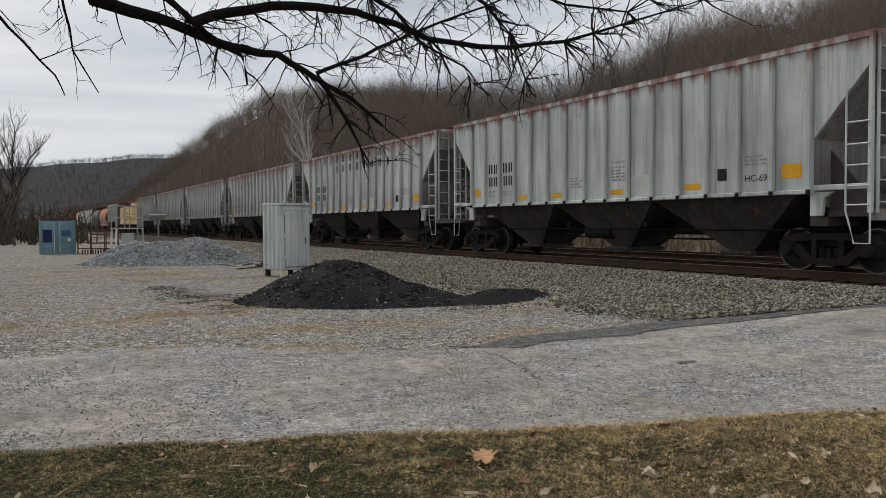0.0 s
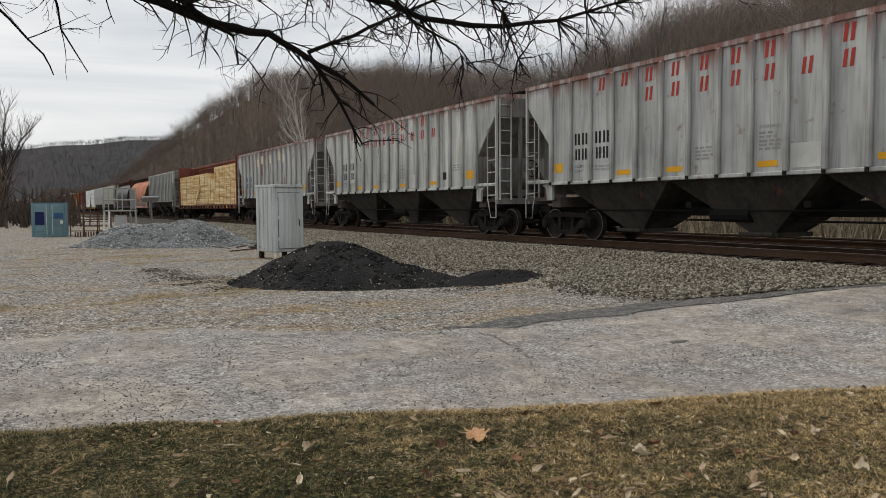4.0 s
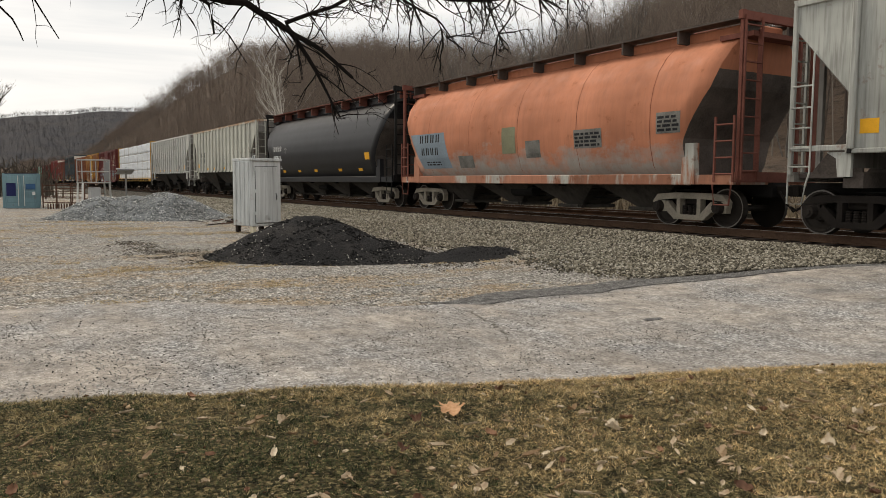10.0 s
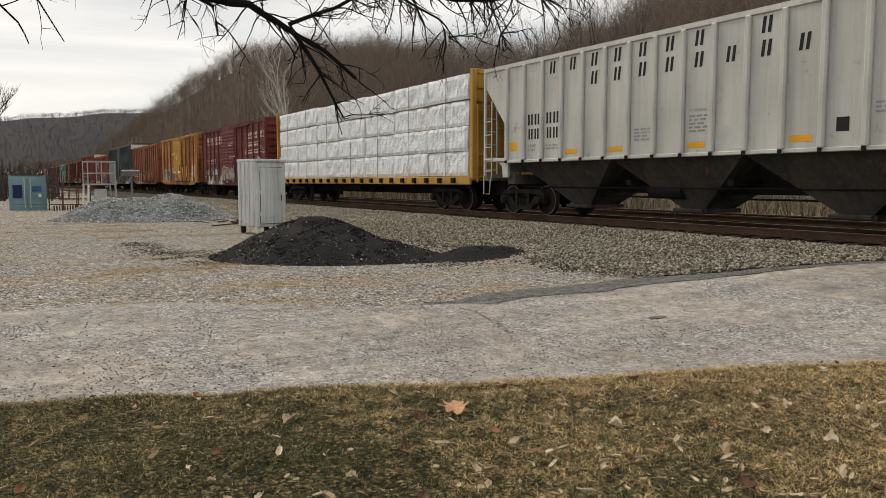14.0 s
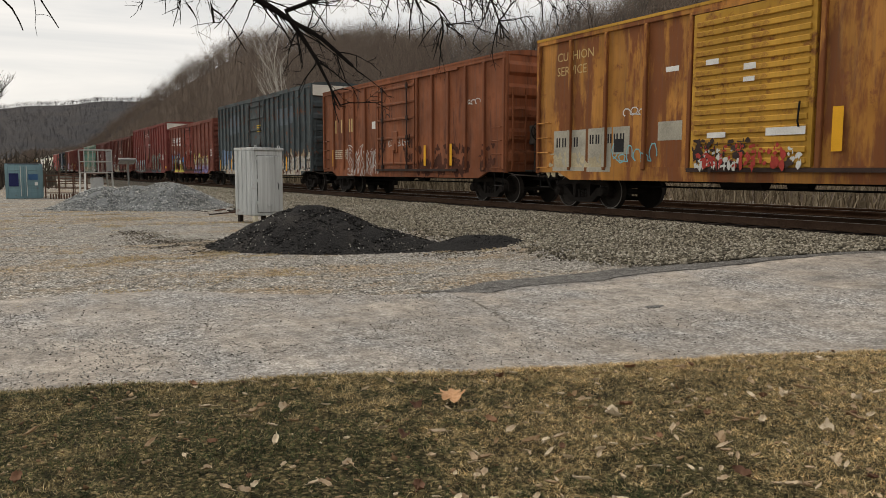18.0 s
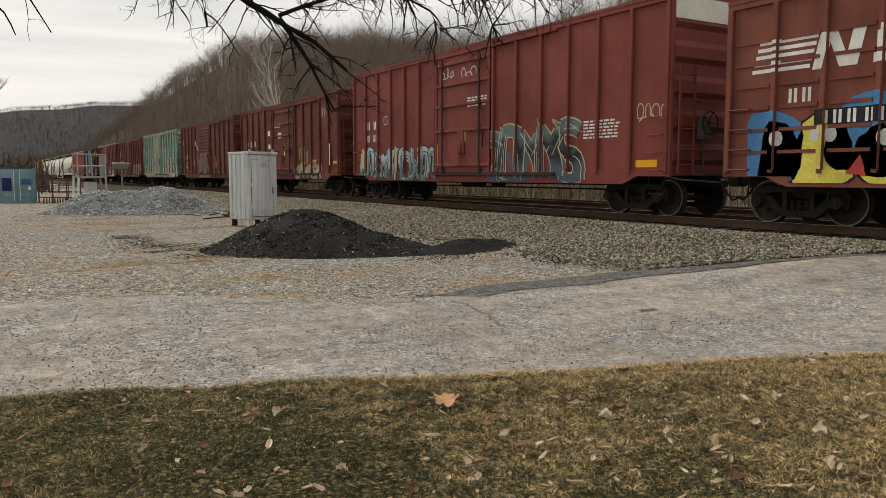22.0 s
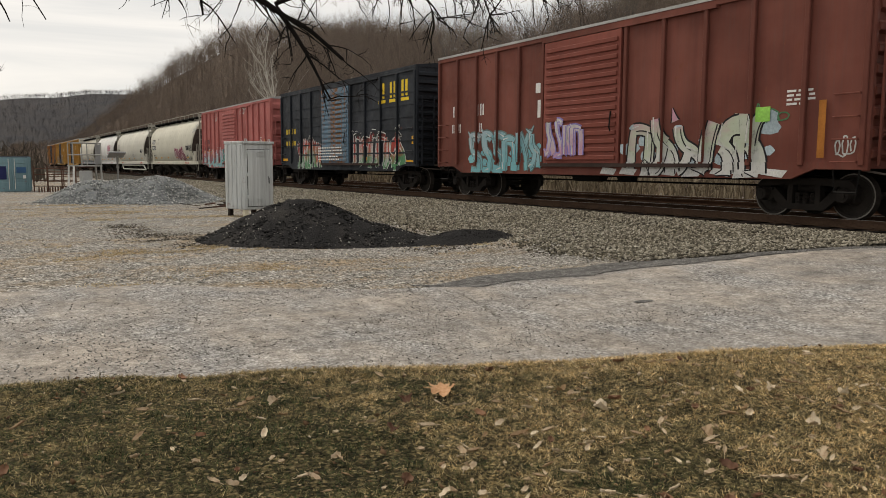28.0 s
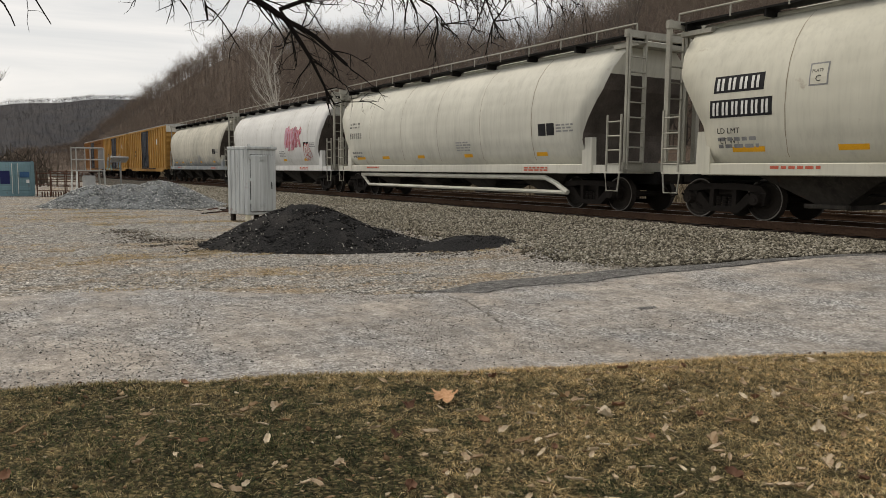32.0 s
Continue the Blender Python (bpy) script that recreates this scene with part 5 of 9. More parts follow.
P_E = car_paint("grey_hopper_paint_cream", (0.47, 0.48, 0.46), 0.15, 0.7, 0.25, top=0.4, top_col=REDTOP, seed=5, patches=(0.52, 0.49, 0.38), patch_amt=0.05)
P_F = car_paint("grey_hopper_paint_red_bare", (0.43, 0.44, 0.43), 0.3, 0.35, 0.2, top=0.25, top_col=(0.20, 0.085, 0.065), seed=6, patches=(0.23, 0.10, 0.078), patch_amt=0.085)
P_G = car_paint("grey_hopper_paint_sooty", (0.40, 0.41, 0.38), 0.22, 1.0, 0.3, seed=7)
P_H = car_paint("cream_grey_hopper_paint", (0.53, 0.53, 0.47), 0.12, 0.65, 0.2, seed=8, top=0.2, top_col=(0.3, 0.15, 0.06))
P_I = car_paint("clean_grey_hopper_paint", (0.50, 0.50, 0.47), 0.12, 0.25, 0.12, seed=9)

P_RIB = car_paint("streaked_rib_paint", (0.40, 0.40, 0.385), 0.25, 0.9, 0.3, top=1.1, top_col=REDTOP, seed=18, patches=(0.20, 0.095, 0.075), patch_amt=0.05)

CAR0, HC = grey_hopper(0, "pale grey ribbed covered hopper with rust along its roof edge", P_A, M_BLACK, None, 10)
lettering("HC-69", HC[14 - 1] + 0.15, 1.92, 0.15, M_BLACK, CAR0)
c, xs = grey_hopper(1, "worn grey covered hopper with faded black lettering and rusty top", P_B, M_BLACK, M_BLACK, 20)
painted("pale_blue_patch", [rect(xs[1] + 0.09, 1.95, xs[2] - xs[1] - 0.18, 1.35), rect(xs[2] + 0.09, 1.95, xs[3] - xs[2] - 0.18, 1.35)], M_ICE, c, 0.003)
c, xs = grey_hopper(2, "streaked grey covered hopper with dark spots and rusty roof edge", P_C, M_BLACK, None, 30)
c, xs = grey_hopper(3, "grey covered hopper with faint orange lettering and blue haze", P_D, M_BLACK, M_REDL, 40)
c, xs = grey_hopper(4, "grey covered hopper with red lettering and yellowed panels", P_E, M_BLACK, M_REDL, 50)
painted("white_patch", [rect(xs[2] + 0.09, 2.05, xs[3] - xs[2] - 0.18, 1.2)], M_PALEP, c, 0.003)
c, xs = grey_hopper(5, "grey covered hopper with large patches of bare red rust", P_F, M_BLACK, None, 60)
painted("pale_blue_patch", [rect(xs[1] + 0.09, 2.0, xs[2] - xs[1] - 0.18, 1.3), rect(xs[2] + 0.09, 2.0, xs[3] - xs[2] - 0.18, 1.3)], M_ICE, c, 0.003)
for k, z in ((4, 3.6), (5, 3.75), (7, 3.7), (9, 3.8), (10, 3.65)):
    painted("cream_repaint", [rect(xs[k] + 0.08, z, xs[1] - xs[0] - 0.16, 0.5)], M_CREAM, c, 0.004)

P_BROWN = car_paint("oxide_red_flat_car_paint", (0.15, 0.045, 0.032), 0.35, 0.4, 0.25, seed=11)
c = hang(centre_beam("centre_beam_flat_car", "oxide red centre-beam flat car loaded with sawn lumber", LENGTHS[6], P_BROWN), 6)
hang(lumber_load("fresh yellow sawn boards in strapped bundles on a flat car", LENGTHS[6] / 2 - 0.78), 6)
for x in (-8.7, -8.3, -7.9, -5.9, -5.5, -5.1):
    letter_blocks([x], 0.98, 0.2, 0.16, M_WHITE, c, side=lambda z: -1.524)
for x in (-7.2, -4.2, 1.0, 4.0, 8.0):
    painted("reflector", [rect(x, 0.97, 0.7, 0.17)], M_AMBER, c, 0.027)

grey_hopper(7, "sooty grey covered hopper with dark streaks and black lettering", P_G, M_BLACK, M_BLACK, 70)

P_ORANGE = car_paint("orange_hopper_paint", (0.47, 0.185, 0.105), 0.15, 0.22, 0.2, seed=12, rough=0.6, foot=(1.3, 2.5, (0.36, 0.37, 0.345)))
P_OSILL = car_paint("orange_sill_paint", (0.36, 0.16, 0.10), 0.4, 0.4, 0.3, seed=13, patches=(0.42, 0.42, 0.38), patch_amt=0.1)
P_BLACKH = car_paint("black_hopper_paint", (0.010, 0.010, 0.0115), 0.0, 0.02, 0.15, seed=14, rough=0.39, dents=0.03, sheen=0.1)
P_BLACKH.node_tree.nodes["Principled BSDF"].inputs["Specular IOR Level"].default_value = 0.24
M_PALESTEEL = plain("pale_truck", (0.24, 0.215, 0.175), 0.8, 0, 0.4)
M_REDIRON = plain("red_oxide_iron", (0.16, 0.06, 0.045), 0.8, 0, 0.4)


def worn_band(car, x0, x1, z0, z1, mat, seed, n=26, side=round_side, big=1.0, ribs=()):
    """Ragged strips of worn-through paint."""
    rnd = random.Random(seed)
    polys = []
    for i in range(n * 9):
        x, z = rnd.uniform(x0, x1), z0 + (z1 - z0) * rnd.random() ** 1.7
        if noise.noise((x * 0.8, z * 0.8, seed * 3.7)) < -0.05:
            continue
        w, h = big * rnd.uniform(0.03, 0.16), big * rnd.uniform(0.04, 0.26) * (1.1 - 0.6 * (z - z0) / (z1 - z0))
        polys.append([(x + w * math.cos(k * 0.8976) * rnd.uniform(0.5, 1.2), z + h * math.sin(k * 0.8976) * rnd.uniform(0.5, 1.2)) for k in range(7)])
    painted("worn_paint", polys, mat, car, 0.004 + 0.0007 * (seed % 7), side, ribs)


c = hang(round_hopper("covered_hopper", "faded orange round-sided covered hopper with grey bare patches", LENGTHS[8], P_ORANGE, P_OSILL, M_REDIRON, board=M_ENDIRON, rise=0.14, seam=plain("dark_orange_seam", (0.24, 0.085, 0.05), 0.8, 0, 0.4, 6)), 8)
hb = LENGTHS[8] / 2 - 0.45
painted("blue_grey_patch", [[(-hb + 1.2, 2.75), (-hb + 2.0, 1.5), (-hb + 4.0, 1.5), (-hb + 3.6, 2.75)]], M_SLATEP, c, 0.008, round_side)
painted("dark_panel", [rect(-0.8, 1.9, 0.7, 0.8)], plain("olive_patch", (0.2, 0.2, 0.13), 0.8), c, 0.009, round_side)
painted("data_panel", [rect(2.6, 1.95, 1.1, 0.5), rect(0.4, 1.75, 0.7, 0.5), rect(-3.4, 1.5, 0.9, 0.4)], M_GRIME, c, 0.009, round_side)
small_print(2.65, 2.3, 1.0, 4, M_BLACK, c, lambda z: round_side(z) - 0.01, 0.1, 0.06)
painted("data_panel", [rect(5.6, 2.2, 0.75, 0.5)], M_GRIME, c, 0.009, round_side)
small_print(5.65, 2.55, 0.65, 4, M_BLACK, c, lambda z: round_side(z) - 0.01, 0.1, 0.06)
letter_blocks([-hb + 1.9, -hb + 2.28, -hb + 2.66, -hb + 3.04], 2.42, 0.28, 0.28, M_BLACK, c, lambda z: round_side(z) - 0.006)
letter_blocks([-hb + 2.0, -hb + 2.32, -hb + 2.64, -hb + 2.96], 1.98, 0.24, 0.26, M_BLACK, c, lambda z: round_side(z) - 0.006)
small_print(-hb + 2.3, 1.7, 1.0, 2, M_BLACK, c, lambda z: round_side(z) - 0.006)

c = hang(round_hopper("covered_hopper", "glossy black round-sided covered hopper with white marks", LENGTHS[9], P_BLACKH, P_BLACKH, M_STEEL, board=M_REDIRON, rise=0.2, seam=P_BLACKH), 9)
hb = LENGTHS[9] / 2 - 0.45
letter_blocks([-hb + 2.0, -hb + 2.34, -hb + 2.68, -hb + 3.02], 2.62, 0.28, 0.26, M_WHITE, c, round_side)
letter_blocks([-hb + 2.0, -hb + 2.25, -hb + 2.5, -hb + 2.75, -hb + 3.0], 2.16, 0.2, 0.22, M_WHITE, c, round_side)
small_print(-hb + 2.2, 1.76, 1.0, 2, M_WHITE, c, round_side)
lettering("PLATE", -hb + 3.75, 2.66, 0.09, M_WHITE, c, round_side)
lettering("C", -hb + 3.9, 2.50, 0.09, M_WHITE, c, round_side)
amber(c, [(-hb + 1.35, 1.85, 0.36, 0.24), (-hb + 3.2, 1.48), (-hb + 5.5, 1.48), (-0.4, 1.48), (2.6, 1.48), (4.8, 1.48), (hb - 2.5, 1.95, 0.45, 0.3)], 0.4, 0.12, round_side)

for ob, mid in RIDERS:
    if mid in (MIDS[8], MIDS[9]):
        repaint_trucks(ob, M_PALESTEEL)

grey_hopper(10, "cream grey covered hopper with dark streaks and rusty corner", P_H, M_BLACK, None, 80)
grey_hopper(11, "clean light grey covered hopper with black slanted lettering", P_I, M_BLACK, M_BLACK, 90)

P_YBEAM = car_paint("yellow_flat_car_paint", (0.42, 0.235, 0.05), 0.35, 0.4, 0.25, seed=16)
hang(centre_beam("centre_beam_flat_car", "yellow centre-beam flat car loaded with wrapped lumber", LENGTHS[12], P_YBEAM), 12)
hang(wrapped_load("white plastic wrapped lumber bundles strapped on a flat car", LENGTHS[12] / 2 - 0.78), 12)

# boxcars
def spray(name, col):
    SPRAY[name] = col
    return plain(name, col, 0.6, 0, 0.4, 4)


G_WHITE, G_SILVER = spray("sprayed_white", (0.52, 0.52, 0.50)), spray("sprayed_silver", (0.34, 0.42, 0.46))
G_BLUE, G_TEAL = spray("sprayed_blue", (0.06, 0.20, 0.40)), spray("sprayed_teal", (0.16, 0.40, 0.44))
G_YELLOW, G_PINK = spray("sprayed_yellow", (0.56, 0.50, 0.10)), spray("sprayed_pink", (0.50, 0.27, 0.34))
G_GREEN, G_PURPLE = spray("sprayed_green", (0.08, 0.22, 0.11)), spray("sprayed_purple", (0.24, 0.20, 0.46))
G_BLACK, G_RED = spray("sprayed_black", (0.018, 0.018, 0.02)), spray("sprayed_red", (0.42, 0.06, 0.05))
G_TAN, G_SLATE = spray("sprayed_tan", (0.42, 0.36, 0.24)), spray("sprayed_slate", (0.07, 0.10, 0.13))
G_MOSS, G_SKY = spray("sprayed_moss", (0.12, 0.165, 0.16)), spray("sprayed_sky", (0.36, 0.52, 0.64))
G_ORANGE = spray("sprayed_orange", (0.60, 0.24, 0.05))
G_PALEGREEN = spray("sprayed_pale_green", (0.42, 0.47, 0.36))
G_PALESLATE = spray("sprayed_pale_slate", (0.20, 0.25, 0.27))
M_ROOFG = plain("galvanised_roof", (0.36, 0.36, 0.35), 0.55, 0.3, 0.25, 3)
M_ENDW = plain("white_end_top", (0.58, 0.56, 0.50), 0.7, 0, 0.2, 3)

MAROON = (0.125, 0.030, 0.028)
P_S = car_paint("maroon_boxcar_paint", MAROON, 0.18, 0.35, 0.3, seed=21)
P_Y = car_paint("ochre_boxcar_paint", (0.42, 0.185, 0.042), 0.45, 0.55, 0.3, seed=22, patches=(0.20, 0.070, 0.027), patch_amt=0.15)
P_YD = car_paint("yellow_door_paint", (0.46, 0.25, 0.04), 0.5, 0.3, 0.2, seed=23)
P_K1 = car_paint("rust_orange_boxcar_paint", (0.215, 0.070, 0.030), 0.35, 0.6, 0.35, seed=24, patches=(0.13, 0.045, 0.025), patch_amt=0.06)
P_GR = car_paint("slate_green_boxcar_paint", (0.060, 0.076, 0.081), 0.42, 0.3, 0.3, seed=25)
P_N = car_paint("red_brown_boxcar_paint", (0.17, 0.052, 0.036), 0.2, 0.35, 0.3, seed=26)
P_ND = car_paint("red_door_paint", (0.20, 0.040, 0.026), 0.15, 0.35, 0.2, seed=27)
P_A2 = car_paint("dull_red_boxcar_paint", (0.185, 0.045, 0.038), 0.1, 0.22, 0.2, seed=28)
P_K2 = car_paint("dark_red_boxcar_paint", (0.125, 0.032, 0.022), 0.25, 0.4, 0.3, seed=29)
P_M = car_paint("brown_maroon_boxcar_paint", (0.105, 0.030, 0.024), 0.15, 0.35, 0.25, seed=30)
P_R = car_paint("teal_green_boxcar_paint", (0.105, 0.28, 0.225), 0.62, 0.75, 0.3, seed=31, patches=(0.37, 0.35, 0.29), patch_amt=0.17)
P_P = car_paint("oxblood_boxcar_paint", (0.125, 0.030, 0.023), 0.3, 0.35, 0.3, seed=32)
P_Q = car_paint("brick_red_boxcar_paint", (0.165, 0.052, 0.038), 0.2, 0.3, 0.25, seed=33)
P_QD = car_paint("brighter_red_door_paint", (0.21, 0.060, 0.045), 0.15, 0.25, 0.2, seed=34)
P_X = car_paint("blue_black_boxcar_paint", (0.018, 0.022, 0.028), 0.08, 0.15, 0.3, seed=35, rough=0.5)
P_XD = car_paint("blue_door_paint", (0.10, 0.17, 0.23), 0.15, 0.3, 0.2, seed=36, patches=(0.20, 0.085, 0.03), patch_amt=0.14)
P_PK = car_paint("pink_red_boxcar_paint", (0.38, 0.118, 0.108), 0.08, 0.25, 0.2, seed=37)
P_Y1 = car_paint("golden_yellow_boxcar_paint", (0.40, 0.215, 0.055), 0.2, 0.35, 0.25, seed=38)
P_Y3 = car_paint("brown_yellow_boxcar_paint", (0.28, 0.13, 0.045), 0.3, 0.45, 0.25, seed=39)
P_DKD = car_paint("dark_blue_door_paint", (0.028, 0.034, 0.045), 0.2, 0.3, 0.3, seed=40)


def uprights(car, xs, z, w, h, mat=M_AMBER):
    for x in xs:
        painted("reflector", [rect(x, z, w, h)], mat, car, 0.075)


# 13 maroon
c, rb = boxcar("boxcar", "maroon boxcar with a ribbed sliding door and spray-painted lower side", LENGTHS[13], 4.70, P_S, None, "slide", -0.2, 3.2, beads=True, ridges=9)
hang(c, 13)
hb = LENGTHS[13] / 2 - 0.72
letter_blocks([-6.85 + 0.62 * k for k in range(8)], 3.62, 0.47, 0.55, M_CREAM, c)
letter_blocks([-6.9, -6.62, -6.34], 2.32, 0.22, 0.28, M_WHITE, c)
letter_blocks([-5.75, -5.45, -5.15], 2.32, 0.23, 0.30, M_WHITE, c)
letter_blocks([-4.65, -4.37, -4.09], 2.32, 0.22, 0.30, M_WHITE, c)
letter_blocks([3.6, 4.1, 4.6, 5.1, 5.6, 6.1, 6.6, 7.1], 3.65, 0.34, 0.40, M_CREAM, c)
small_print(3.9, 3.2, 2.2, 1, M_CREAM, c, h=0.24)
small_print(3.4, 2.75, 2.8, 1, M_CREAM, c, h=0.24)
lettering("GIVE A GREEN LIGHT TO INNOVATIONS", -6.8, 3.12, 0.17, plain("worn_cream_letter", (0.27, 0.20, 0.15), 0.8, 0, 0.4, 9), c)
lettering("LD LMT", -5.6, 1.86, 0.1, M_WHITE, c, lift=0.03)
lettering("LT WT", -5.6, 1.66, 0.1, M_WHITE, c, lift=0.03)
lettering("CLOSE & LOCK DOORS", -0.1, 3.52, 0.07, M_WHITE, c, lambda z: -1.645)
lettering("BEFORE MOVING CAR", -0.1, 3.38, 0.07, M_WHITE, c, lambda z: -1.645)
lettering("DOOR OPENING W 10", 0.2, 2.62, 0.09, M_WHITE, c, lambda z: -1.645)
r13 = random.Random(13)
shards = {k: [] for k in range(5)}
for k in range(15):
    x0, z0 = -6.6 + 4.6 * (k % 8) / 8, 0.84 + 0.55 * (k // 8)
    x1, z1 = x0 + r13.uniform(0.5, 0.85), z0 + r13.uniform(0.45, 0.75)
    shards[k % 5].append([(x0 + r13.uniform(-0.1, 0.1), z0), (x1, z0 + r13.uniform(-0.02, 0.15)), (x1 + r13.uniform(-0.3, 0.15), z1), (x0 + r13.uniform(-0.1, 0.3), z1 - r13.uniform(0, 0.2))])
for k, m in enumerate((G_SLATE, G_TAN, G_SILVER, G_PALESLATE, P_K1)):
    painted("graffiti_fill", shards[k], m, c, 0.005 + 0.002 * k, ribs=rb)
graffiti(c, -1.75, 1.3, 1.15, 2.0, 5, P_S, G_WHITE, G_WHITE, 2, side=lambda z: -1.645)
graffiti(c, 2.0, 7.0, 0.95, 2.2, 5, [G_TAN, G_TEAL, G_WHITE], G_BLACK, G_PINK, 3, ribs=rb, back=G_RED)
scribble(c, 6.0, 7.6, 2.7, 3.2, G_WHITE, 4, ribs=rb)
amber(c, [(-7.2, 1.35), (-4.4, 1.3), (-1.5, 1.4), (2.2, 1.2), (5.3, 1.25), (6.6, 1.3)], 0.55, 0.13)

# 14 ochre
c, rb = boxcar("boxcar", "ochre yellow boxcar, rust-stained, with a yellow ribbed sliding door", LENGTHS[14], 4.72, P_Y, None, "slide", 0.0, 3.0, P_YD, ridges=9, eave=P_YD, rib_step=1.25)
hang(c, 14)
lettering("CUSHION", -6.45, 4.05, 0.24, M_OLDCREAM, c)
lettering("SERVICE", -6.45, 3.66, 0.24, M_OLDCREAM, c)
painted("pale_patch", [rect(-6.55, 1.02, 1.35, 1.12), rect(-5.1, 1.0, 0.9, 1.15), rect(-4.15, 1.45, 0.6, 0.7), rect(-2.6, 1.75, 0.75, 0.45)], plain("dull_cream_patch", (0.36, 0.34, 0.28), 0.8, 0, 0.35, 5), c, 0.004, ribs=rb)
painted("data_panel", [rect(-4.1, 1.5, 0.36, 0.34)], M_BLACK, c, 0.008)
letter_blocks([-6.45, -6.2, -5.95, -5.7], 1.68, 0.2, 0.26, M_BLACK, c)
letter_blocks([-5.05, -4.82, -4.59, -4.36, -4.13, -3.9], 1.74, 0.18, 0.24, M_BLACK, c)
painted("white_card", [rect(-2.4, 3.35, 0.4, 0.12)], M_WHITE, c, 0.006)
painted("white_card", [rect(-1.1, 3.35, 0.35, 0.12), rect(-0.1, 3.15, 0.3, 0.13), rect(-0.1, 2.9, 0.28, 0.1), rect(0.5, 1.75, 0.9, 0.16), rect(-1.0, 1.75, 0.5, 0.12)], M_WHITE, c, 0.15)
worn_band(c, -6.8, -2.2, 0.99, 1.5, G_TAN, 18, 16, flat_side)
scribble(c, -4.2, -2.6, 1.2, 1.7, G_TEAL, 5, ribs=rb)
scribble(c, -3.8, -3.0, 2.4, 2.6, G_WHITE, 6)
worn_band(c, -1.4, 1.4, 1.12, 1.7, M_DOORIRON, 7, 22, lambda z: -1.646, 0.6)
worn_band(c, -1.4, 1.4, 1.12, 1.5, M_PALEP, 17, 14, lambda z: -1.65, 0.5)
worn_band(c, -1.4, 1.4, 1.12, 1.6, M_REDL, 19, 14, lambda z: -1.653, 0.5)
worn_band(c, 1.5, 7.2, 1.0, 1.75, M_PALEP, 8, 14, flat_side)
uprights(c, (1.9, 3.3), 1.4, 0.22, 0.85)
painted("data_panel", [rect(5.2, 1.35, 0.9, 0.95)], M_PALEP, c, 0.006)

# 15 rust orange
c, rb = boxcar("boxcar", "rust orange boxcar with a barred plug door and white graffiti", LENGTHS[15], 4.64, P_K1, None, "plug", 0.06, 3.2, ridges=5, rib_step=1.2)
hang(c, 15)
letter_blocks([-6.4, -5.5, -4.6], 2.72, 0.45, 0.58, M_OLDCREAM, c)
small_print(-6.5, 1.9, 1.8, 5, M_CREAM, c)
graffiti(c, -4.8, -1.6, 0.85, 2.0, 4, P_K1, G_WHITE, G_WHITE, 9, ribs=rb)
scribble(c, -0.6, 1.2, 1.95, 2.3, G_WHITE, 10, side=lambda z: -1.56)
painted("white_card", [rect(-2.2, 2.75, 0.35, 0.3)], M_WHITE, c, 0.006)
uprights(c, (-6.35, 2.35, 4.2), 1.2, 0.16, 0.75)
worn_band(c, 1.8, 6.8, 1.0, 1.9, M_RUSTDARK, 64, 22, flat_side, 1.1, rb)
worn_band(c, -1.4, 1.5, 1.12, 2.2, M_RUSTDARK, 65, 22, lambda z: -1.566, 0.9)
scribble(c, -1.3, -0.2, 2.9, 3.6, M_BLACK, 66, side=lambda z: -1.566)
scribble(c, 5.2, 6.0, 3.2, 3.4, G_WHITE, 11)

def smear_mat():
    """Old layers of white, cream and rust showing through slate paint towards the sill."""
    m, nt, b = blank("smeared_old_paint", 0.7)
    sep = nt.nodes.new("ShaderNodeSeparateXYZ")
    nt.links.new(coord(nt), sep.inputs[0])
    n1 = noise_tex(nt, coord(nt, (1.5, 1.5, 0.8)), 1.6, 8, 0.68)
    f = math2(nt, "ADD", math2(nt, "MULTIPLY", n1, 0.85), math2(nt, "MULTIPLY", mask(nt, sep.outputs["Z"], 2.35, 0.9), 0.30))
    slate, rust, white, tan = (0.060, 0.076, 0.081), (0.13, 0.05, 0.028), (0.50, 0.49, 0.45), (0.40, 0.32, 0.20)
    c = ramp(nt, f, [(0.50, slate), (0.53, rust), (0.57, tan), (0.61, white), (0.66, rust), (0.70, white), (0.80, tan)])
    nt.links.new(c, b.inputs["Base Color"])
    return m


M_SMEAR = smear_mat()
# 16 slate green, long and tall
c, rb = boxcar("boxcar", "tall slate green boxcar with white-topped ends and graffiti", LENGTHS[16], 5.26, P_GR, None, "plug", -0.22, 3.1, ridges=7, rib_step=0.84, high_top=M_ENDW)
hang(c, 16)
painted("slate_patch", [rect(-6.1, 3.3, 0.75, 1.1), rect(-5.2, 3.35, 0.8, 1.2), rect(-4.3, 3.4, 0.75, 1.0), rect(3.8, 3.45, 0.65, 0.9), rect(4.7, 3.45, 0.6, 0.9), rect(5.5, 3.5, 0.6, 0.9)], M_SLATED, c, 0.004, ribs=rb)
painted("blue_patch", [rect(-7.9, 1.3, 0.5, 1.1), rect(-7.2, 1.4, 0.5, 0.9), rect(-6.3, 1.5, 0.5, 0.8)], M_BLUEP, c, 0.004, ribs=rb)
painted("worn_paint", [rect(-8.0, 0.80, 6.1, 1.35)], M_SMEAR, c, 0.002, ribs=rb)
scribble(c, -6.8, -3.8, 1.0, 1.8, G_WHITE, 75, ribs=rb, t=0.045)
scribble(c, -6.2, -5.0, 1.0, 1.5, G_BLUE, 76, ribs=rb, t=0.06)
painted("worn_paint", [rect(3.9, 0.80, 4.6, 1.65)], M_SMEAR, c, 0.002, ribs=rb)
small_print(0.0, 3.62, 0.8, 4, M_GOLD, c, side=lambda z: -1.566, step=0.11, h=0.06)
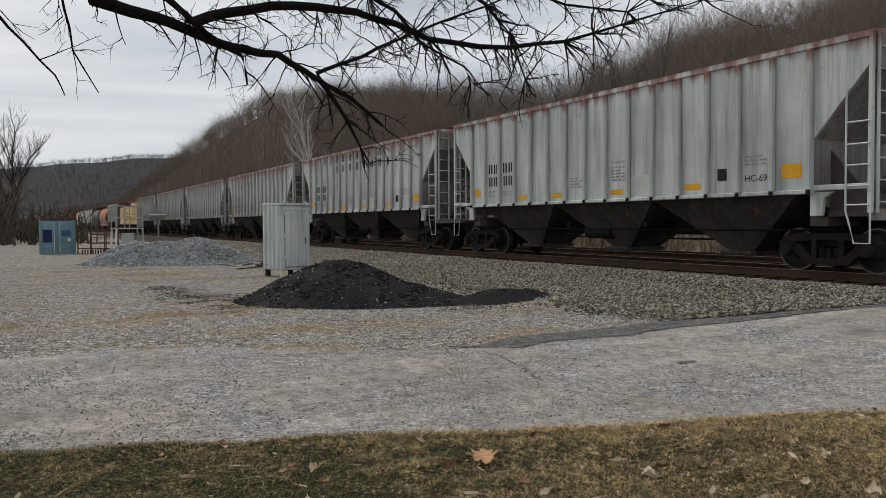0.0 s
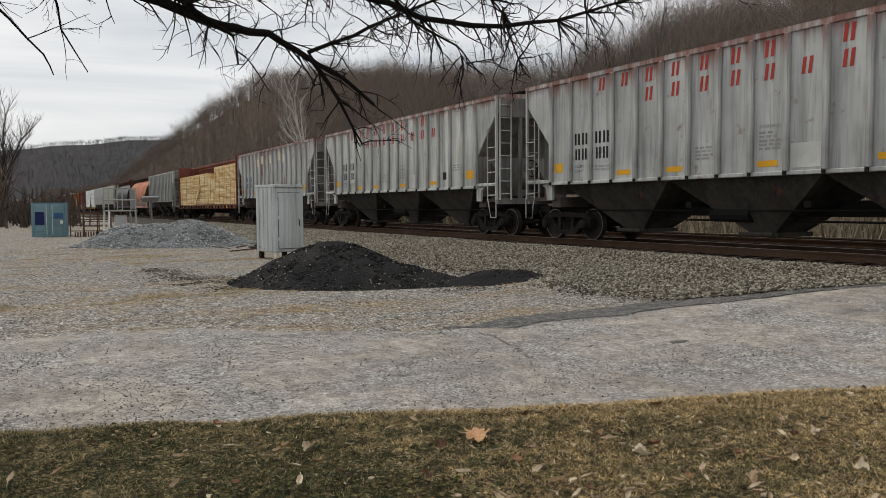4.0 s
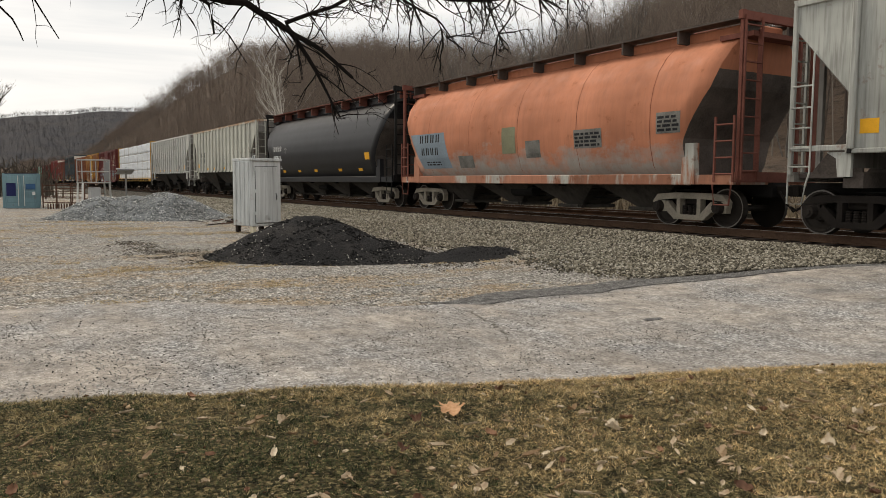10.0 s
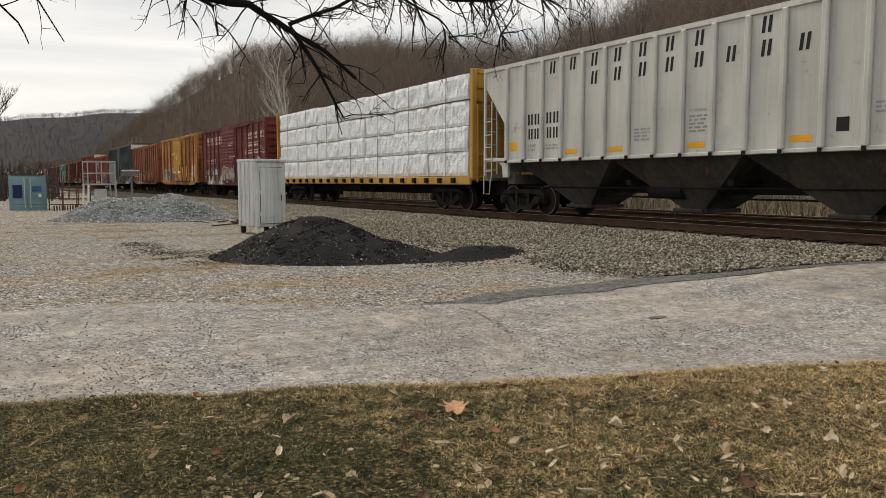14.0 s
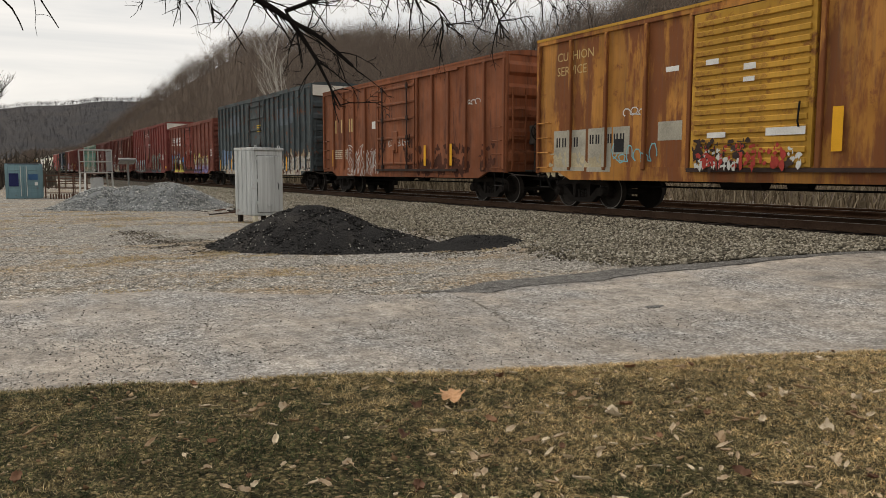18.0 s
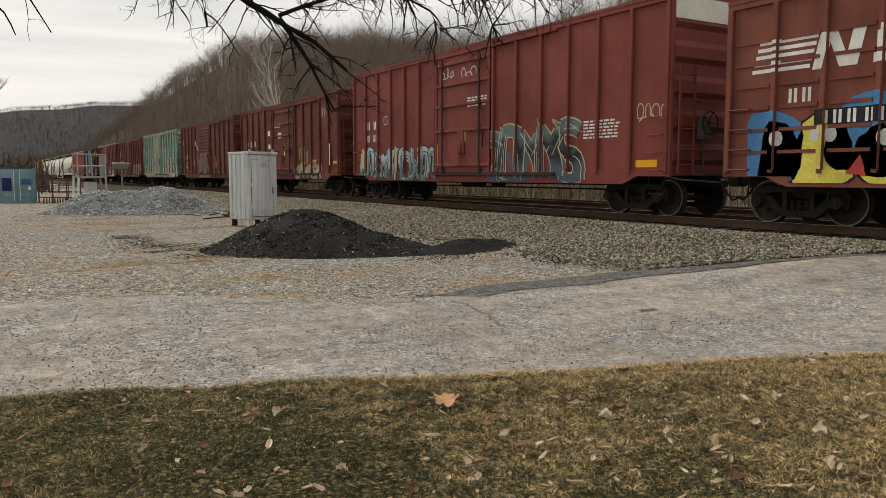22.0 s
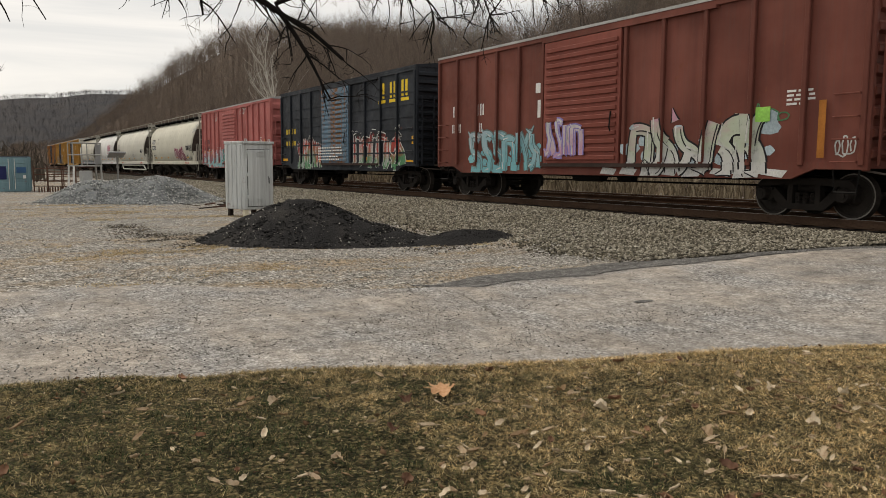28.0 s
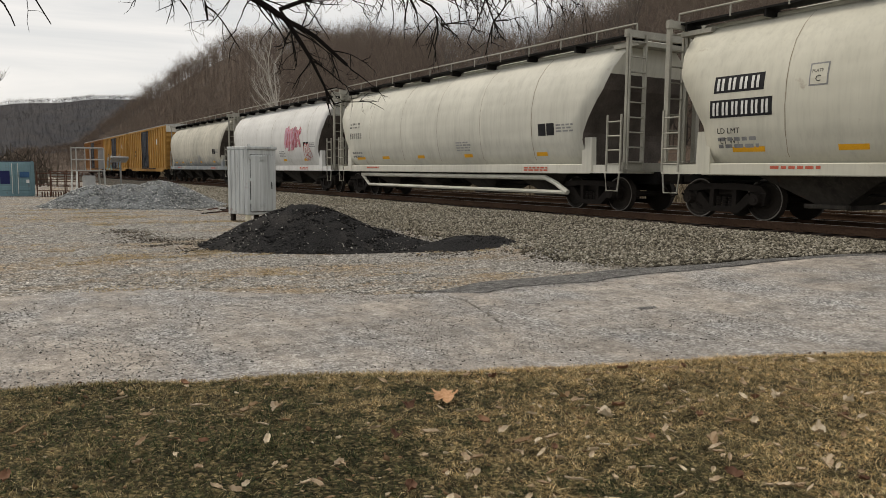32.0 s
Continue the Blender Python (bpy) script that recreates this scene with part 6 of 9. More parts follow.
worn_band(c, 0.9, 8.0, 0.9, 2.1, M_RUSTDARK, 91, 14, flat_side, 0.8, rb)
worn_band(c, -7.8, -2.0, 0.85, 1.8, M_RUSTDARK, 92, 14, flat_side, 0.7, rb)
scribble(c, 4.3, 6.0, 1.0, 1.8, G_WHITE, 71, ribs=rb)
scribble(c, 6.2, 8.1, 1.1, 2.1, G_WHITE, 72, ribs=rb, t=0.05)
scribble(c, 1.0, 3.6, 1.05, 1.8, G_SLATE, 73, ribs=rb)
scribble(c, 2.0, 3.8, 1.2, 1.9, G_SILVER, 74, ribs=rb)
scribble(c, 2.0, 3.6, 2.0, 2.5, G_WHITE, 14, ribs=rb)
uprights(c, (-8.45, -5.7, -3.5, -0.5, 1.8, 2.9, 5.05), 1.0, 0.16, 0.75)
lettering("LD LMT", 8.05, 1.62, 0.1, M_WHITE, c)

# 17 red brown, beaded panels
c, rb = boxcar("boxcar", "red-brown boxcar with beaded panels, red door and yellow graffiti", LENGTHS[17], 4.62, P_N, None, "plug", -0.3, 2.95, P_ND, ridges=9, rib_step=1.1, beads=True)
hang(c, 17)
painted("company_mark", [rect(-6.75 + 0.04 * k, 3.1 + 0.14 * k, 1.3, 0.075) for k in range(5)] + [[(-5.4, 3.05), (-5.15, 3.05), (-5.0, 3.72), (-5.25, 3.72)], [(-5.12, 3.72), (-4.85, 3.05), (-4.62, 3.05), (-4.9, 3.72)], [(-4.75, 3.05), (-4.5, 3.05), (-4.35, 3.72), (-4.6, 3.72)], rect(-4.2, 3.05, 0.8, 0.17), rect(-4.1, 3.30, 0.75, 0.17), rect(-4.05, 3.55, 0.8, 0.17), rect(-4.15, 3.40, 0.2, 0.2), rect(-3.6, 3.18, 0.2, 0.2)], M_WHITE, c, 0.006, ribs=rb)
letter_blocks([-5.9, -5.6], 2.45, 0.22, 0.28, M_WHITE, c)
blob(c, -6.2, 1.50, 0.62, 0.80, G_BLUE, G_BLUE, rb, 1)
blob(c, -4.3, 1.70, 0.70, 0.72, G_BLUE, G_BLUE, rb, 4)
blob(c, -2.3, 1.55, 0.60, 0.55, G_BLUE, G_BLUE, rb, 6)
blob(c, -6.05, 1.40, 0.46, 0.66, G_SLATE, G_BLACK, rb, 2)
for x, z, rx, rz, k in ((-5.1, 1.42, 0.62, 0.72, 3), (-3.7, 1.35, 0.72, 0.66, 5), (-2.6, 1.22, 0.62, 0.52, 7)):
    blob(c, x, z, rx, rz, G_YELLOW, G_BLACK, rb, k)
for x, z in ((-6.1, 1.75), (-5.25, 1.8), (-4.95, 1.8), (-3.9, 1.7), (-3.55, 1.72)):
    painted("graffiti_highlight", [[(x + 0.13 * math.cos(k * 0.628), z + 0.16 * math.sin(k * 0.628)) for k in range(10)]], G_WHITE, c, 0.019, ribs=rb)
painted("graffiti_fill", [[(-4.6, 1.05), (-4.2, 1.0), (-4.35, 1.4)]], G_RED, c, 0.019, ribs=rb)
scribble(c, -5.5, -4.8, 1.15, 1.5, G_BLACK, 81, ribs=rb, t=0.05)
scribble(c, -4.0, -2.2, 0.95, 1.5, G_BLACK, 82, ribs=rb, t=0.05)
painted("number_board", [rect(-5.3, 1.98, 1.6, 0.3)], M_BLACK, c, 0.021, ribs=rb)
letter_blocks([-5.2, -4.92, -4.64, -4.3, -4.02], 2.0, 0.2, 0.25, M_WHITE, c, lambda z: -1.524)
scribble(c, -1.6, 0.9, 2.2, 2.6, G_WHITE, 17, side=lambda z: -1.56)
graffiti(c, 1.3, 5.6, 0.8, 2.2, 5, [G_PURPLE, G_TAN, G_YELLOW], G_BLACK, G_WHITE, 18, ribs=rb, back=G_ORANGE)
small_print(6.3, 2.5, 1.0, 6, M_WHITE, c)
uprights(c, (7.2,), 1.3, 0.14, 1.0)
amber(c, [(-1.0, 1.25, 0.5, 0.1), (3.4, 1.25, 0.5, 0.1)])

# 18 dull red, long
c, rb = boxcar("boxcar", "tall dull red boxcar with pale blue block graffiti", LENGTHS[18], 5.20, P_A2, None, "plug", -0.18, 3.4, ridges=5, rib_step=1.18, high_top=M_ENDW)
hang(c, 18)
letter_blocks([-7.9, -7.58, -7.0], 2.85, 0.26, 0.32, M_WHITE, c)
letter_blocks([-7.85, -7.67, -7.49, -7.02, -6.82, -6.62], 2.35, 0.16, 0.28, M_WHITE, c)
painted("plate_mark", [rect(-6.05, 3.0, 0.3, 0.32)], M_PALEP, c, 0.005)
painted("plate_mark", [rect(-6.02, 3.03, 0.24, 0.26)], P_A2, c, 0.008)
graffiti(c, -8.25, -1.9, 0.82, 2.0, 8, [G_MOSS, G_SILVER, G_SKY], G_BLACK, G_WHITE, 19, ribs=rb, back=G_SILVER)
graffiti(c, 1.1, 5.8, 0.82, 2.35, 4, [G_SLATE, G_BLACK, G_MOSS], G_TAN, G_SILVER, 20, ribs=rb, back=G_SLATE)
small_print(0.2, 3.5, 1.1, 4, M_WHITE, c, side=lambda z: -1.56)
scribble(c, -1.5, -0.6, 4.2, 4.75, G_WHITE, 21, side=lambda z: -1.56)
scribble(c, -0.2, 0.7, 4.2, 4.5, G_WHITE, 22, side=lambda z: -1.56)
small_print(5.85, 2.4, 1.4, 6, M_WHITE, c)
scribble(c, 7.8, 8.8, 2.3, 2.8, G_TAN, 23)
uprights(c, (-7.95, -5.0, -1.85), 1.25, 0.14, 0.85)
amber(c, [(7.8, 1.2, 0.7, 0.18)])
painted("yellow_card", [rect(-0.4, 2.1, 0.5, 0.45)], G_YELLOW, c, 0.075)

# 19 dark red
c, rb = boxcar("boxcar", "dark red boxcar with plug door, white bills and worn graffiti", LENGTHS[19], 4.72, P_K2, None, "plug", 0.05, 3.5, ridges=5, rib_step=1.1)
hang(c, 19)
letter_blocks([-6.45, -5.72, -4.98], 2.6, 0.3, 0.34, M_WHITE, c)
letter_blocks([-6.5, -6.28, -5.75, -5.53, -5.05, -4.83], 1.75, 0.17, 0.26, M_WHITE, c)
graffiti(c, -6.55, -1.75, 0.82, 1.65, 7, [G_TAN, G_SILVER, P_K2], G_SLATE, G_WHITE, 24, ribs=rb, back=G_TAN)
painted("white_card", [rect(-2.5, 3.15, 0.38, 0.28), rect(-2.05, 2.95, 0.2, 0.5), rect(-2.45, 2.45, 0.38, 0.24)], M_WHITE, c, 0.006)
painted("white_card", [rect(-0.6, 2.95, 0.5, 0.3), rect(0.15, 2.0, 0.3, 0.25)], M_WHITE, c, 0.075)
small_print(-1.2, 3.7, 1.0, 3, M_WHITE, c, side=lambda z: -1.56)
scribble(c, 2.4, 3.6, 1.5, 2.6, G_TAN, 25, ribs=rb)
scribble(c, 5.4, 5.9, 3.6, 4.2, G_TAN, 26)
graffiti(c, 1.9, 5.3, 0.84, 1.5, 5, [G_TAN, P_K2], G_SLATE, G_TAN, 27, ribs=rb)
amber(c, [(-4.8, 1.5), (2.6, 1.5), (4.1, 1.6), (6.7, 1.5)], 0.55, 0.14)
uprights(c, (6.4,), 1.45, 0.12, 1.0, M_PALEP)

# 20 brown maroon
c, rb = boxcar("boxcar", "brown-maroon boxcar with a ribbed sliding door and faint tags", LENGTHS[20], 4.68, P_M, None, "slide", -0.1, 3.1, ridges=5, rib_step=1.2)
hang(c, 20)
letter_blocks([-6.6, -6.25, -5.75, -5.4], 2.2, 0.26, 0.32, M_CREAM, c)
letter_blocks([-6.6, -6.39, -6.18, -5.68, -5.47, -5.26], 1.72, 0.17, 0.28, M_CREAM, c)
small_print(-6.3, 1.6, 0.9, 2, M_CREAM, c)
scribble(c, -3.6, -2.4, 1.6, 2.3, G_TAN, 28, ribs=rb)
graffiti(c, -1.5, 1.3, 1.2, 2.35, 3, spray("sprayed_brown_grey", (0.115, 0.070, 0.058)), spray("worn_cream_line", (0.32, 0.25, 0.20)), P_M, 29, side=lambda z: -1.645)
scribble(c, -5.6, -4.8, 1.05, 1.35, G_TAN, 30)
scribble(c, -7.1, -6.75, 3.2, 4.2, G_ORANGE, 31)
scribble(c, 2.2, 3.2, 1.5, 2.15, G_TAN, 32, ribs=rb)
for k in range(6):
    painted("grey_repaint", [rect(-1.25 + 0.5 * k, 0.82, 0.36, 0.16)], plain("dirty_grey_paint", (0.24, 0.205, 0.18), 0.8, 0, 0.4, 7), c, 0.125)
painted("white_card", [rect(-2.3, 3.1, 0.12, 0.35), rect(-1.9, 3.0, 0.2, 0.16), rect(-1.9, 2.8, 0.3, 0.12)], M_WHITE, c, 0.16)
uprights(c, (2.95,), 1.4, 0.12, 0.8)
painted("yellow_card", [rect(6.0, 1.2, 0.7, 0.2)], M_AMBER, c, 0.006)

# 21 teal green
c, rb = boxcar("boxcar", "teal green boxcar, heavily worn and patched with grey, sliding door", LENGTHS[21], 4.66, P_R, None, "slide", -0.3, 2.7, ridges=9, rib_step=1.0)
hang(c, 21)
worn_band(c, -7.3, -2.6, 0.95, 2.3, M_PALEP, 33, 22, flat_side)
worn_band(c, 0.8, 7.2, 1.0, 3.3, M_PALEP, 34, 26, flat_side)
graffiti(c, -7.2, -2.6, 0.9, 2.0, 6, [G_TAN, G_TEAL, G_WHITE], G_TAN, G_WHITE, 35, ribs=rb)
graffiti(c, 2.0, 7.0, 0.95, 2.6, 5, [G_WHITE, G_TAN], P_K1, G_WHITE, 36, ribs=rb)
painted("yellow_card", [rect(5.6, 1.4, 0.5, 0.4)], G_YELLOW, c, 0.008)
worn_band(c, -2.2, 0.4, 1.2, 4.0, G_TAN, 37, 10, lambda z: -1.646)

# 22 oxblood
c, rb = boxcar("boxcar", "oxblood boxcar with large pale letters and white scrawls", LENGTHS[22], 4.64, P_P, None, "plug", 0.4, 3.2, ridges=5, rib_step=1.1)
hang(c, 22)
letter_blocks([-6.6, -5.6, -4.6], 2.95, 0.55, 0.75, M_CREAM, c)
letter_blocks([-6.6, -6.3, -5.6, -5.3, -4.75, -4.4], 2.3, 0.2, 0.3, M_CREAM, c)
small_print(-6.5, 1.9, 1.8, 2, M_CREAM, c)
scribble(c, -3.2, -1.7, 1.2, 2.2, G_WHITE, 38, ribs=rb)
scribble(c, -2.9, -1.9, 1.0, 1.5, G_WHITE, 39, ribs=rb)
painted("white_card", [rect(-1.7, 3.3, 0.4, 0.35), rect(-1.7, 2.9, 0.4, 0.3), rect(-4.1, 2.2, 0.5, 0.3)], M_WHITE, c, 0.006)
graffiti(c, -1.6, 1.2, 0.95, 2.4, 3, [G_TAN, G_SLATE], G_WHITE, G_TAN, 40, ribs=rb)
graffiti(c, 2.4, 6.8, 0.95, 2.0, 6, [P_P, G_TAN], G_WHITE, G_WHITE, 41, ribs=rb)
uprights(c, (-7.1, -4.2, 6.9), 1.35, 0.14, 0.9)

# 23 brick red
c, rb = boxcar("boxcar", "brick red boxcar with a brighter ribbed door and bold graffiti", LENGTHS[23], 4.64, P_Q, None, "slide", -0.2, 3.0, P_QD, ridges=9, rib_step=1.15, eave=M_ROOFG)
hang(c, 23)
letter_blocks([-6.7, -5.4, -5.08], 2.62, 0.26, 0.36, M_WHITE, c)
letter_blocks([-6.75, -6.55, -6.35, -5.35, -5.1], 2.1, 0.16, 0.28, M_WHITE, c)
graffiti(c, -5.55, -1.85, 0.82, 2.0, 5, [G_TEAL, G_SILVER], G_MOSS, G_WHITE, 42, ribs=rb, back=G_TEAL)
graffiti(c, -1.5, 0.0, 1.25, 2.25, 3, [G_PINK, G_WHITE], G_PURPLE, G_WHITE, 43, side=lambda z: -1.645)
graffiti(c, 1.55, 5.5, 0.85, 2.15, 4, [G_WHITE, G_PALEGREEN, G_PINK], G_BLACK, G_WHITE, 44, ribs=rb, back=G_SILVER)
painted("graffiti_fill", [[(x, 0.82 + 0.05 * math.sin(x * 5)), (x + 0.5, 0.80), (x + 0.62, 0.95), (x + 0.1, 0.99)] for x in (0.6, 1.3, 2.0, 2.6, 3.3, 4.1, 4.7, 5.4)], G_WHITE, c, 0.042)
painted("white_card", [rect(-2.2, 3.1, 0.22, 0.28), rect(-2.1, 2.4, 0.2, 0.5)], M_WHITE, c, 0.006)
scribble(c, 5.1, 6.0, 1.9, 2.3, G_GREEN, 46)
painted("green_card", [rect(5.2, 1.95, 0.35, 0.3)], spray("sprayed_lime", (0.28, 0.6, 0.12)), c, 0.02)
scribble(c, 6.95, 7.4, 1.2, 1.65, G_WHITE, 47)
uprights(c, (6.65,), 1.2, 0.15, 1.1, M_RUSTAMBER)
small_print(5.9, 2.5, 0.6, 4, M_WHITE, c)

# 24 blue-black
c, rb = boxcar("boxcar", "blue-black boxcar with a rust-streaked blue door and tricolour graffiti", LENGTHS[24], 4.62, P_X, None, "slide", -0.12, 2.95, P_XD, ridges=12, rib_step=1.3, beads=True)
hang(c, 24)
letter_blocks([4.1, 5.05, 6.0], 3.62, 0.58, 0.6, M_GOLD, c)
painted("lettering", [rect(x, 3.44, 0.62, 0.12) for x in (4.1, 5.05, 6.0)], M_GOLD, c, 0.007)
letter_blocks([-6.6, -6.25, -5.8, -5.45], 2.55, 0.24, 0.3, M_GOLD, c)
letter_blocks([-6.6, -6.25, -5.8, -5.45], 1.9, 0.24, 0.3, M_GOLD, c)
graffiti(c, -4.85, -1.85, 0.85, 2.3, 4, [G_GREEN, G_RED, G_BLACK], G_WHITE, G_SILVER, 48, ribs=rb)
graffiti(c, 1.75, 6.3, 0.9, 2.3, 5, [G_GREEN, G_RED, G_BLACK], G_WHITE, G_WHITE, 49, ribs=rb)
small_print(-1.9, 1.75, 2.7, 5, M_WHITE, c, side=lambda z: -1.646, step=0.13, h=0.06)
amber(c, [(-7.2, 1.2, 0.8, 0.12), (-4.8, 1.2, 0.8, 0.12), (-2.2, 1.15, 0.6, 0.12), (2.6, 1.2, 0.8, 0.14), (6.3, 1.08, 0.9, 0.13)])
painted("reflector", [rect(6.85, 1.8, 0.33, 0.3)], M_AMBER, c, 0.007)

# 25 pink red
c, rb = boxcar("boxcar", "faded pink-red boxcar with green and pastel graffiti along its foot", LENGTHS[25], 4.60, P_PK, None, "slide", -0.6, 2.9, None, ridges=5, rib_step=1.1, eave=M_ROOFG)
hang(c, 25)
letter_blocks([-6.95, -6.65, -6.15, -5.85], 2.38, 0.24, 0.3, M_BLACK, c)
letter_blocks([-7.0, -6.78, -6.56, -6.1, -5.88, -5.66], 1.95, 0.18, 0.28, M_BLACK, c)
graffiti(c, -7.2, -2.1, 0.82, 1.95, 6, [G_TEAL, G_PINK, G_ORANGE], G_WHITE, G_TEAL, 50, ribs=rb, back=G_SILVER)
graffiti(c, -1.9, 0.7, 1.15, 2.0, 4, [G_GREEN, G_BLACK], G_TEAL, G_WHITE, 51, side=lambda z: -1.645)
graffiti(c, 1.3, 3.1, 1.1, 2.15, 4, G_BLUE, G_GREEN, G_YELLOW, 52, ribs=rb, back=G_GREEN)
graffiti(c, 3.2, 5.5, 0.85, 2.2, 3, [G_GREEN, G_BLACK], G_GREEN, G_WHITE, 53, ribs=rb, back=G_BLACK)
scribble(c, 1.5, 2.8, 3.95, 4.3, G_WHITE, 54, ribs=rb)
scribble(c, -4.5, -3.2, 3.85, 4.35, G_WHITE, 55, ribs=rb)
small_print(4.9, 2.5, 0.7, 4, M_WHITE, c)
uprights(c, (6.25,), 1.2, 0.15, 1.2)

# 26 to 29 round-sided hoppers
CREAM = (0.56, 0.545, 0.46)
P_T1 = car_paint("cream_hopper_paint", CREAM, 0.0, 0.18, 0.10, seed=51, rough=0.5)
P_T2 = car_paint("cream_white_hopper_paint", (0.58, 0.57, 0.50), 0.0, 0.2, 0.10, seed=52, rough=0.5)
P_T3 = car_paint("white_hopper_paint", (0.64, 0.64, 0.62), 0.0, 0.2, 0.08, seed=53, rough=0.5)
P_T4 = car_paint("dusty_grey_hopper_paint", (0.50, 0.48, 0.41), 0.0, 0.45, 0.15, seed=54, rough=0.6, foot=(1.2, 2.1, (0.20, 0.235, 0.27)))
M_CIRON = plain("pale_cream_iron", (0.33, 0.32, 0.275), 0.65, 0, 0.25)
M_REDPRINT = plain("red_print", (0.5, 0.12, 0.08), 0.7, 0, 0.2)


def cream_hopper(i, label, paint, pipes=False, boards=True):
    car = hang(round_hopper("covered_hopper", label, LENGTHS[i], paint, paint, M_CIRON, rail=True, pipes=pipes, board=M_STEEL), i)
    h = LENGTHS[i] / 2 - 0.45
    x = -h + 1.75
    small_print(x + 0.1, 1.72, 1.0, 2, M_GREYBAR, car, round_side, 0.15, 0.08)
    small_print(x + 1.4, 1.12, 1.1, 1, M_REDPRINT, car, lambda z: -1.46, h=0.06)
    small_print(h - 4.2, 1.12, 1.1, 2, M_REDPRINT, car, lambda z: -1.46, 0.07, 0.045)
    painted("data_panel", [rect(h - 3.4, 2.05, 0.34, 0.34), rect(h - 3.02, 2.05, 0.34, 0.34)], M_BLACK, car, 0.006, round_side)
    small_print(h - 2.6, 2.3, 0.7, 3, M_GREYBAR, car, round_side)
    small_print(1.2, 1.95, 0.9, 4, M_GREYBAR, car, round_side)
    amber(car, [(-h + 2.2, 1.48, 0.8, 0.11), (-h + 4.6, 1.48, 0.6, 0.11), (-1.6, 1.48, 0.5, 0.11), (1.6, 1.48, 0.5, 0.11), (h - 3.6, 1.48, 0.5, 0.11)], side=round_side)
    return car, h, x


c, h, x = cream_hopper(26, "cream round-sided covered hopper with red graffiti and roof railing", P_T1)
painted("number_board", [rect(x, 2.75, 1.25, 0.36), rect(x - 0.08, 2.22, 1.55, 0.38)], M_BLACK, c, 0.005, round_side)
letter_blocks([x + 0.06 + 0.29 * k for k in range(4)], 2.80, 0.22, 0.26, M_WHITE, c, lambda z: round_side(z) - 0.006)
letter_blocks([x - 0.02 + 0.245 * k for k in range(6)], 2.27, 0.19, 0.28, M_WHITE, c, lambda z: round_side(z) - 0.006)
lettering("LD LMT", x + 0.1, 1.88, 0.12, M_BLACK, c, round_side)
lettering("LT WT", x + 0.15, 1.66, 0.12, M_BLACK, c, round_side)
painted("plate_frame", [rect(x + 2.25, 2.72, 0.4, 0.44)], M_GREYBAR, c, 0.004, round_side)
painted("plate_frame", [rect(x + 2.28, 2.75, 0.34, 0.38)], P_T1, c, 0.007, round_side)
lettering("PLATE", x + 2.3, 2.98, 0.06, M_BLACK, c, lambda z: round_side(z) - 0.006)
lettering("C", x + 2.38, 2.80, 0.12, M_BLACK, c, lambda z: round_side(z) - 0.006)
graffiti(c, 1.6, 5.0, 1.3, 2.2, 5, spray("sprayed_plum", (0.22, 0.050, 0.085)), spray("sprayed_blush", (0.56, 0.42, 0.44)), G_PINK, 60, side=round_side)
scribble(c, 5.2, 6.8, 1.3, 1.75, G_SLATE, 61, side=round_side, t=0.04)
scribble(c, 6.2, 7.5, 1.9, 2.5, G_BLACK, 62, side=round_side, t=0.04)
scribble(c, 6.3, 7.4, 1.95, 2.4, G_BLACK, 67, side=round_side)
scribble(c, 7.3, 8.3, 3.2, 3.9, G_SLATE, 63, side=round_side)
c, h, x = cream_hopper(27, "cream round-sided covered hopper with low discharge pipes", P_T2, pipes=True)
letter_blocks([x + 0.25 * k for k in range(4)], 2.80, 0.19, 0.22, M_BLACK, c, round_side)
letter_blocks([x + 0.2 * k for k in range(6)], 2.35, 0.15, 0.24, M_BLACK, c, round_side)
c, h, x = cream_hopper(28, "white round-sided covered hopper with pink graffiti", P_T3)
graffiti(c, 2.2, 4.4, 2.0, 3.3, 3, G_PINK, G_RED, G_WHITE, 64, side=round_side)
graffiti(c, 4.9, 5.8, 1.6, 2.3, 2, P_T3, G_RED, G_RED, 65, side=round_side)
c, h, x = cream_hopper(29, "dusty grey round-sided covered hopper with blue-grey foot", P_T4)

# 30 to 32 the last three boxcars
for i, (paint, dm, gr) in enumerate(((P_Y1, P_DKD, 0), (P_Y1, P_DKD, 1), (P_Y3, P_DKD, 0))):
    k = 30 + i
    c, rb = boxcar("boxcar", ("golden yellow boxcar with a dark door and white roof end", "golden yellow boxcar with a dark door and blue graffiti",
                              "brownish yellow boxcar with a dark door, last of the train")[i],
                   LENGTHS[k], 4.75, paint, None, "plug", 0.0, 3.4, dm, ridges=7, rib_step=1.1, high_top=M_ENDW if i == 0 else None, eave=M_ROOFG)
    hang(c, k)
    small_print(-6.0, 2.6, 1.2, 2, M_BLACK, c, h=0.2, step=0.4)
    if gr:
        graffiti(c, -6.8, 4.0, 0.95, 2.5, 9, [G_TEAL, G_BLUE, G_WHITE], G_BLACK, G_WHITE, 70, ribs=rb, back=G_TEAL)
    painted("white_card", [rect(4.8, 3.2, 0.8, 0.5)], M_WHITE, c, 0.006)


# ---- ground, track, hills ----
def smooth(a, b, x):
    t = min(1.0, max(0.0, (x - a) / (b - a)))
    return t * t * (3 - 2 * t)


def ground_z(x, y):
    """The yard is level; it rises a little to the foot of the ballast."""
    z = 0.25 * smooth(7.0, 12.5, y)
    n = noise.noise((x * 0.25, y * 0.25, 0.0)) * 0.03 + noise.noise((x * 0.9, y * 0.9, 4.0)) * 0.012
    return z + n * (1 - smooth(60, 90, math.hypot(x, y)))


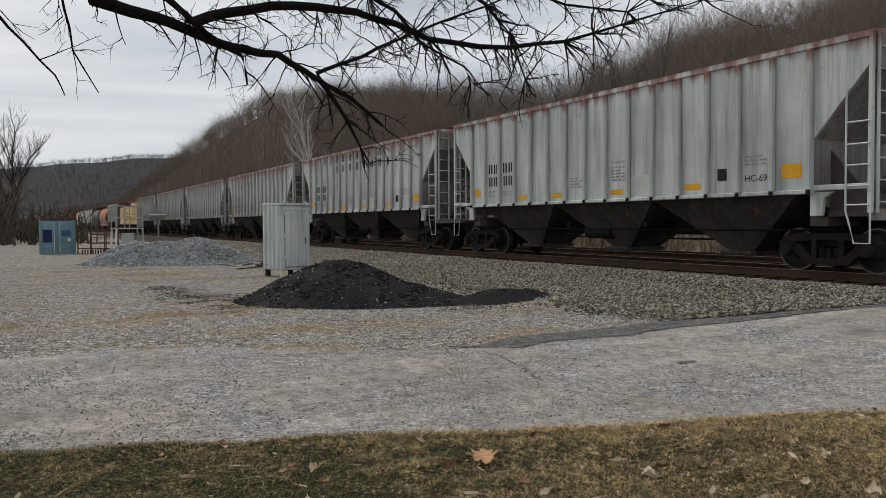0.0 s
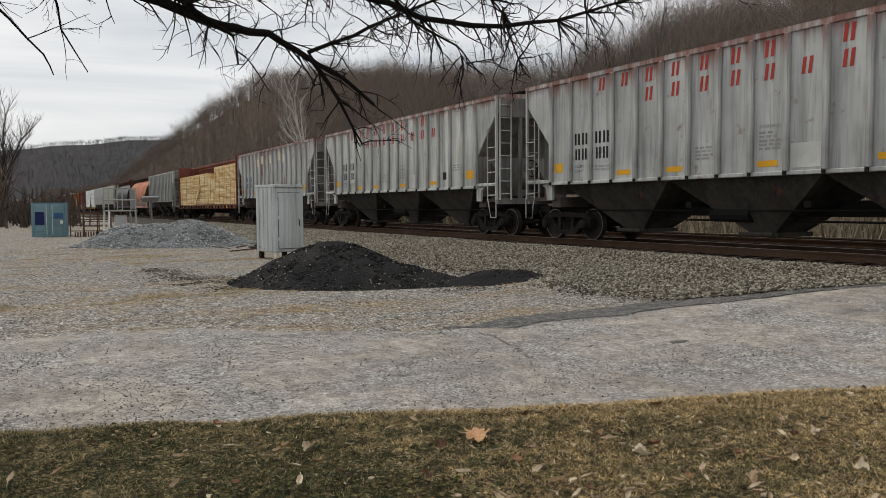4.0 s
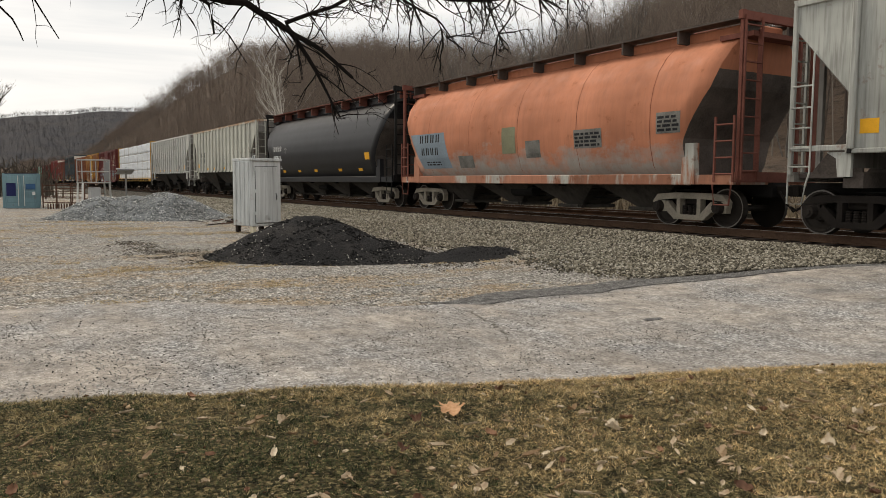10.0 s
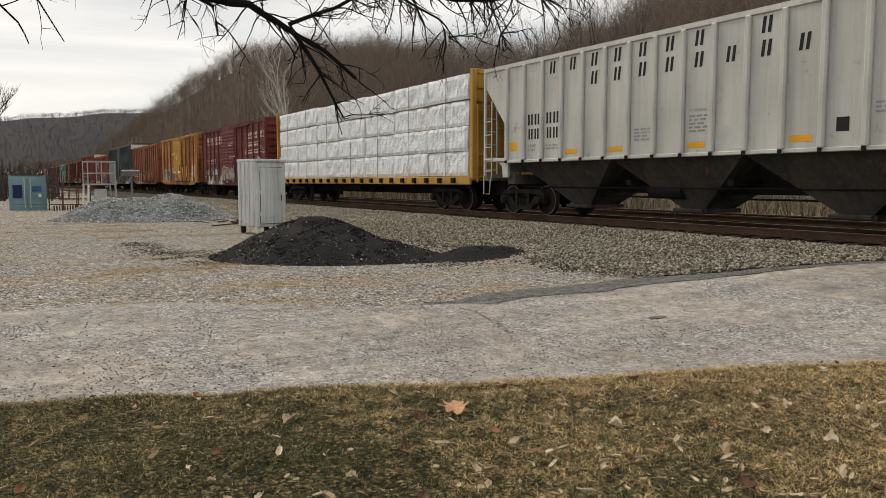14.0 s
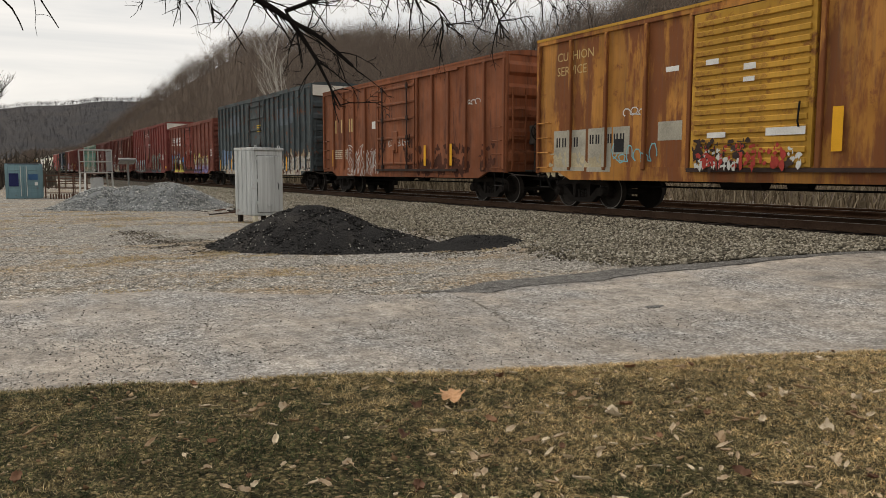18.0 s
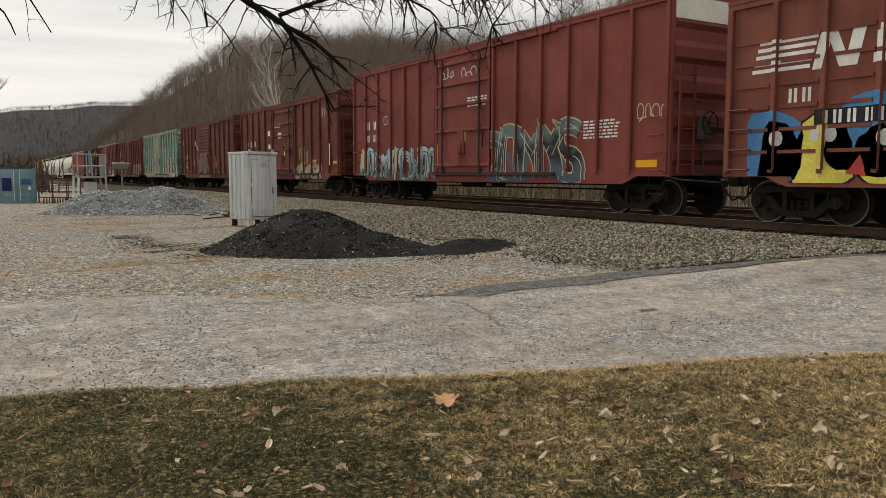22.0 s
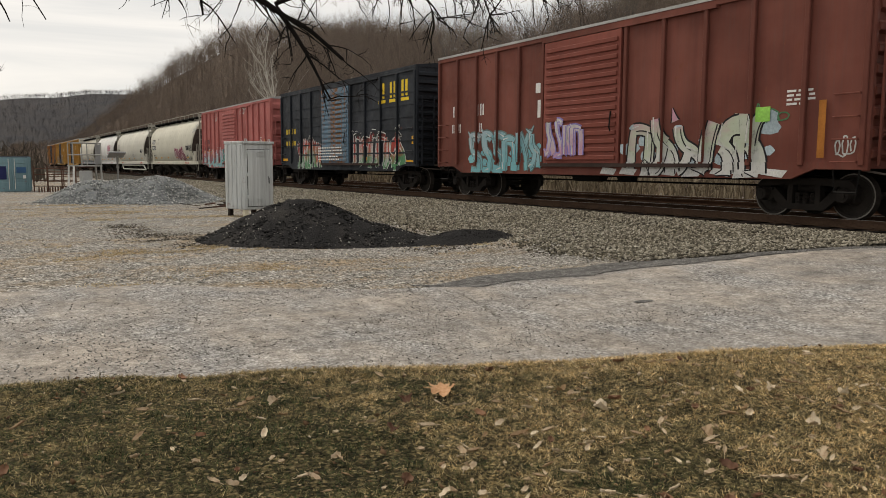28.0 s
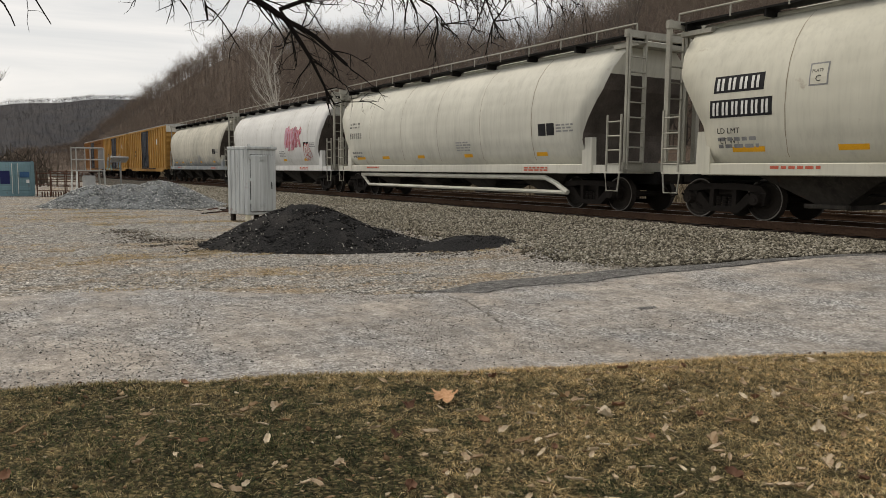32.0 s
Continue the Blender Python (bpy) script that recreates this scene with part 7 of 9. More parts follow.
def lawn_edge(y):
    """The x at which the lawn meets the road."""
    return -5.93 + 0.352 * y + 0.06 * noise.noise((y * 1.7, 0.3, 0)) + 0.03 * noise.noise((y * 6.0, 1.3, 0))


M_YARD = gravel_ground("yard_gravel", [(0.0, (0.09, 0.086, 0.078)), (0.35, (0.30, 0.285, 0.26)), (0.75, (0.45, 0.435, 0.405)), (1.0, (0.74, 0.73, 0.69))], (0.41, 0.30, 0.18), 0.07, 34, 0.7,
                       dark=(0.14, 0.122, 0.10), dark_amt=0.0)
M_ROAD = road_mat()
M_TAR = gravel_ground("fresh_asphalt", [(0.0, (0.09, 0.09, 0.092)), (0.6, (0.18, 0.18, 0.178)), (1.0, (0.30, 0.295, 0.285))], (0.19, 0.185, 0.175), 0.0, 90, 0.3)
M_LAWN = gravel_ground("lawn_soil", [(0.0, (0.03, 0.027, 0.012)), (0.6, (0.10, 0.085, 0.040)), (1.0, (0.32, 0.25, 0.13))], (0.24, 0.18, 0.09), 0.0, 45, 1.0)
# bed tones lowered for the shade between stones and under the train
M_BED = gravel_ground("ballast_bed", [(0.0, (0.022, 0.020, 0.017)), (0.5, (0.070, 0.062, 0.050)), (1.0, (0.17, 0.155, 0.125))], (0.055, 0.046, 0.036), 0.0, 20, 1.0)


def patch_mesh(name, fn, us, vs, material, label="", category="", kind="structure"):
    verts, faces = [], []
    nu, nv = len(us), len(vs)
    for v in vs:
        for u in us:
            verts.append(fn(u, v))
    for j in range(nv - 1):
        for i in range(nu - 1):
            a = j * nu + i
            faces.append((a, a + 1, a + 1 + nu, a + nu))
    ob = raw(name, verts, faces, material, smooth=True)
    return tagged(ob, label, category, kind=kind)


def spaced(lo, hi, step, far, grow=1.35):
    out = [lo + i * step for i in range(int((hi - lo) / step) + 1)]
    d = step
    while out[-1] < far:
        d *= grow
        out.append(out[-1] + d)
    d, low = step, [lo]
    while low[-1] > -far:
        d *= grow
        low.append(low[-1] - d)
    return low[:0:-1] + out


patch_mesh("ground", lambda x, y: (x, y, ground_z(x, y)), spaced(-60, 10, 0.5, 3000), spaced(-12, 14, 0.5, 3000), M_YARD, "pale packed gravel yard with sandy patches", "ground")

# road: worn grey surface between lawn and yard, with a strip of newer asphalt at its far side
def road_far(y):
    """The x of the road's far edge, which bends away towards the crossing."""
    x = -8.72 + 0.44 * max(0.0, y - 8.3) + 0.35 * smooth(6.2, 4.9, y) - 2.4 * smooth(4.8, 1.0, y)
    return x + 0.07 * noise.noise((y * 1.1, 9.3, 0))


ys = [-16 + 0.25 * i for i in range(125)]
patch_mesh("road", lambda u, y: (lawn_edge(y) + 0.25 + (road_far(y) - 0.25 - lawn_edge(y)) * u, y, ground_z(lawn_edge(y) + (road_far(y) - lawn_edge(y)) * u, y) + 0.012 - 0.02 * smooth(0.9, 1.0, u) * smooth(6, 3, y)),
           [i / 16 for i in range(17)], ys, M_ROAD, "worn grey gravelly asphalt road", "road")
def tar_x(u, y):
    w = 0.68 * smooth(4.7, 5.6, y) * (1 - 0.55 * smooth(8.6, 11.2, y)) * (1 + 0.2 * noise.noise((y * 1.3, 5.0, 0)) + 0.05 * noise.noise((y * 6, 5.0, 0)))
    return road_far(y) - 0.10 + w * u + 0.05 * noise.noise((y * 3, u * 2, 2))


patch_mesh("asphalt_strip", lambda u, y: (tar_x(u, y), y, ground_z(tar_x(u, y), y) + 0.012 + 0.012 * math.sin(u * 3.1416)), [i / 4 for i in range(5)], [4.7 + 0.15 * i for i in range(74)], M_TAR,
           "strip of newer dark asphalt along the road", "road")
bm = bmesh.new()
for k in range(10):
    a = k * 0.6283
    bm.verts.new((-6.18 + 0.06 * math.cos(a), 6.46 + 0.15 * math.sin(a), ground_z(-6.18, 6.46) + 0.02))
bm.faces.new(bm.verts[:])
tagged(new("road_patch", mesh_of(bm, "road_patch", M_TAR)), "small dark tar patch on the road", "road patch", kind="structure")
# a wandering crack in the road
bm = bmesh.new()
prev = None
rnd = random.Random(9)
for i in range(34):
    t = i / 33
    x, y = -7.95 + 1.9 * t + 0.05 * rnd.uniform(-1, 1), 4.92 - 0.55 * t * t + 0.05 * rnd.uniform(-1, 1)
    w = 0.005 + 0.014 * rnd.random()
    pair = [bm.verts.new((x, y - w, ground_z(x, y) + 0.018)), bm.verts.new((x, y + w, ground_z(x, y) + 0.018))]
    if prev:
        bm.faces.new((prev[0], pair[0], pair[1], prev[1]))
    prev = pair
M_CRACK = plain("crack_dirt", (0.14, 0.128, 0.112), 0.95)
tagged(new("road_crack", mesh_of(bm, "road_crack", M_CRACK)), "thin dirt-filled crack across the road", "crack", kind="structure")

# the open seam where the newer asphalt ends
bm = bmesh.new()
prev = None
for i in range(70):
    y = 5.3 + 0.085 * i
    x = tar_x(1.0, y) + 0.02 * rnd.uniform(-1, 1)
    w = 0.006 + 0.016 * rnd.random()
    pair = [bm.verts.new((x - w, y, ground_z(x, y) + 0.021)), bm.verts.new((x + w, y, ground_z(x, y) + 0.021))]
    if prev:
        bm.faces.new((prev[0], prev[1], pair[1], pair[0]))
    prev = pair
tagged(new("road_crack", mesh_of(bm, "road_crack", plain("dark_seam", (0.045, 0.044, 0.042), 0.95))), "dark ragged seam along the newer asphalt", "crack", kind="structure")

patch_mesh("lawn", lambda u, y: (lawn_edge(y) + (14 - lawn_edge(y)) * u ** 2, y, ground_z(lawn_edge(y) + (14 - lawn_edge(y)) * u ** 2, y) + 0.02 + 0.03 * smooth(0.0, 0.1, u) + 0.02 * noise.noise((u * 20, y * 1.3, 7))),
           [i / 40 for i in range(41)], [-16 + 0.2 * i for i in range(156)], M_LAWN, "winter lawn, thin and brown-green", "lawn")


# ballast bed: a low bank under both tracks
def bed_z(x, y):
    e = 0.34 * (smooth(9.5, 13.3, y) if y < 23.2 else 1 - smooth(23.2, 24.6, y)) - 0.12 * smooth(13.6, 14.15, y)
    z = max(e, 0.25 * smooth(7.0, 12.5, y) if y < 14 else 0) + 0.025 + 0.02 * noise.noise((x * 0.7, y * 0.9, 2.0))
    return z - 0.2 * smooth(-0.1, 0.5, x - road_far(y)) * smooth(14.0, 13.2, y)


patch_mesh("ballast_bed", lambda x, y: (x, y, bed_z(x, y) - 0.12 * smooth(9.8, 9.2, y)), spaced(-70, 14, 0.6, 1200, 1.5), [9.2 + 0.3 * i for i in range(53)], M_BED, "grey ballast bed under the tracks", "track bed")

M_STONE = stone_mat("ballast_stone", [(0.0, (0.060, 0.054, 0.043)), (0.35, (0.165, 0.15, 0.118)), (0.7, (0.285, 0.262, 0.208)), (1.0, (0.50, 0.47, 0.40))])
M_DARKSTONE = stone_mat("grimy_ballast_stone", [(0.0, (0.022, 0.018, 0.015)), (0.6, (0.055, 0.046, 0.037)), (1.0, (0.13, 0.11, 0.09))])
M_BLUESTONE = stone_mat("crushed_blue_grey_stone", [(0.0, (0.12, 0.13, 0.135)), (0.5, (0.27, 0.29, 0.295)), (0.85, (0.42, 0.44, 0.44)), (1.0, (0.68, 0.69, 0.69))])
M_COAL = stone_mat("black_fines", [(0.0, (0.014, 0.014, 0.015)), (0.9, (0.035, 0.034, 0.034)), (1.0, (0.07, 0.07, 0.068))])
M_YARDSTONE = stone_mat("yard_stone", [(0.0, (0.13, 0.125, 0.12)), (0.4, (0.30, 0.29, 0.27)), (0.8, (0.46, 0.45, 0.42)), (1.0, (0.62, 0.61, 0.58))])

OCTA = np.array([(1, 0, 0), (-1, 0, 0), (0, 1, 0), (0, -1, 0), (0, 0, 1), (0, 0, -1)], float)
OCTF = np.array([(0, 2, 4), (2, 1, 4), (1, 3, 4), (3, 0, 4), (2, 0, 5), (1, 2, 5), (3, 1, 5), (0, 3, 5)])


def stones(name, places, sizes, material, label, category, seed, parent=None, squat=0.7):
    """Many loose stones as one mesh: squat, uneven octahedra turned at random."""
    rs = np.random.RandomState(seed)
    n = len(places)
    v = OCTA[None] * rs.uniform(0.55, 1.15, (n, 6, 1)) * np.asarray(sizes)[:, None, None]
    v = v + rs.normal(0, 0.16, v.shape) * np.asarray(sizes)[:, None, None]
    v[:, :, 2] *= squat
    a = rs.uniform(0, 6.2832, n)
    b = rs.normal(0, 0.5, n)
    y1, z1 = v[:, :, 1] * np.cos(b)[:, None] - v[:, :, 2] * np.sin(b)[:, None], v[:, :, 1] * np.sin(b)[:, None] + v[:, :, 2] * np.cos(b)[:, None]
    x2, y2 = v[:, :, 0] * np.cos(a)[:, None] - y1 * np.sin(a)[:, None], v[:, :, 0] * np.sin(a)[:, None] + y1 * np.cos(a)[:, None]
    v = np.stack([x2, y2, z1], -1) + np.asarray(places)[:, None]
    f = (OCTF[None] + 6 * np.arange(n)[:, None, None]).reshape(-1, 3)
    me = bpy.data.meshes.new(name)
    me.vertices.add(n * 6)
    me.vertices.foreach_set("co", v.reshape(-1))
    me.loops.add(len(f) * 3)
    me.loops.foreach_set("vertex_index", f.reshape(-1).astype(np.int32))
    me.polygons.add(len(f))
    me.polygons.foreach_set("loop_start", np.arange(0, len(f) * 3, 3, dtype=np.int32))
    me.update(calc_edges=True)
    me.materials.append(material)
    ob = new(name, me)
    ob.parent = parent
    return tagged(ob, label, category, kind="stuff")


rs = np.random.RandomState(4)


def scatter(n, x0, x1, y0, y1, zf, keep=None, near=0.0):
    out = []
    while len(out) < n:
        x = x1 - (x1 - x0) * rs.rand() ** (1 + near)
        y = y0 + (y1 - y0) * rs.rand()
        if keep is None or keep(x, y):
            out.append((x, y, zf(x, y)))
    return out


p = scatter(74000, -62, -3, 8.2, 14.4, lambda x, y: max(bed_z(x, y), ground_z(x, y)) + 0.005, lambda x, y: x < road_far(y) - 0.04 and rs.rand() < smooth(8.2, 9.6, y + 0.5 * noise.noise((x * 0.4, y, 1))), 1.1)
stones("ballast", p, [0.023 + 0.020 * rs.rand() + 0.0006 * max(0, -q[0] - 10) for q in p], M_STONE, "loose grey and tan ballast stones beside the track", "ballast", 1)
p = scatter(9000, -50, 2, 16.4, 23.6, lambda x, y: bed_z(x, y) + 0.005, None, 0.8)
stones("ballast", p, [0.04 + 0.025 * rs.rand() for q in p], M_DARKSTONE, "ballast stones between the two tracks", "ballast", 2)
p = scatter(26000, -34, -7, -3, 10.0, lambda x, y: ground_z(x, y) + 0.002, lambda x, y: x < road_far(y) - 0.1 and (noise.noise((x * 0.35, y * 0.7, 3)) > -0.25 or rs.rand() < 0.3), 1.0)
stones("gravel", p, [0.010 + 0.016 * rs.rand() ** 2 for q in p], M_YARDSTONE, "loose pale gravel of the yard", "gravel", 3)
p = scatter(9000, -9.5, -5.0, -2.5, 9.0, lambda x, y: ground_z(x, y) + 0.014, lambda x, y: road_far(y) < x < lawn_edge(y) - 0.05 and noise.noise((x * 0.8, y * 0.5, 6)) > -0.15 + 0.5 * smooth(2, 7, y))
stones("grit", p, [0.006 + 0.008 * rs.rand() ** 2 for q in p], M_YARDSTONE, "loose grit lying on the road", "gravel", 4)


# track
def rail_track(name, yc, label, n_parts):
    tr = thing(name, label, "railway track", kind="structure")
    for s in (-1, 1):
        y = yc + s * 0.7525
        rows = [(-1200, 60)]
        bm = boxes((-1200, 60, y - 0.035, y + 0.035, RAIL_Z - 0.04, RAIL_Z - 0.004), (-1200, 60, y - 0.01, y + 0.01, RAIL_Z - 0.15, RAIL_Z - 0.03),
                   (-1200, 60, y - 0.07, y + 0.07, RAIL_Z - 0.17, RAIL_Z - 0.15))
        rl = part("rail", bm, M_RAIL, tr)
        part("rail_head", boxes((-1200, 60, y - 0.028, y + 0.028, RAIL_Z - 0.006, RAIL_Z)), M_RAILTOP, rl, "bright worn top of the rail")
    me = mesh_of(boxes((-0.115, 0.115, -1.3, 1.3, RAIL_Z - 0.34, RAIL_Z - 0.17), bevel=0.015), "tie", M_TIE)
    plate = mesh_of(boxes((-0.09, 0.09, -0.93, -0.58, RAIL_Z - 0.172, RAIL_Z - 0.150), (-0.05, -0.02, -0.88, -0.84, RAIL_Z - 0.16, RAIL_Z - 0.125), (0.02, 0.05, -0.66, -0.62, RAIL_Z - 0.16, RAIL_Z - 0.125)), "tie_plate", M_RAIL)
    r = random.Random(int(yc))
    for i in range(n_parts):
        t = part("tie", me, None, tr)
        t.location = (4 - i * 0.53 + r.uniform(-0.03, 0.03), yc + r.uniform(-0.05, 0.05), r.uniform(-0.012, 0.004))
        t.rotation_euler.z = r.uniform(-0.02, 0.02)
        q = part("tie_plate", plate, None, t)
    bm = bmesh.new()
    for i in range(520):
        x = 4 - (n_parts + i) * 0.53
        box(bm, x - 0.115, x + 0.115, yc - 1.3, yc + 1.3, RAIL_Z - 0.34, RAIL_Z - 0.17)
    tagged(part("far_ties", bm, M_TIE, tr), kind="stuff")
    return tr


rail_track("railway_track", TRACK_Y, "rusty steel rails on dark wooden ties under the train", 110)
rail_track("railway_track", 20.2, "second pair of rails behind the train", 40)


# piles
def pile(name, label, category, cx, cy, turn, lumps, material, grid=46, reach=3.6, rough=0.08):
    ca, sa = math.cos(turn), math.sin(turn)
    verts, faces = [], []
    def h(u, v):
        z = 0.0
        for lx, ly, a, b, t in lumps:
            d = math.sqrt(((u - lx) / a) ** 2 + ((v - ly) / b) ** 2)
            z = max(z, t * (1 - smooth(0.0, 1.0, d)) ** 0.8 if d < 1 else 0)
        return z
    n = grid
    for j in range(n + 1):
        for i in range(n + 1):
            u, v = (i / n * 2 - 1) * reach, (j / n * 2 - 1) * reach * 0.75
            z = h(u, v)
            k = 1.0 if z > 0.01 else 0.0
            x, y = cx + u * ca - v * sa, cy + u * sa + v * ca
            nz = rough * (noise.noise((u * 2.5, v * 2.5, 1)) + 0.6 * noise.noise((u * 7, v * 7, 2)))
            verts.append((x, y, ground_z(x, y) - 0.05 + (z + 0.05 + nz * min(1, z * 4)) * 1.0 - (0.0 if z > 0.005 else 0.06)))
    for j in range(n):
        for i in range(n):
            a = j * (n + 1) + i
            faces.append((a, a + 1, a + n + 2, a + n + 1))
    ob = tagged(raw(name, verts, faces, material, smooth=True), label, category)
    def top(u, v):
        x, y = cx + u * ca - v * sa, cy + u * sa + v * ca
        return x, y, ground_z(x, y) + h(u, v)
    return ob, top, h


def coal_mat():
    m, nt, b = blank("black_asphalt_millings", 0.95)
    v = coord(nt)
    f = noise_tex(nt, v, 30, 6, 0.7)
    c = ramp(nt, f, [(0.3, (0.012, 0.012, 0.013)), (0.7, (0.035, 0.034, 0.034))])
    c = blend(nt, mask(nt, noise_tex(nt, v, 1.1, 4), 0.55, 0.7), c, (0.045, 0.042, 0.040))
    nt.links.new(c, b.inputs["Base Color"])
    bump(nt, b, f, 1.0, 0.05)
    return m


M_MILL = coal_mat()
TURN = math.atan2(3.7, 2.7)
ob, top, hh = pile("millings_mound", "mound of black asphalt millings on the gravel", "pile", -14.75, 6.0, TURN, [(-0.3, 0, 2.3, 1.75, 0.83), (0.75, -0.1, 1.9, 1.3, 0.42), (-0.9, 0, 1.7, 1.4, 0.6)], M_MILL)
p, sz = [], []
for i in range(9000):
    u, v = rs.uniform(-2.6, 2.7), rs.uniform(-1.8, 1.8)
    if hh(u, v) > 0.01:
        p.append(top(u, v))
        sz.append(0.012 + 0.034 * rs.rand() ** 3)
stones("millings", p, sz, M_COAL, "crumbs of black millings on the mound", "millings", 6)
p, sz = [], []
for i in range(1500):
    u, v = rs.uniform(-2.4, 2.3), rs.uniform(-1.7, 1.2)
    if hh(u, v) > 0.03 and rs.rand() < 0.9 - 0.8 * hh(u, v):
        x, y, z = top(u, v)
        p.append((x, y, z + 0.01))
        sz.append(0.008 + 0.022 * rs.rand() ** 3)
stones("pale_stones", p, sz, M_YARDSTONE, "pale stones scattered on the black mound", "stones", 7)
ob, top, hh = pile("millings_mound", "low flat heap of black asphalt millings", "pile", -12.95, 8.35, math.atan2(2.2, 0.35), [(0, 0, 1.2, 0.75, 0.22), (0.55, 0.0, 0.65, 0.5, 0.17), (-0.8, 0, 0.8, 0.5, 0.1)], M_MILL, reach=1.6, rough=0.04)
p = [top(rs.uniform(-1.1, 1.1), rs.uniform(-0.6, 0.6)) for i in range(900)]
stones("millings", [q for q in p if q[2] > 0.12], [0.012 + 0.016 * rs.rand() for q in p if q[2] > 0.12], M_COAL, "crumbs of black millings on the low heap", "millings", 8)
ob, top, hh = pile("gravel_mound", "heap of blue-grey crushed stone in two humps", "pile", -33.08, 5.72, math.atan2(5.5, 2.1), [(0.7, 0, 2.75, 2.3, 1.04), (-1.7, -0.1, 2.3, 2.0, 0.86), (-0.6, 0.1, 2.6, 1.9, 0.9)], plain("stone_core", (0.17, 0.18, 0.185), 0.95, 0, 0.5, 12), reach=4.4, rough=0.07)
p, sz = [], []
for i in range(17000):
    u, v = rs.uniform(-4, 4), rs.uniform(-2.6, 2.6)
    if hh(u, v) > 0.01 or rs.rand() < 0.05:
        p.append(top(u, v))
        sz.append(0.03 + 0.035 * rs.rand())
stones("crushed_stone", p, sz, M_BLUESTONE, "loose crushed blue-grey stone of the heap", "stones", 9)


# ---- hills with bare woods ----
RIDGE = [(16, 200, 40), (29.5, 150, 41), (37, 160, 40), (45.2, 175, 40), (50.5, 200, 37), (58.8, 245, 42), (68.9, 335, 58), (74.1, 430, 69), (76.5, 455, 62),
         (77.9, 465, 57), (79.4, 470, 49), (81.0, 470, 41), (84.0, 460, 25), (86.6, 450, 12), (89.0, 440, 8), (92.0, 440, 6)]   # bearing, distance, height of the tree tops on the crest
FAR_RIDGE = [(72, 950, 86), (81.0, 950, 84), (84.1, 960, 80), (89.3, 980, 71), (100, 1000, 64), (120, 950, 70)]


def ridge(a, line=RIDGE):
    for (p, r, h), (q, s, k) in zip(line, line[1:]):
        if p <= a <= q:
            t = (a - p) / (q - p)
            return r + (s - r) * t, h + (k - h) * t
    return line[-1][1:] if a > line[-1][0] - 1 else line[0][1:]


TREE_H = 14.0


def hill_point(a, t):
    """Bearing a, t from the foot (0) over the crest (1) and on."""
    r, h = ridge(a)
    r0 = min(27.0 / max(0.05, math.cos(radians(a))), 0.62 * r)
    h = max(0.3, h - TREE_H * smooth(2, 30, h))
    d = r0 + (r - r0) * t
    z = h * (math.sin(min(t, 1.0) * 1.5708) ** 1.15) - max(0, t - 1) * 30
    z += 1.6 * noise.noise((d * 0.02, a * 0.35, 5)) * min(1, t * 3)
    return (-d * math.sin(radians(a)), d * math.cos(radians(a)), z - (0.4 if t <= 0 else 0))


def far_point(a, t):
    r, h = ridge(a, FAR_RIDGE)
    d = r * (0.55 + 0.45 * t)
    z = (h - 6.5) * (math.sin(min(t, 1.0) * 1.5708) ** 1.1) - max(0, t - 1) * 60 + 3.0 * noise.noise((d * 0.01, a * 0.5, 5)) * min(1, t * 3)
    return (-d * math.sin(radians(a)), d * math.cos(radians(a)), z - (0.4 if t <= 0 else 0))


def hill_mat(name, a, b, c):
    m, nt, bs = blank(name, 0.95)
    v = coord(nt)
    f = noise_tex(nt, v, 0.05, 6, 0.65)
    g = noise_tex(nt, v, 0.9, 6, 0.7)
    col = ramp(nt, f, [(0.35, a), (0.65, b)])
    col = blend(nt, mask(nt, g, 0.5, 0.65), col, c)
    nt.links.new(col, bs.inputs["Base Color"])
    bump(nt, bs, g, 1.0, 1.0)
    return m


M_HILL = hill_mat("leaf_litter_slope", (0.090, 0.068, 0.054), (0.145, 0.105, 0.077), (0.060, 0.048, 0.041))
# blue-grey of distance put into the colour in place of haze
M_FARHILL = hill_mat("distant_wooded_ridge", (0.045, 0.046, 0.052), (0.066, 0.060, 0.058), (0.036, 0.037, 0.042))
patch_mesh("hillside", hill_point, [16 + 0.8 * i for i in range(96)], [0, 0.03, 0.08] + [0.14 + 0.06 * i for i in range(20)], M_HILL, "steep brown hillside of leaf litter behind the tracks", "hill")
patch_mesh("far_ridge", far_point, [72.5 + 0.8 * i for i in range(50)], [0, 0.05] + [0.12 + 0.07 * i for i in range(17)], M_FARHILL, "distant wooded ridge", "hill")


def tri_tube(V, F, a, b, ra, rb):
    d = b - a
    d = d / (np.linalg.norm(d) + 1e-9)
    u = np.cross(d, (0.3, 0.2, 0.93) if abs(d[2]) < 0.9 else (1.0, 0.1, 0.0))
    u /= np.linalg.norm(u) + 1e-9
    w = np.cross(d, u)
    k = len(V)
    for p, r in ((a, ra), (b, rb)):
        for q in (0, 2.094, 4.189):
            V.append(p + r * (math.cos(q) * u + math.sin(q) * w))
    for i in range(3):
        j = (i + 1) % 3
        F.append((k + i, k + j, k + 3 + j, k + 3 + i))


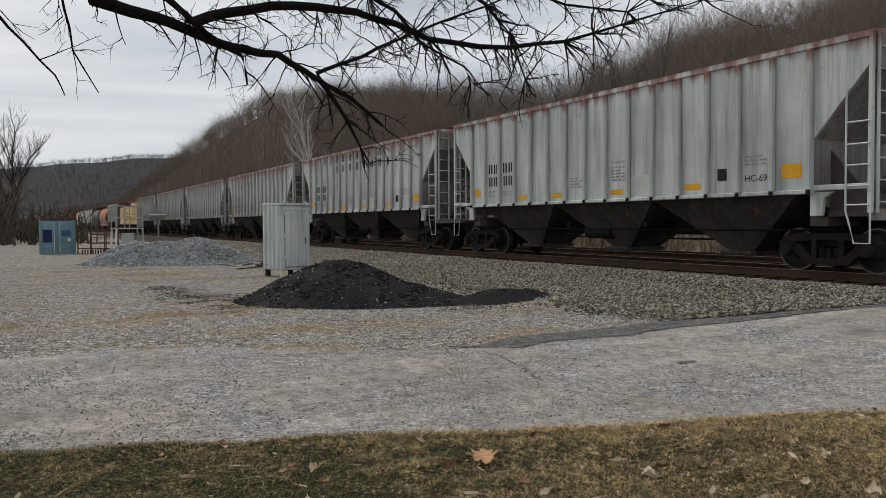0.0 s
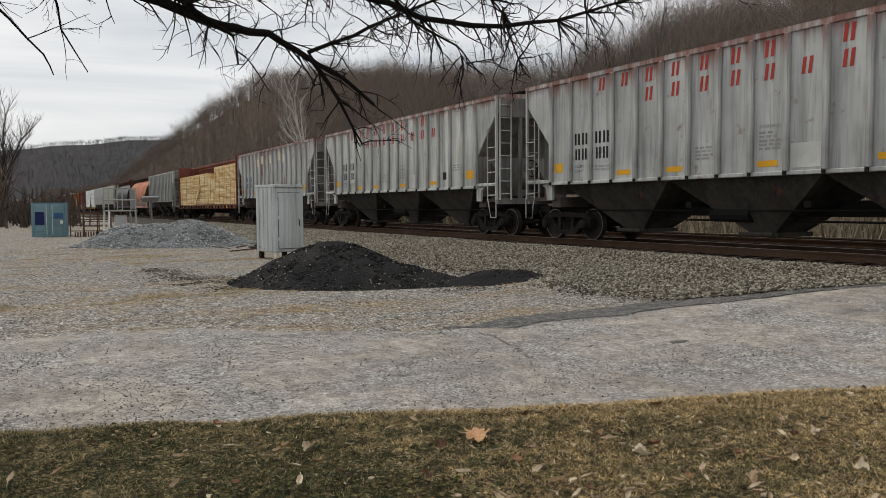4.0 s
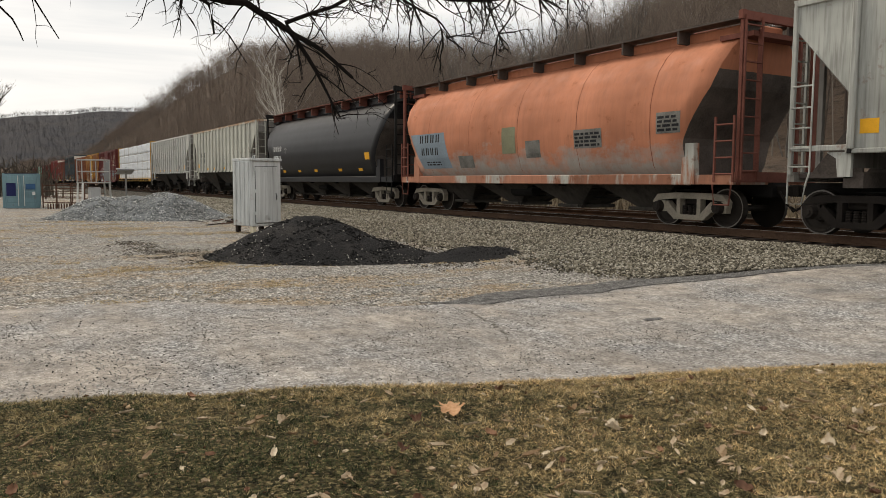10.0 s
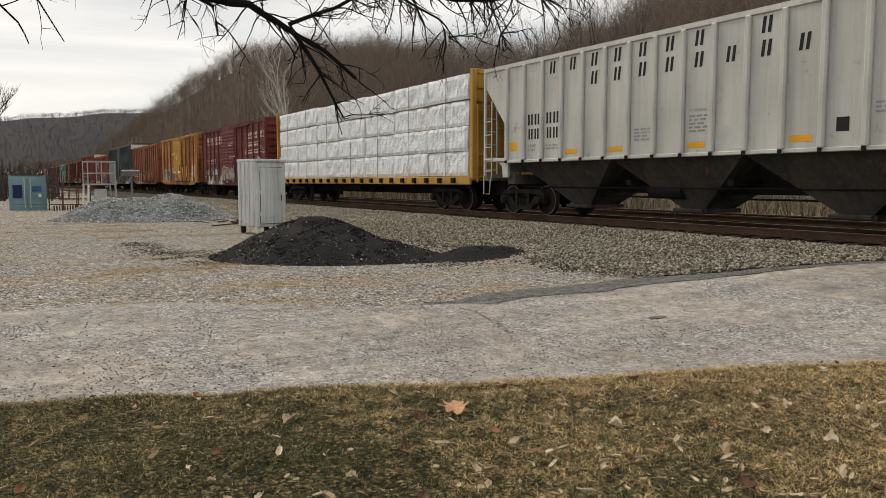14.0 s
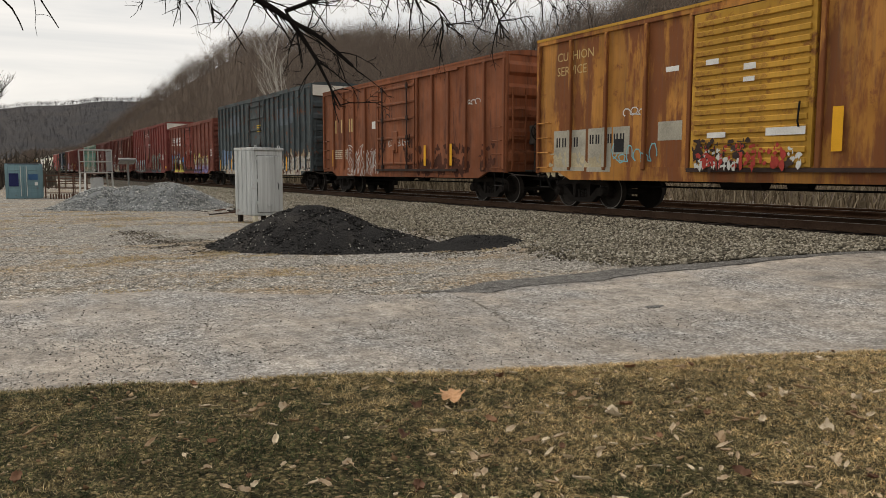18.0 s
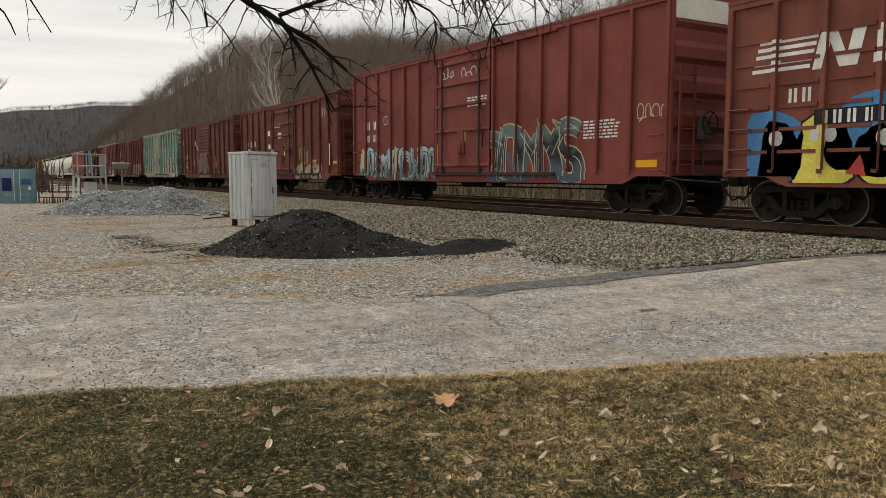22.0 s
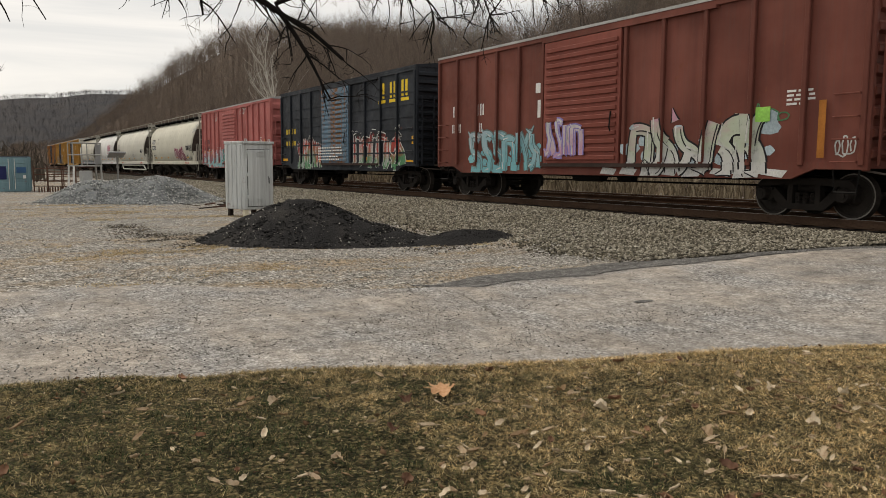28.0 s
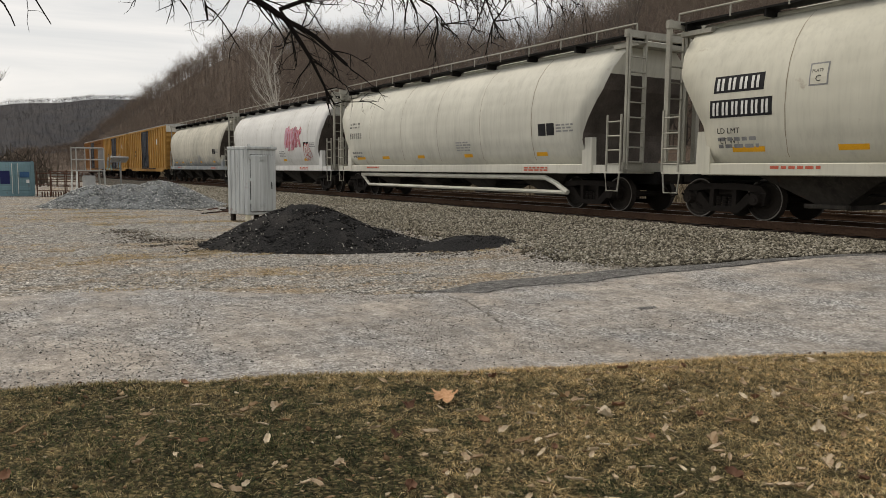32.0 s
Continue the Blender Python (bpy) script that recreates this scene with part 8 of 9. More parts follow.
def tubes_mesh(name, A, B, RA, RB, material):
    """Three-sided tapering sticks from points A to points B, all in one mesh."""
    A, B = np.array(A), np.array(B)
    n = len(A)
    d = B - A
    d /= np.linalg.norm(d, axis=1)[:, None] + 1e-9
    ref = np.where(np.abs(d[:, 2:3]) < 0.9, np.array([[0.3, 0.2, 0.93]]), np.array([[1.0, 0.1, 0.0]]))
    u = np.cross(d, ref)
    u /= np.linalg.norm(u, axis=1)[:, None] + 1e-9
    w = np.cross(d, u)
    V = np.zeros((n, 6, 3))
    for i, q in enumerate((0, 2.094, 4.189)):
        o = math.cos(q) * u + math.sin(q) * w
        V[:, i] = A + o * np.array(RA)[:, None]
        V[:, 3 + i] = B + o * np.array(RB)[:, None]
    F = (np.array([(0, 1, 4, 3), (1, 2, 5, 4), (2, 0, 3, 5)])[None] + 6 * np.arange(n)[:, None, None]).reshape(-1, 4)
    me = bpy.data.meshes.new(name)
    me.vertices.add(n * 6)
    me.vertices.foreach_set("co", V.reshape(-1))
    me.loops.add(len(F) * 4)
    me.loops.foreach_set("vertex_index", F.reshape(-1).astype(np.int32))
    me.polygons.add(len(F))
    me.polygons.foreach_set("loop_start", np.arange(0, len(F) * 4, 4, dtype=np.int32))
    me.update(calc_edges=True)
    me.materials.append(material)
    return me


def wood(name, count, bearing, trange, seed, material, label, hmin=9, hmax=14, limbs=6, thick=0.14, twigs=3, at=hill_point):
    """Bare trees in a wood, too many to count: trunks, rounded crowns of limbs and twigs."""
    r = np.random.RandomState(seed)
    sticks = {"trunk": ([], [], [], []), "crown": ([], [], [], [])}

    def stick(a, b, ra, rb, key="crown"):
        for row, v in zip(sticks[key], (a, b, ra, rb)):
            row.append(v)

    for _ in range(count):
        az = r.uniform(*bearing)
        base = np.array(at(az, r.uniform(*trange)))
        base[2] -= 0.3
        h = r.uniform(hmin, hmax) * (1 - 0.55 * smooth(79, 86, az) if at is hill_point else 1)
        w = thick * r.uniform(0.6, 1.3)
        lean = np.array([r.normal(0, 0.035), r.normal(0, 0.035), 1.0])
        stick(base, base + lean * h * 0.5, w, w * 0.6, "trunk")
        stick(base + lean * h * 0.5, base + lean * h * 0.72, w * 0.5, w * 0.15, "crown")
        cr = h * r.uniform(0.26, 0.40)
        top = base + lean * h * 0.74
        for k in range(limbs):
            f = r.uniform(0.36, 0.62)
            s = base + lean * h * f
            v = r.normal(0, 1, 3)
            v /= np.linalg.norm(v)
            e = top + v * np.array([cr, cr, h * 0.24])
            e[2] = max(e[2], s[2] + 0.12 * h)
            stick(s, e, w * 0.26, w * 0.08)
            for _k in range(twigs):
                m = s + (e - s) * r.uniform(0.3, 1.0)
                q = m + np.array([r.normal(0, 0.45), r.normal(0, 0.45), r.uniform(0.2, 1.1)]) * cr * 0.6
                stick(m, q, w * 0.12, w * 0.05)
    for key, mat, what in (("trunk", material[0], "trunks of "), ("crown", material[1], "fine twigs of ")):
        tagged(new(name, tubes_mesh(name, *sticks[key], mat)), what + label, "woods", kind="stuff")


def bark(name, stops):
    m, nt, b = blank(name, 0.9)
    g = nt.nodes.new("ShaderNodeNewGeometry")
    nt.links.new(ramp(nt, g.outputs["Random Per Island"], stops), b.inputs["Base Color"])
    return m


M_WOODS = (bark("grey_trunk_bark", [(0.0, (0.080, 0.062, 0.051)), (0.7, (0.125, 0.100, 0.083)), (0.95, (0.17, 0.145, 0.122)), (1.0, (0.34, 0.30, 0.26))]),
           bark("brown_twigs", [(0.0, (0.105, 0.081, 0.066)), (0.6, (0.175, 0.136, 0.111)), (1.0, (0.26, 0.214, 0.178))]))
# distant trunks and twigs carry the same blue-grey haze tint in their colour
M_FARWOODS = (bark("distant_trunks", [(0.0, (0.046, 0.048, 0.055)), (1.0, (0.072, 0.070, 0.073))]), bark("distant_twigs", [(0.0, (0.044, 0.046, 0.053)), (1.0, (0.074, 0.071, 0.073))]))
wood("bare_woods", 1300, (22, 62), (0.1, 0.98), 1, M_WOODS, "bare winter trees on the near hillside", 7, 12, 10, 0.075, 7)
wood("bare_woods", 2300, (60, 88), (0.02, 0.99), 2, M_WOODS, "bare winter trees on the hillside farther along", 7, 12, 9, 0.085, 6)
wood("bare_woods", 640, (24, 86), (0.93, 1.02), 3, M_WOODS, "bare trees along the crest of the hill", 8, 12.5, 12, 0.11, 8)
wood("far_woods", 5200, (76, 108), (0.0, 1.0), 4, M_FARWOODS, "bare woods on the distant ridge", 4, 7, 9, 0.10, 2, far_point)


def bare_tree(name, label, x, y, h, seed, material, spread=0.5, girth=0.16, depth=4, group=""):
    """A bare broad-leaved tree: tapered trunk, forking limbs, fine twigs."""
    r = random.Random(seed)
    ob = thing(name, label, "tree", pose(x, y, max(0.0, 0.0)), group)
    trunk, crown = bmesh.new(), bmesh.new()

    def grow(p, d, ln, rad, lvl):
        pts = [p]
        q, e = p.copy(), d.copy()
        n = 4 if lvl < 2 else 3
        for i in range(n):
            e = (e + Vector((r.gauss(0, 0.13), r.gauss(0, 0.13), 0.10))).normalized()
            q = q + e * ln / n
            pts.append(q.copy())
        tube(trunk if lvl == 0 else crown, pts, rad, 7 if lvl == 0 else 4 if lvl < 2 else 3, rad * (0.55 if lvl < depth else 0.3))
        if lvl >= depth:
            return
        kids = r.randint(4, 6) if lvl == 0 else r.randint(3, 4)
        for k in range(kids):
            f = r.uniform(0.35, 1.0) if lvl else r.uniform(0.4, 1.0)
            at = pts[min(n, max(1, round(f * n)))]
            ang = r.uniform(0, 6.28)
            side = Vector((math.cos(ang), math.sin(ang), 0))
            nd = (e * (1 - spread * 0.6) + side * spread * r.uniform(0.7, 1.3) + Vector((0, 0, 0.25))).normalized()
            grow(at, nd, ln * r.uniform(0.45, 0.72), rad * r.uniform(0.32, 0.5), lvl + 1)
        grow(pts[-1], (e + Vector((r.gauss(0, 0.2), r.gauss(0, 0.2), 0.1))).normalized(), ln * 0.62, rad * 0.55, lvl + 1)

    grow(Vector((0, 0, -0.2)), Vector((r.gauss(0, 0.06), r.gauss(0, 0.06), 1)).normalized(), h * 0.42, girth, 0)
    part("trunk", trunk, material, ob)
    part("crown", crown, material, ob)
    return ob


M_BARKD = plain("dark_bark", (0.055, 0.046, 0.040), 0.9, 0, 0.4, 5)
M_BARKG = plain("grey_bark", (0.135, 0.120, 0.105), 0.9, 0, 0.4, 5)
M_BARKW = plain("white_sycamore_bark", (0.46, 0.43, 0.38), 0.85, 0, 0.35, 2)
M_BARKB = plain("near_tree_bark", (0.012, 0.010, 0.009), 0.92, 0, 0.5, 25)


def polar(a, d):
    return -d * math.sin(radians(a)), d * math.cos(radians(a))


rt = random.Random(77)
stock = [bare_tree("bare_tree", "slender bare grey tree beyond the tracks", *polar(52, 62), 17, 100, M_BARKG, 0.42, 0.17, 4, "trackside trees"),
         bare_tree("bare_tree", "slender bare grey tree beyond the tracks", *polar(49.5, 58), 16, 101, M_BARKD, 0.46, 0.15, 4, "trackside trees"),
         bare_tree("bare_tree", "slender bare grey tree beyond the tracks", *polar(46.5, 55), 17, 102, M_BARKG, 0.40, 0.17, 4, "trackside trees")]
for i, (a, d, s) in enumerate(((55.5, 64, 1.0), (50.7, 66, 1.05), (48.2, 60, 1.0), (45.3, 60, 0.95), (53.6, 70, 1.0), (57.5, 75, 0.9), (43.5, 52, 0.75), (41, 50, 0.7), (38, 48, 0.7), (60, 80, 0.85), (62.5, 85, 0.8), (65.5, 92, 0.85), (35, 46, 0.7), (47.3, 70, 1.05), (51.6, 74, 1.05))):
    m = pose(*polar(a, d), 0, 0, 0, rt.uniform(0, 360)) @ Matrix.Scale(s, 4)
    o = copy_thing(stock[i % 3], m)
    o.scale = (s, s, s)
bare_tree("sycamore_tree", "white-barked bare sycamore standing beyond the tracks", *polar(70.2, 88), 18, 211, M_BARKW, 0.75, 0.24, 4)
bare_tree("sycamore_tree", "white-barked bare sycamore standing beyond the tracks", *polar(67.3, 96), 13.5, 213, M_BARKW, 0.8, 0.24, 4)
bare_tree("bare_tree", "tall bare tree at the far side of the yard", *polar(90.6, 95), 15, 220, M_BARKD, 0.55, 0.3, 5)
bare_tree("bare_tree", "bare tree among brush beyond the yard", *polar(94.5, 85), 13, 221, M_BARKD, 0.55, 0.25, 4)


# dry brush beyond the tracks
def brush_strip(name, x0, x1, y0, y1, n, hmin, hmax, seed, stops, label):
    r = np.random.RandomState(seed)
    V, F = [], []
    for _ in range(n):
        x = x1 + (x0 - x1) * r.rand() ** 1.4
        y = r.uniform(y0, y1)
        h = r.uniform(hmin, hmax)
        b = np.array([x, y, 0.0])
        e = b + np.array([r.normal(0, 0.2), r.normal(0, 0.2), 1.0]) * h
        w = 0.012 + 0.0006 * abs(x)
        tri_tube(V, F, b, e, w * 1.6, w * 0.4)
        for _k in range(2):
            s = b + (e - b) * r.uniform(0.4, 0.9)
            tri_tube(V, F, s, s + np.array([r.normal(0, 0.25), r.normal(0, 0.25), 0.35]) * h * 0.5, w, w * 0.3)
    me = bpy.data.meshes.new(name)
    me.from_pydata([tuple(v) for v in V], [], F)
    me.materials.append(bark(name + "_stems", stops))
    return tagged(new(name, me), label, "brush", kind="stuff")


DRY = [(0.0, (0.10, 0.08, 0.055)), (0.5, (0.21, 0.17, 0.12)), (1.0, (0.34, 0.29, 0.21))]
brush_strip("dry_brush", -140, 6, 24.2, 28, 6500, 0.7, 2.0, 31, DRY, "dry weeds and brush along the far side of the tracks")
brush_strip("dark_brush", -170, -70, -30, 6, 1800, 1.0, 3.5, 32, [(0.0, (0.04, 0.033, 0.028)), (1.0, (0.11, 0.09, 0.07))], "dark brush beyond the yard")

brush_strip("dark_brush", -104, -80, -15, -1.2, 900, 2.5, 6.5, 33, [(0.0, (0.05, 0.038, 0.030)), (0.7, (0.10, 0.075, 0.058)), (1.0, (0.16, 0.125, 0.095))], "tall brown thicket at the far edge of the yard")

# ---- things in the yard ----
M_CAB = car_paint("grey_cabinet_paint", (0.545, 0.57, 0.565), 0.2, 0.6, 0.15, seed=61, rough=0.5)
M_CABDARK = plain("gap_and_handle_dark", (0.06, 0.06, 0.06), 0.8)


def relay_cabinet():
    cb = thing("relay_cabinet", "grey metal trackside cabinet with a louvred door, on short legs", "cabinet", pose(-22.9, 7.1, 0.0, 0, 0, 14.5))
    # front (door) faces +x of the thing, the ribbed side -y
    w, d, z0, z1 = 0.54, 0.50, 0.21, 2.14
    part("case", boxes((-w, w, -d, d, z0, z1), bevel=0.02), M_CAB, cb)
    part("roof_cap", boxes((-w - 0.012, w + 0.05, -d - 0.012, d + 0.012, z1, z1 + 0.08), bevel=0.012), M_CAB, cb)
    # dark strip standing in for the shade in the gap around the door
    part("door_gap", boxes((w - 0.01, w + 0.008, -d + 0.105, d - 0.125, z0 + 0.085, z1 - 0.155)), M_CABDARK, cb)
    dr = part("door", boxes((w, w + 0.045, -d + 0.12, d - 0.14, z0 + 0.10, z1 - 0.17), bevel=0.012), M_CAB, cb)
    for z in (z0 + 0.20, z1 - 0.36):
        part("louvre", boxes(*[(w + 0.04, w + 0.06, -0.10, 0.09, z + 0.04 * k, z + 0.04 * k + 0.018) for k in range(4)]), M_CAB, dr)
    bm = bmesh.new()
    tube(bm, [(w + 0.05, d - 0.21, 1.18), (w + 0.09, d - 0.21, 1.14), (w + 0.09, d - 0.21, 0.98)], 0.016, 6)
    part("door_handle", bm, M_CABDARK, dr)
    for z in (0.55, 1.2, 1.85):
        part("hinge", boxes((w + 0.02, w + 0.07, -d + 0.08, -d + 0.13, z, z + 0.10)), M_CAB, cb)
    for x in (-0.36, -0.12, 0.12, 0.36):
        part("stiffener", boxes((x - 0.03, x + 0.03, -d - 0.03, -d + 0.01, z0 + 0.02, z1 - 0.02), bevel=0.01), M_CAB, cb)
    for x in (-0.42, 0.42):
        for y in (-0.4, 0.4):
            part("leg", boxes((x - 0.06, x + 0.06, y - 0.06, y + 0.06, -0.1, z0)), M_TIE if x < 0 else M_CREAM, cb)
    for y in (-0.4, 0.4):
        bm = bmesh.new()
        tube(bm, [(w - 0.05, y - 0.03, z1 + 0.06), (w - 0.05, y - 0.03, z1 + 0.14), (w - 0.05, y + 0.03, z1 + 0.14), (w - 0.05, y + 0.03, z1 + 0.06)], 0.014, 6)
        part("lifting_eye", bm, M_CAB, cb)
    return cb


relay_cabinet()

P_CONT = car_paint("blue_container_paint", (0.16, 0.265, 0.295), 0.12, 0.35, 0.2, seed=62)


def container():
    cn = thing("storage_container", "faded blue-green steel storage container with double doors", "container", pose(-48.7, 1.85, 0.02, 0, 0, -4))
    w, h, ln = 0.82, 1.86, 1.5
    part("shell", boxes((-ln, ln, -w, w, 0.06, h - 0.04)), P_CONT, cn)
    part("roof", boxes((-ln, ln, -w - 0.02, w + 0.02, h - 0.06, h + 0.02), bevel=0.02), plain("container_roof", (0.05, 0.06, 0.075), 0.7), cn)
    for s in (-1, 1):
        part("corner_post", boxes((ln - 0.08, ln + 0.05, s * w - 0.06, s * w + 0.06, 0, h)), P_CONT, cn)
        part("corner_post", boxes((-ln - 0.05, -ln + 0.08, s * w - 0.06, s * w + 0.06, 0, h)), P_CONT, cn)
        d = part("door", boxes((ln, ln + 0.035, min(0.02 * s, s * (w - 0.07)), max(0.02 * s, s * (w - 0.07)), 0.12, h - 0.12), bevel=0.01), P_CONT, cn)
        for k in range(4):
            z = 0.3 + 0.4 * k
            part("door_panel_ridge", boxes((ln + 0.03, ln + 0.055, min(0.1 * s, s * (w - 0.15)), max(0.1 * s, s * (w - 0.15)), z, z + 0.2), bevel=0.01), P_CONT, d)
        bm = bmesh.new()
        tube(bm, [(ln + 0.08, s * 0.14, 0.12), (ln + 0.08, s * 0.14, h - 0.12)], 0.018, 6)
        part("lock_rod", bm, M_PALEP, d)
    part("bottom_rail", boxes((ln - 0.05, ln + 0.05, -w, w, 0, 0.12)), P_CONT, cn)
    part("blue_tarp_patch", boxes((ln + 0.06, ln + 0.068, -w + 0.12, -0.25, 0.65, 1.35)), plain("navy_patch", (0.02, 0.025, 0.09), 0.6), cn)
    part("blue_tarp_patch", boxes((ln + 0.06, ln + 0.068, 0.22, w - 0.15, 1.0, 1.3)), plain("blue_square", (0.04, 0.10, 0.20), 0.6), cn)
    part("white_card", boxes((ln + 0.07, ln + 0.075, 0.52, 0.66, 0.7, 0.88)), M_WHITE, cn)
    return cn


container()


def platform():
    pf = thing("steel_platform", "small grey steel platform with handrails on splayed legs", "platform", pose(-40.3, 4.55, 0.0, 0, 0, 8))
    m = plain("galvanised_steel", (0.33, 0.33, 0.31), 0.6, 0.2, 0.25)
    part("deck", boxes((-0.5, 0.5, -0.66, 0.66, 1.40, 1.46)), m, pf)
    for y in (-0.6, 0.6):
        for x in (-0.45, 0.45):
            bm = bmesh.new()
            tube(bm, [(x, y * 1.12, -0.05), (x, y, 1.42)], 0.05, 6)
            part("leg", bm, M_WHITE if y < 0 else m, pf)
    for x in (-0.45, 0.45):
        bm = bmesh.new()
        for y in (-0.62, 0.0, 0.62):
            tube(bm, [(x, y, 1.44), (x, y, 2.52)], 0.028, 6)
        for z in (1.95, 2.5):
            tube(bm, [(x, -0.62, z), (x, 0.62, z)], 0.026, 6)
        part("handrail", bm, m, pf)
    bm = bmesh.new()
    for z in (1.95, 2.5):
        tube(bm, [(-0.45, 0.62, z), (0.45, 0.62, z)], 0.026, 6)
    part("handrail", bm, m, pf)
    part("mesh_panel", boxes((-0.45, 0.45, 0.60, 0.63, 1.5, 2.45)), plain("dark_mesh", (0.16, 0.16, 0.16), 0.8), pf)
    part("equipment_box", boxes((-0.3, 0.3, -0.2, 0.25, 0.2, 1.2), bevel=0.03), plain("pale_box", (0.40, 0.41, 0.41), 0.6), pf)
    return pf


platform()
sp = thing("solar_panel_post", "thin steel post carrying a small tilted solar panel", "solar panel", pose(-41.3, 6.15, 0.0, 0, 0, 5))
bm = bmesh.new()
tube(bm, [(0, 0, -0.1), (0, 0, 2.18)], 0.045, 8)
part("post", bm, plain("post_steel", (0.22, 0.22, 0.21), 0.6, 0.3), sp)
bm = bmesh.new()
prism(bm, [(-0.3, 1.88), (-0.28, 1.84), (0.32, 2.06), (0.30, 2.10)], -0.42, 0.34)
part("panel", bm, plain("panel_glass", (0.16, 0.165, 0.17), 0.3), sp)
part("bracket", boxes((-0.05, 0.05, -0.45, 0.38, 2.08, 2.14)), M_WHITE, sp)


def pipe_fence(label, pts, h, rails, material, posts=2, name="pipe_fence"):
    fn = thing(name, label, "fence")
    (x0, y0), (x1, y1) = pts
    for i in range(posts):
        t = i / max(1, posts - 1)
        x, y = x0 + (x1 - x0) * t, y0 + (y1 - y0) * t
        bm = bmesh.new()
        tube(bm, [(x, y, -0.1), (x, y, h + 0.12)], 0.035, 6)
        part("post", bm, material, fn)
    for k in range(rails):
        z = h * (k + 1) / rails
        bm = bmesh.new()
        tube(bm, [(x0, y0, z), (x1, y1, z)], 0.025, 6)
        part("rail", bm, material, fn)
    return fn


M_RUSTPIPE = plain("rusty_pipe", (0.085, 0.045, 0.032), 0.85, 0, 0.4)
pipe_fence("rusty brown pipe rail fence beside the container", ((-46.9, 2.75), (-45.8, 4.7)), 1.25, 4, M_RUSTPIPE, 4)
pipe_fence("rusty brown pipe rail fence farther along the yard", ((-58, 4.2), (-56, 7.0)), 1.3, 4, M_RUSTPIPE, 4)
wf = thing("white_railing", "white slatted railing with a low step in front", "railing")
for i in range(9):
    y = -2.75 + i * 0.13
    bm = boxes((-47.0, -46.94, y, y + 0.06, 0.0, 1.15), (-47.15, -47.1, y, y + 0.05, 1.1, 1.8))
    part("slat", bm, M_WHITE, wf)
part("top_bar", boxes((-47.05, -46.9, -2.8, -1.62, 1.08, 1.16), (-47.17, -47.08, -2.8, -1.62, 1.7, 1.78)), M_WHITE, wf)

# broken ties and scrap by the cabinet, splintered wood on the gravel
sc = thing("scrap_timber", "heap of broken dark ties and splintered wood", "timber")
r5 = random.Random(5)
for k in range(20):
    x, y = -28.3 + r5.uniform(-1.2, 1.2), 7.9 + r5.gauss(0, 0.45)
    a, ln = r5.uniform(0.3, 2.3), r5.uniform(0.12, 0.5)
    wd, hi = r5.uniform(0.015, 0.05), r5.uniform(0.02, 0.06)
    bm = boxes((-ln, ln, -wd, wd, 0, hi), (-ln * 0.6, ln * 1.15, -wd * 0.5, wd * 0.7, hi * 0.2, hi * 0.7), bevel=0.008)
    bmesh.ops.transform(bm, matrix=pose(x, y, 0.01 + 0.014 * (k % 5), 0, r5.uniform(-9, 9), math.degrees(a)), verts=bm.verts[:])
    part("broken_tie", bm, M_RUSTPIPE if k % 3 == 0 else M_TIE, sc)
sd = thing("scrap_rack", "row of rusty track fittings on the ground beside the fence", "scrap")
for k in range(14):
    bm = boxes((-46.2, -45.9, 2.9 + k * 0.13, 2.95 + k * 0.13, 0.0, 0.28), bevel=0.01)
    part("fitting", bm, M_RUSTPIPE, sd)
p, sz = [], []
for x, y, ax, ay, n in ((-17.4, 3.4, 0.35, 0.55, 700), (-16.3, 3.9, 0.25, 0.3, 420), (-10.3, 8.8, 0.12, 0.3, 220), (-20.2, 3.1, 0.5, 0.3, 420), (-18.6, 3.2, 0.6, 0.3, 500), (-16.2, 3.0, 0.15, 0.16, 160), (-14.9, 3.7, 0.35, 0.35, 500), (-12.2, 7.6, 0.3, 0.5, 400), (-11.4, 8.9, 0.2, 0.3, 250)):
    for _ in range(n):
        u, v = x + rs.normal(0, ax), y + rs.normal(0, ay)
        p.append((u, v, ground_z(u, v) + 0.004))
        sz.append(0.007 + 0.026 * rs.rand() ** 3)
stones("debris", p, sz, stone_mat("dark_debris", [(0.0, (0.03, 0.026, 0.02)), (0.8, (0.08, 0.07, 0.055)), (1.0, (0.2, 0.17, 0.12))]), "dark bark crumbs and soil scattered on the gravel", "debris", 12)
p = scatter(4200, -9.8, -4.4, -2.5, 9.0, lambda x, y: ground_z(x, y) + 0.016, lambda x, y: road_far(y) < x < lawn_edge(y) - 0.05)
stones("grit", p, [0.004 + 0.010 * rs.rand() ** 5 for q in p], stone_mat("dark_grit", [(0.0, (0.06, 0.056, 0.05)), (0.6, (0.13, 0.12, 0.108)), (1.0, (0.24, 0.22, 0.19))]), "dark pebbles scattered over the road", "gravel", 13)


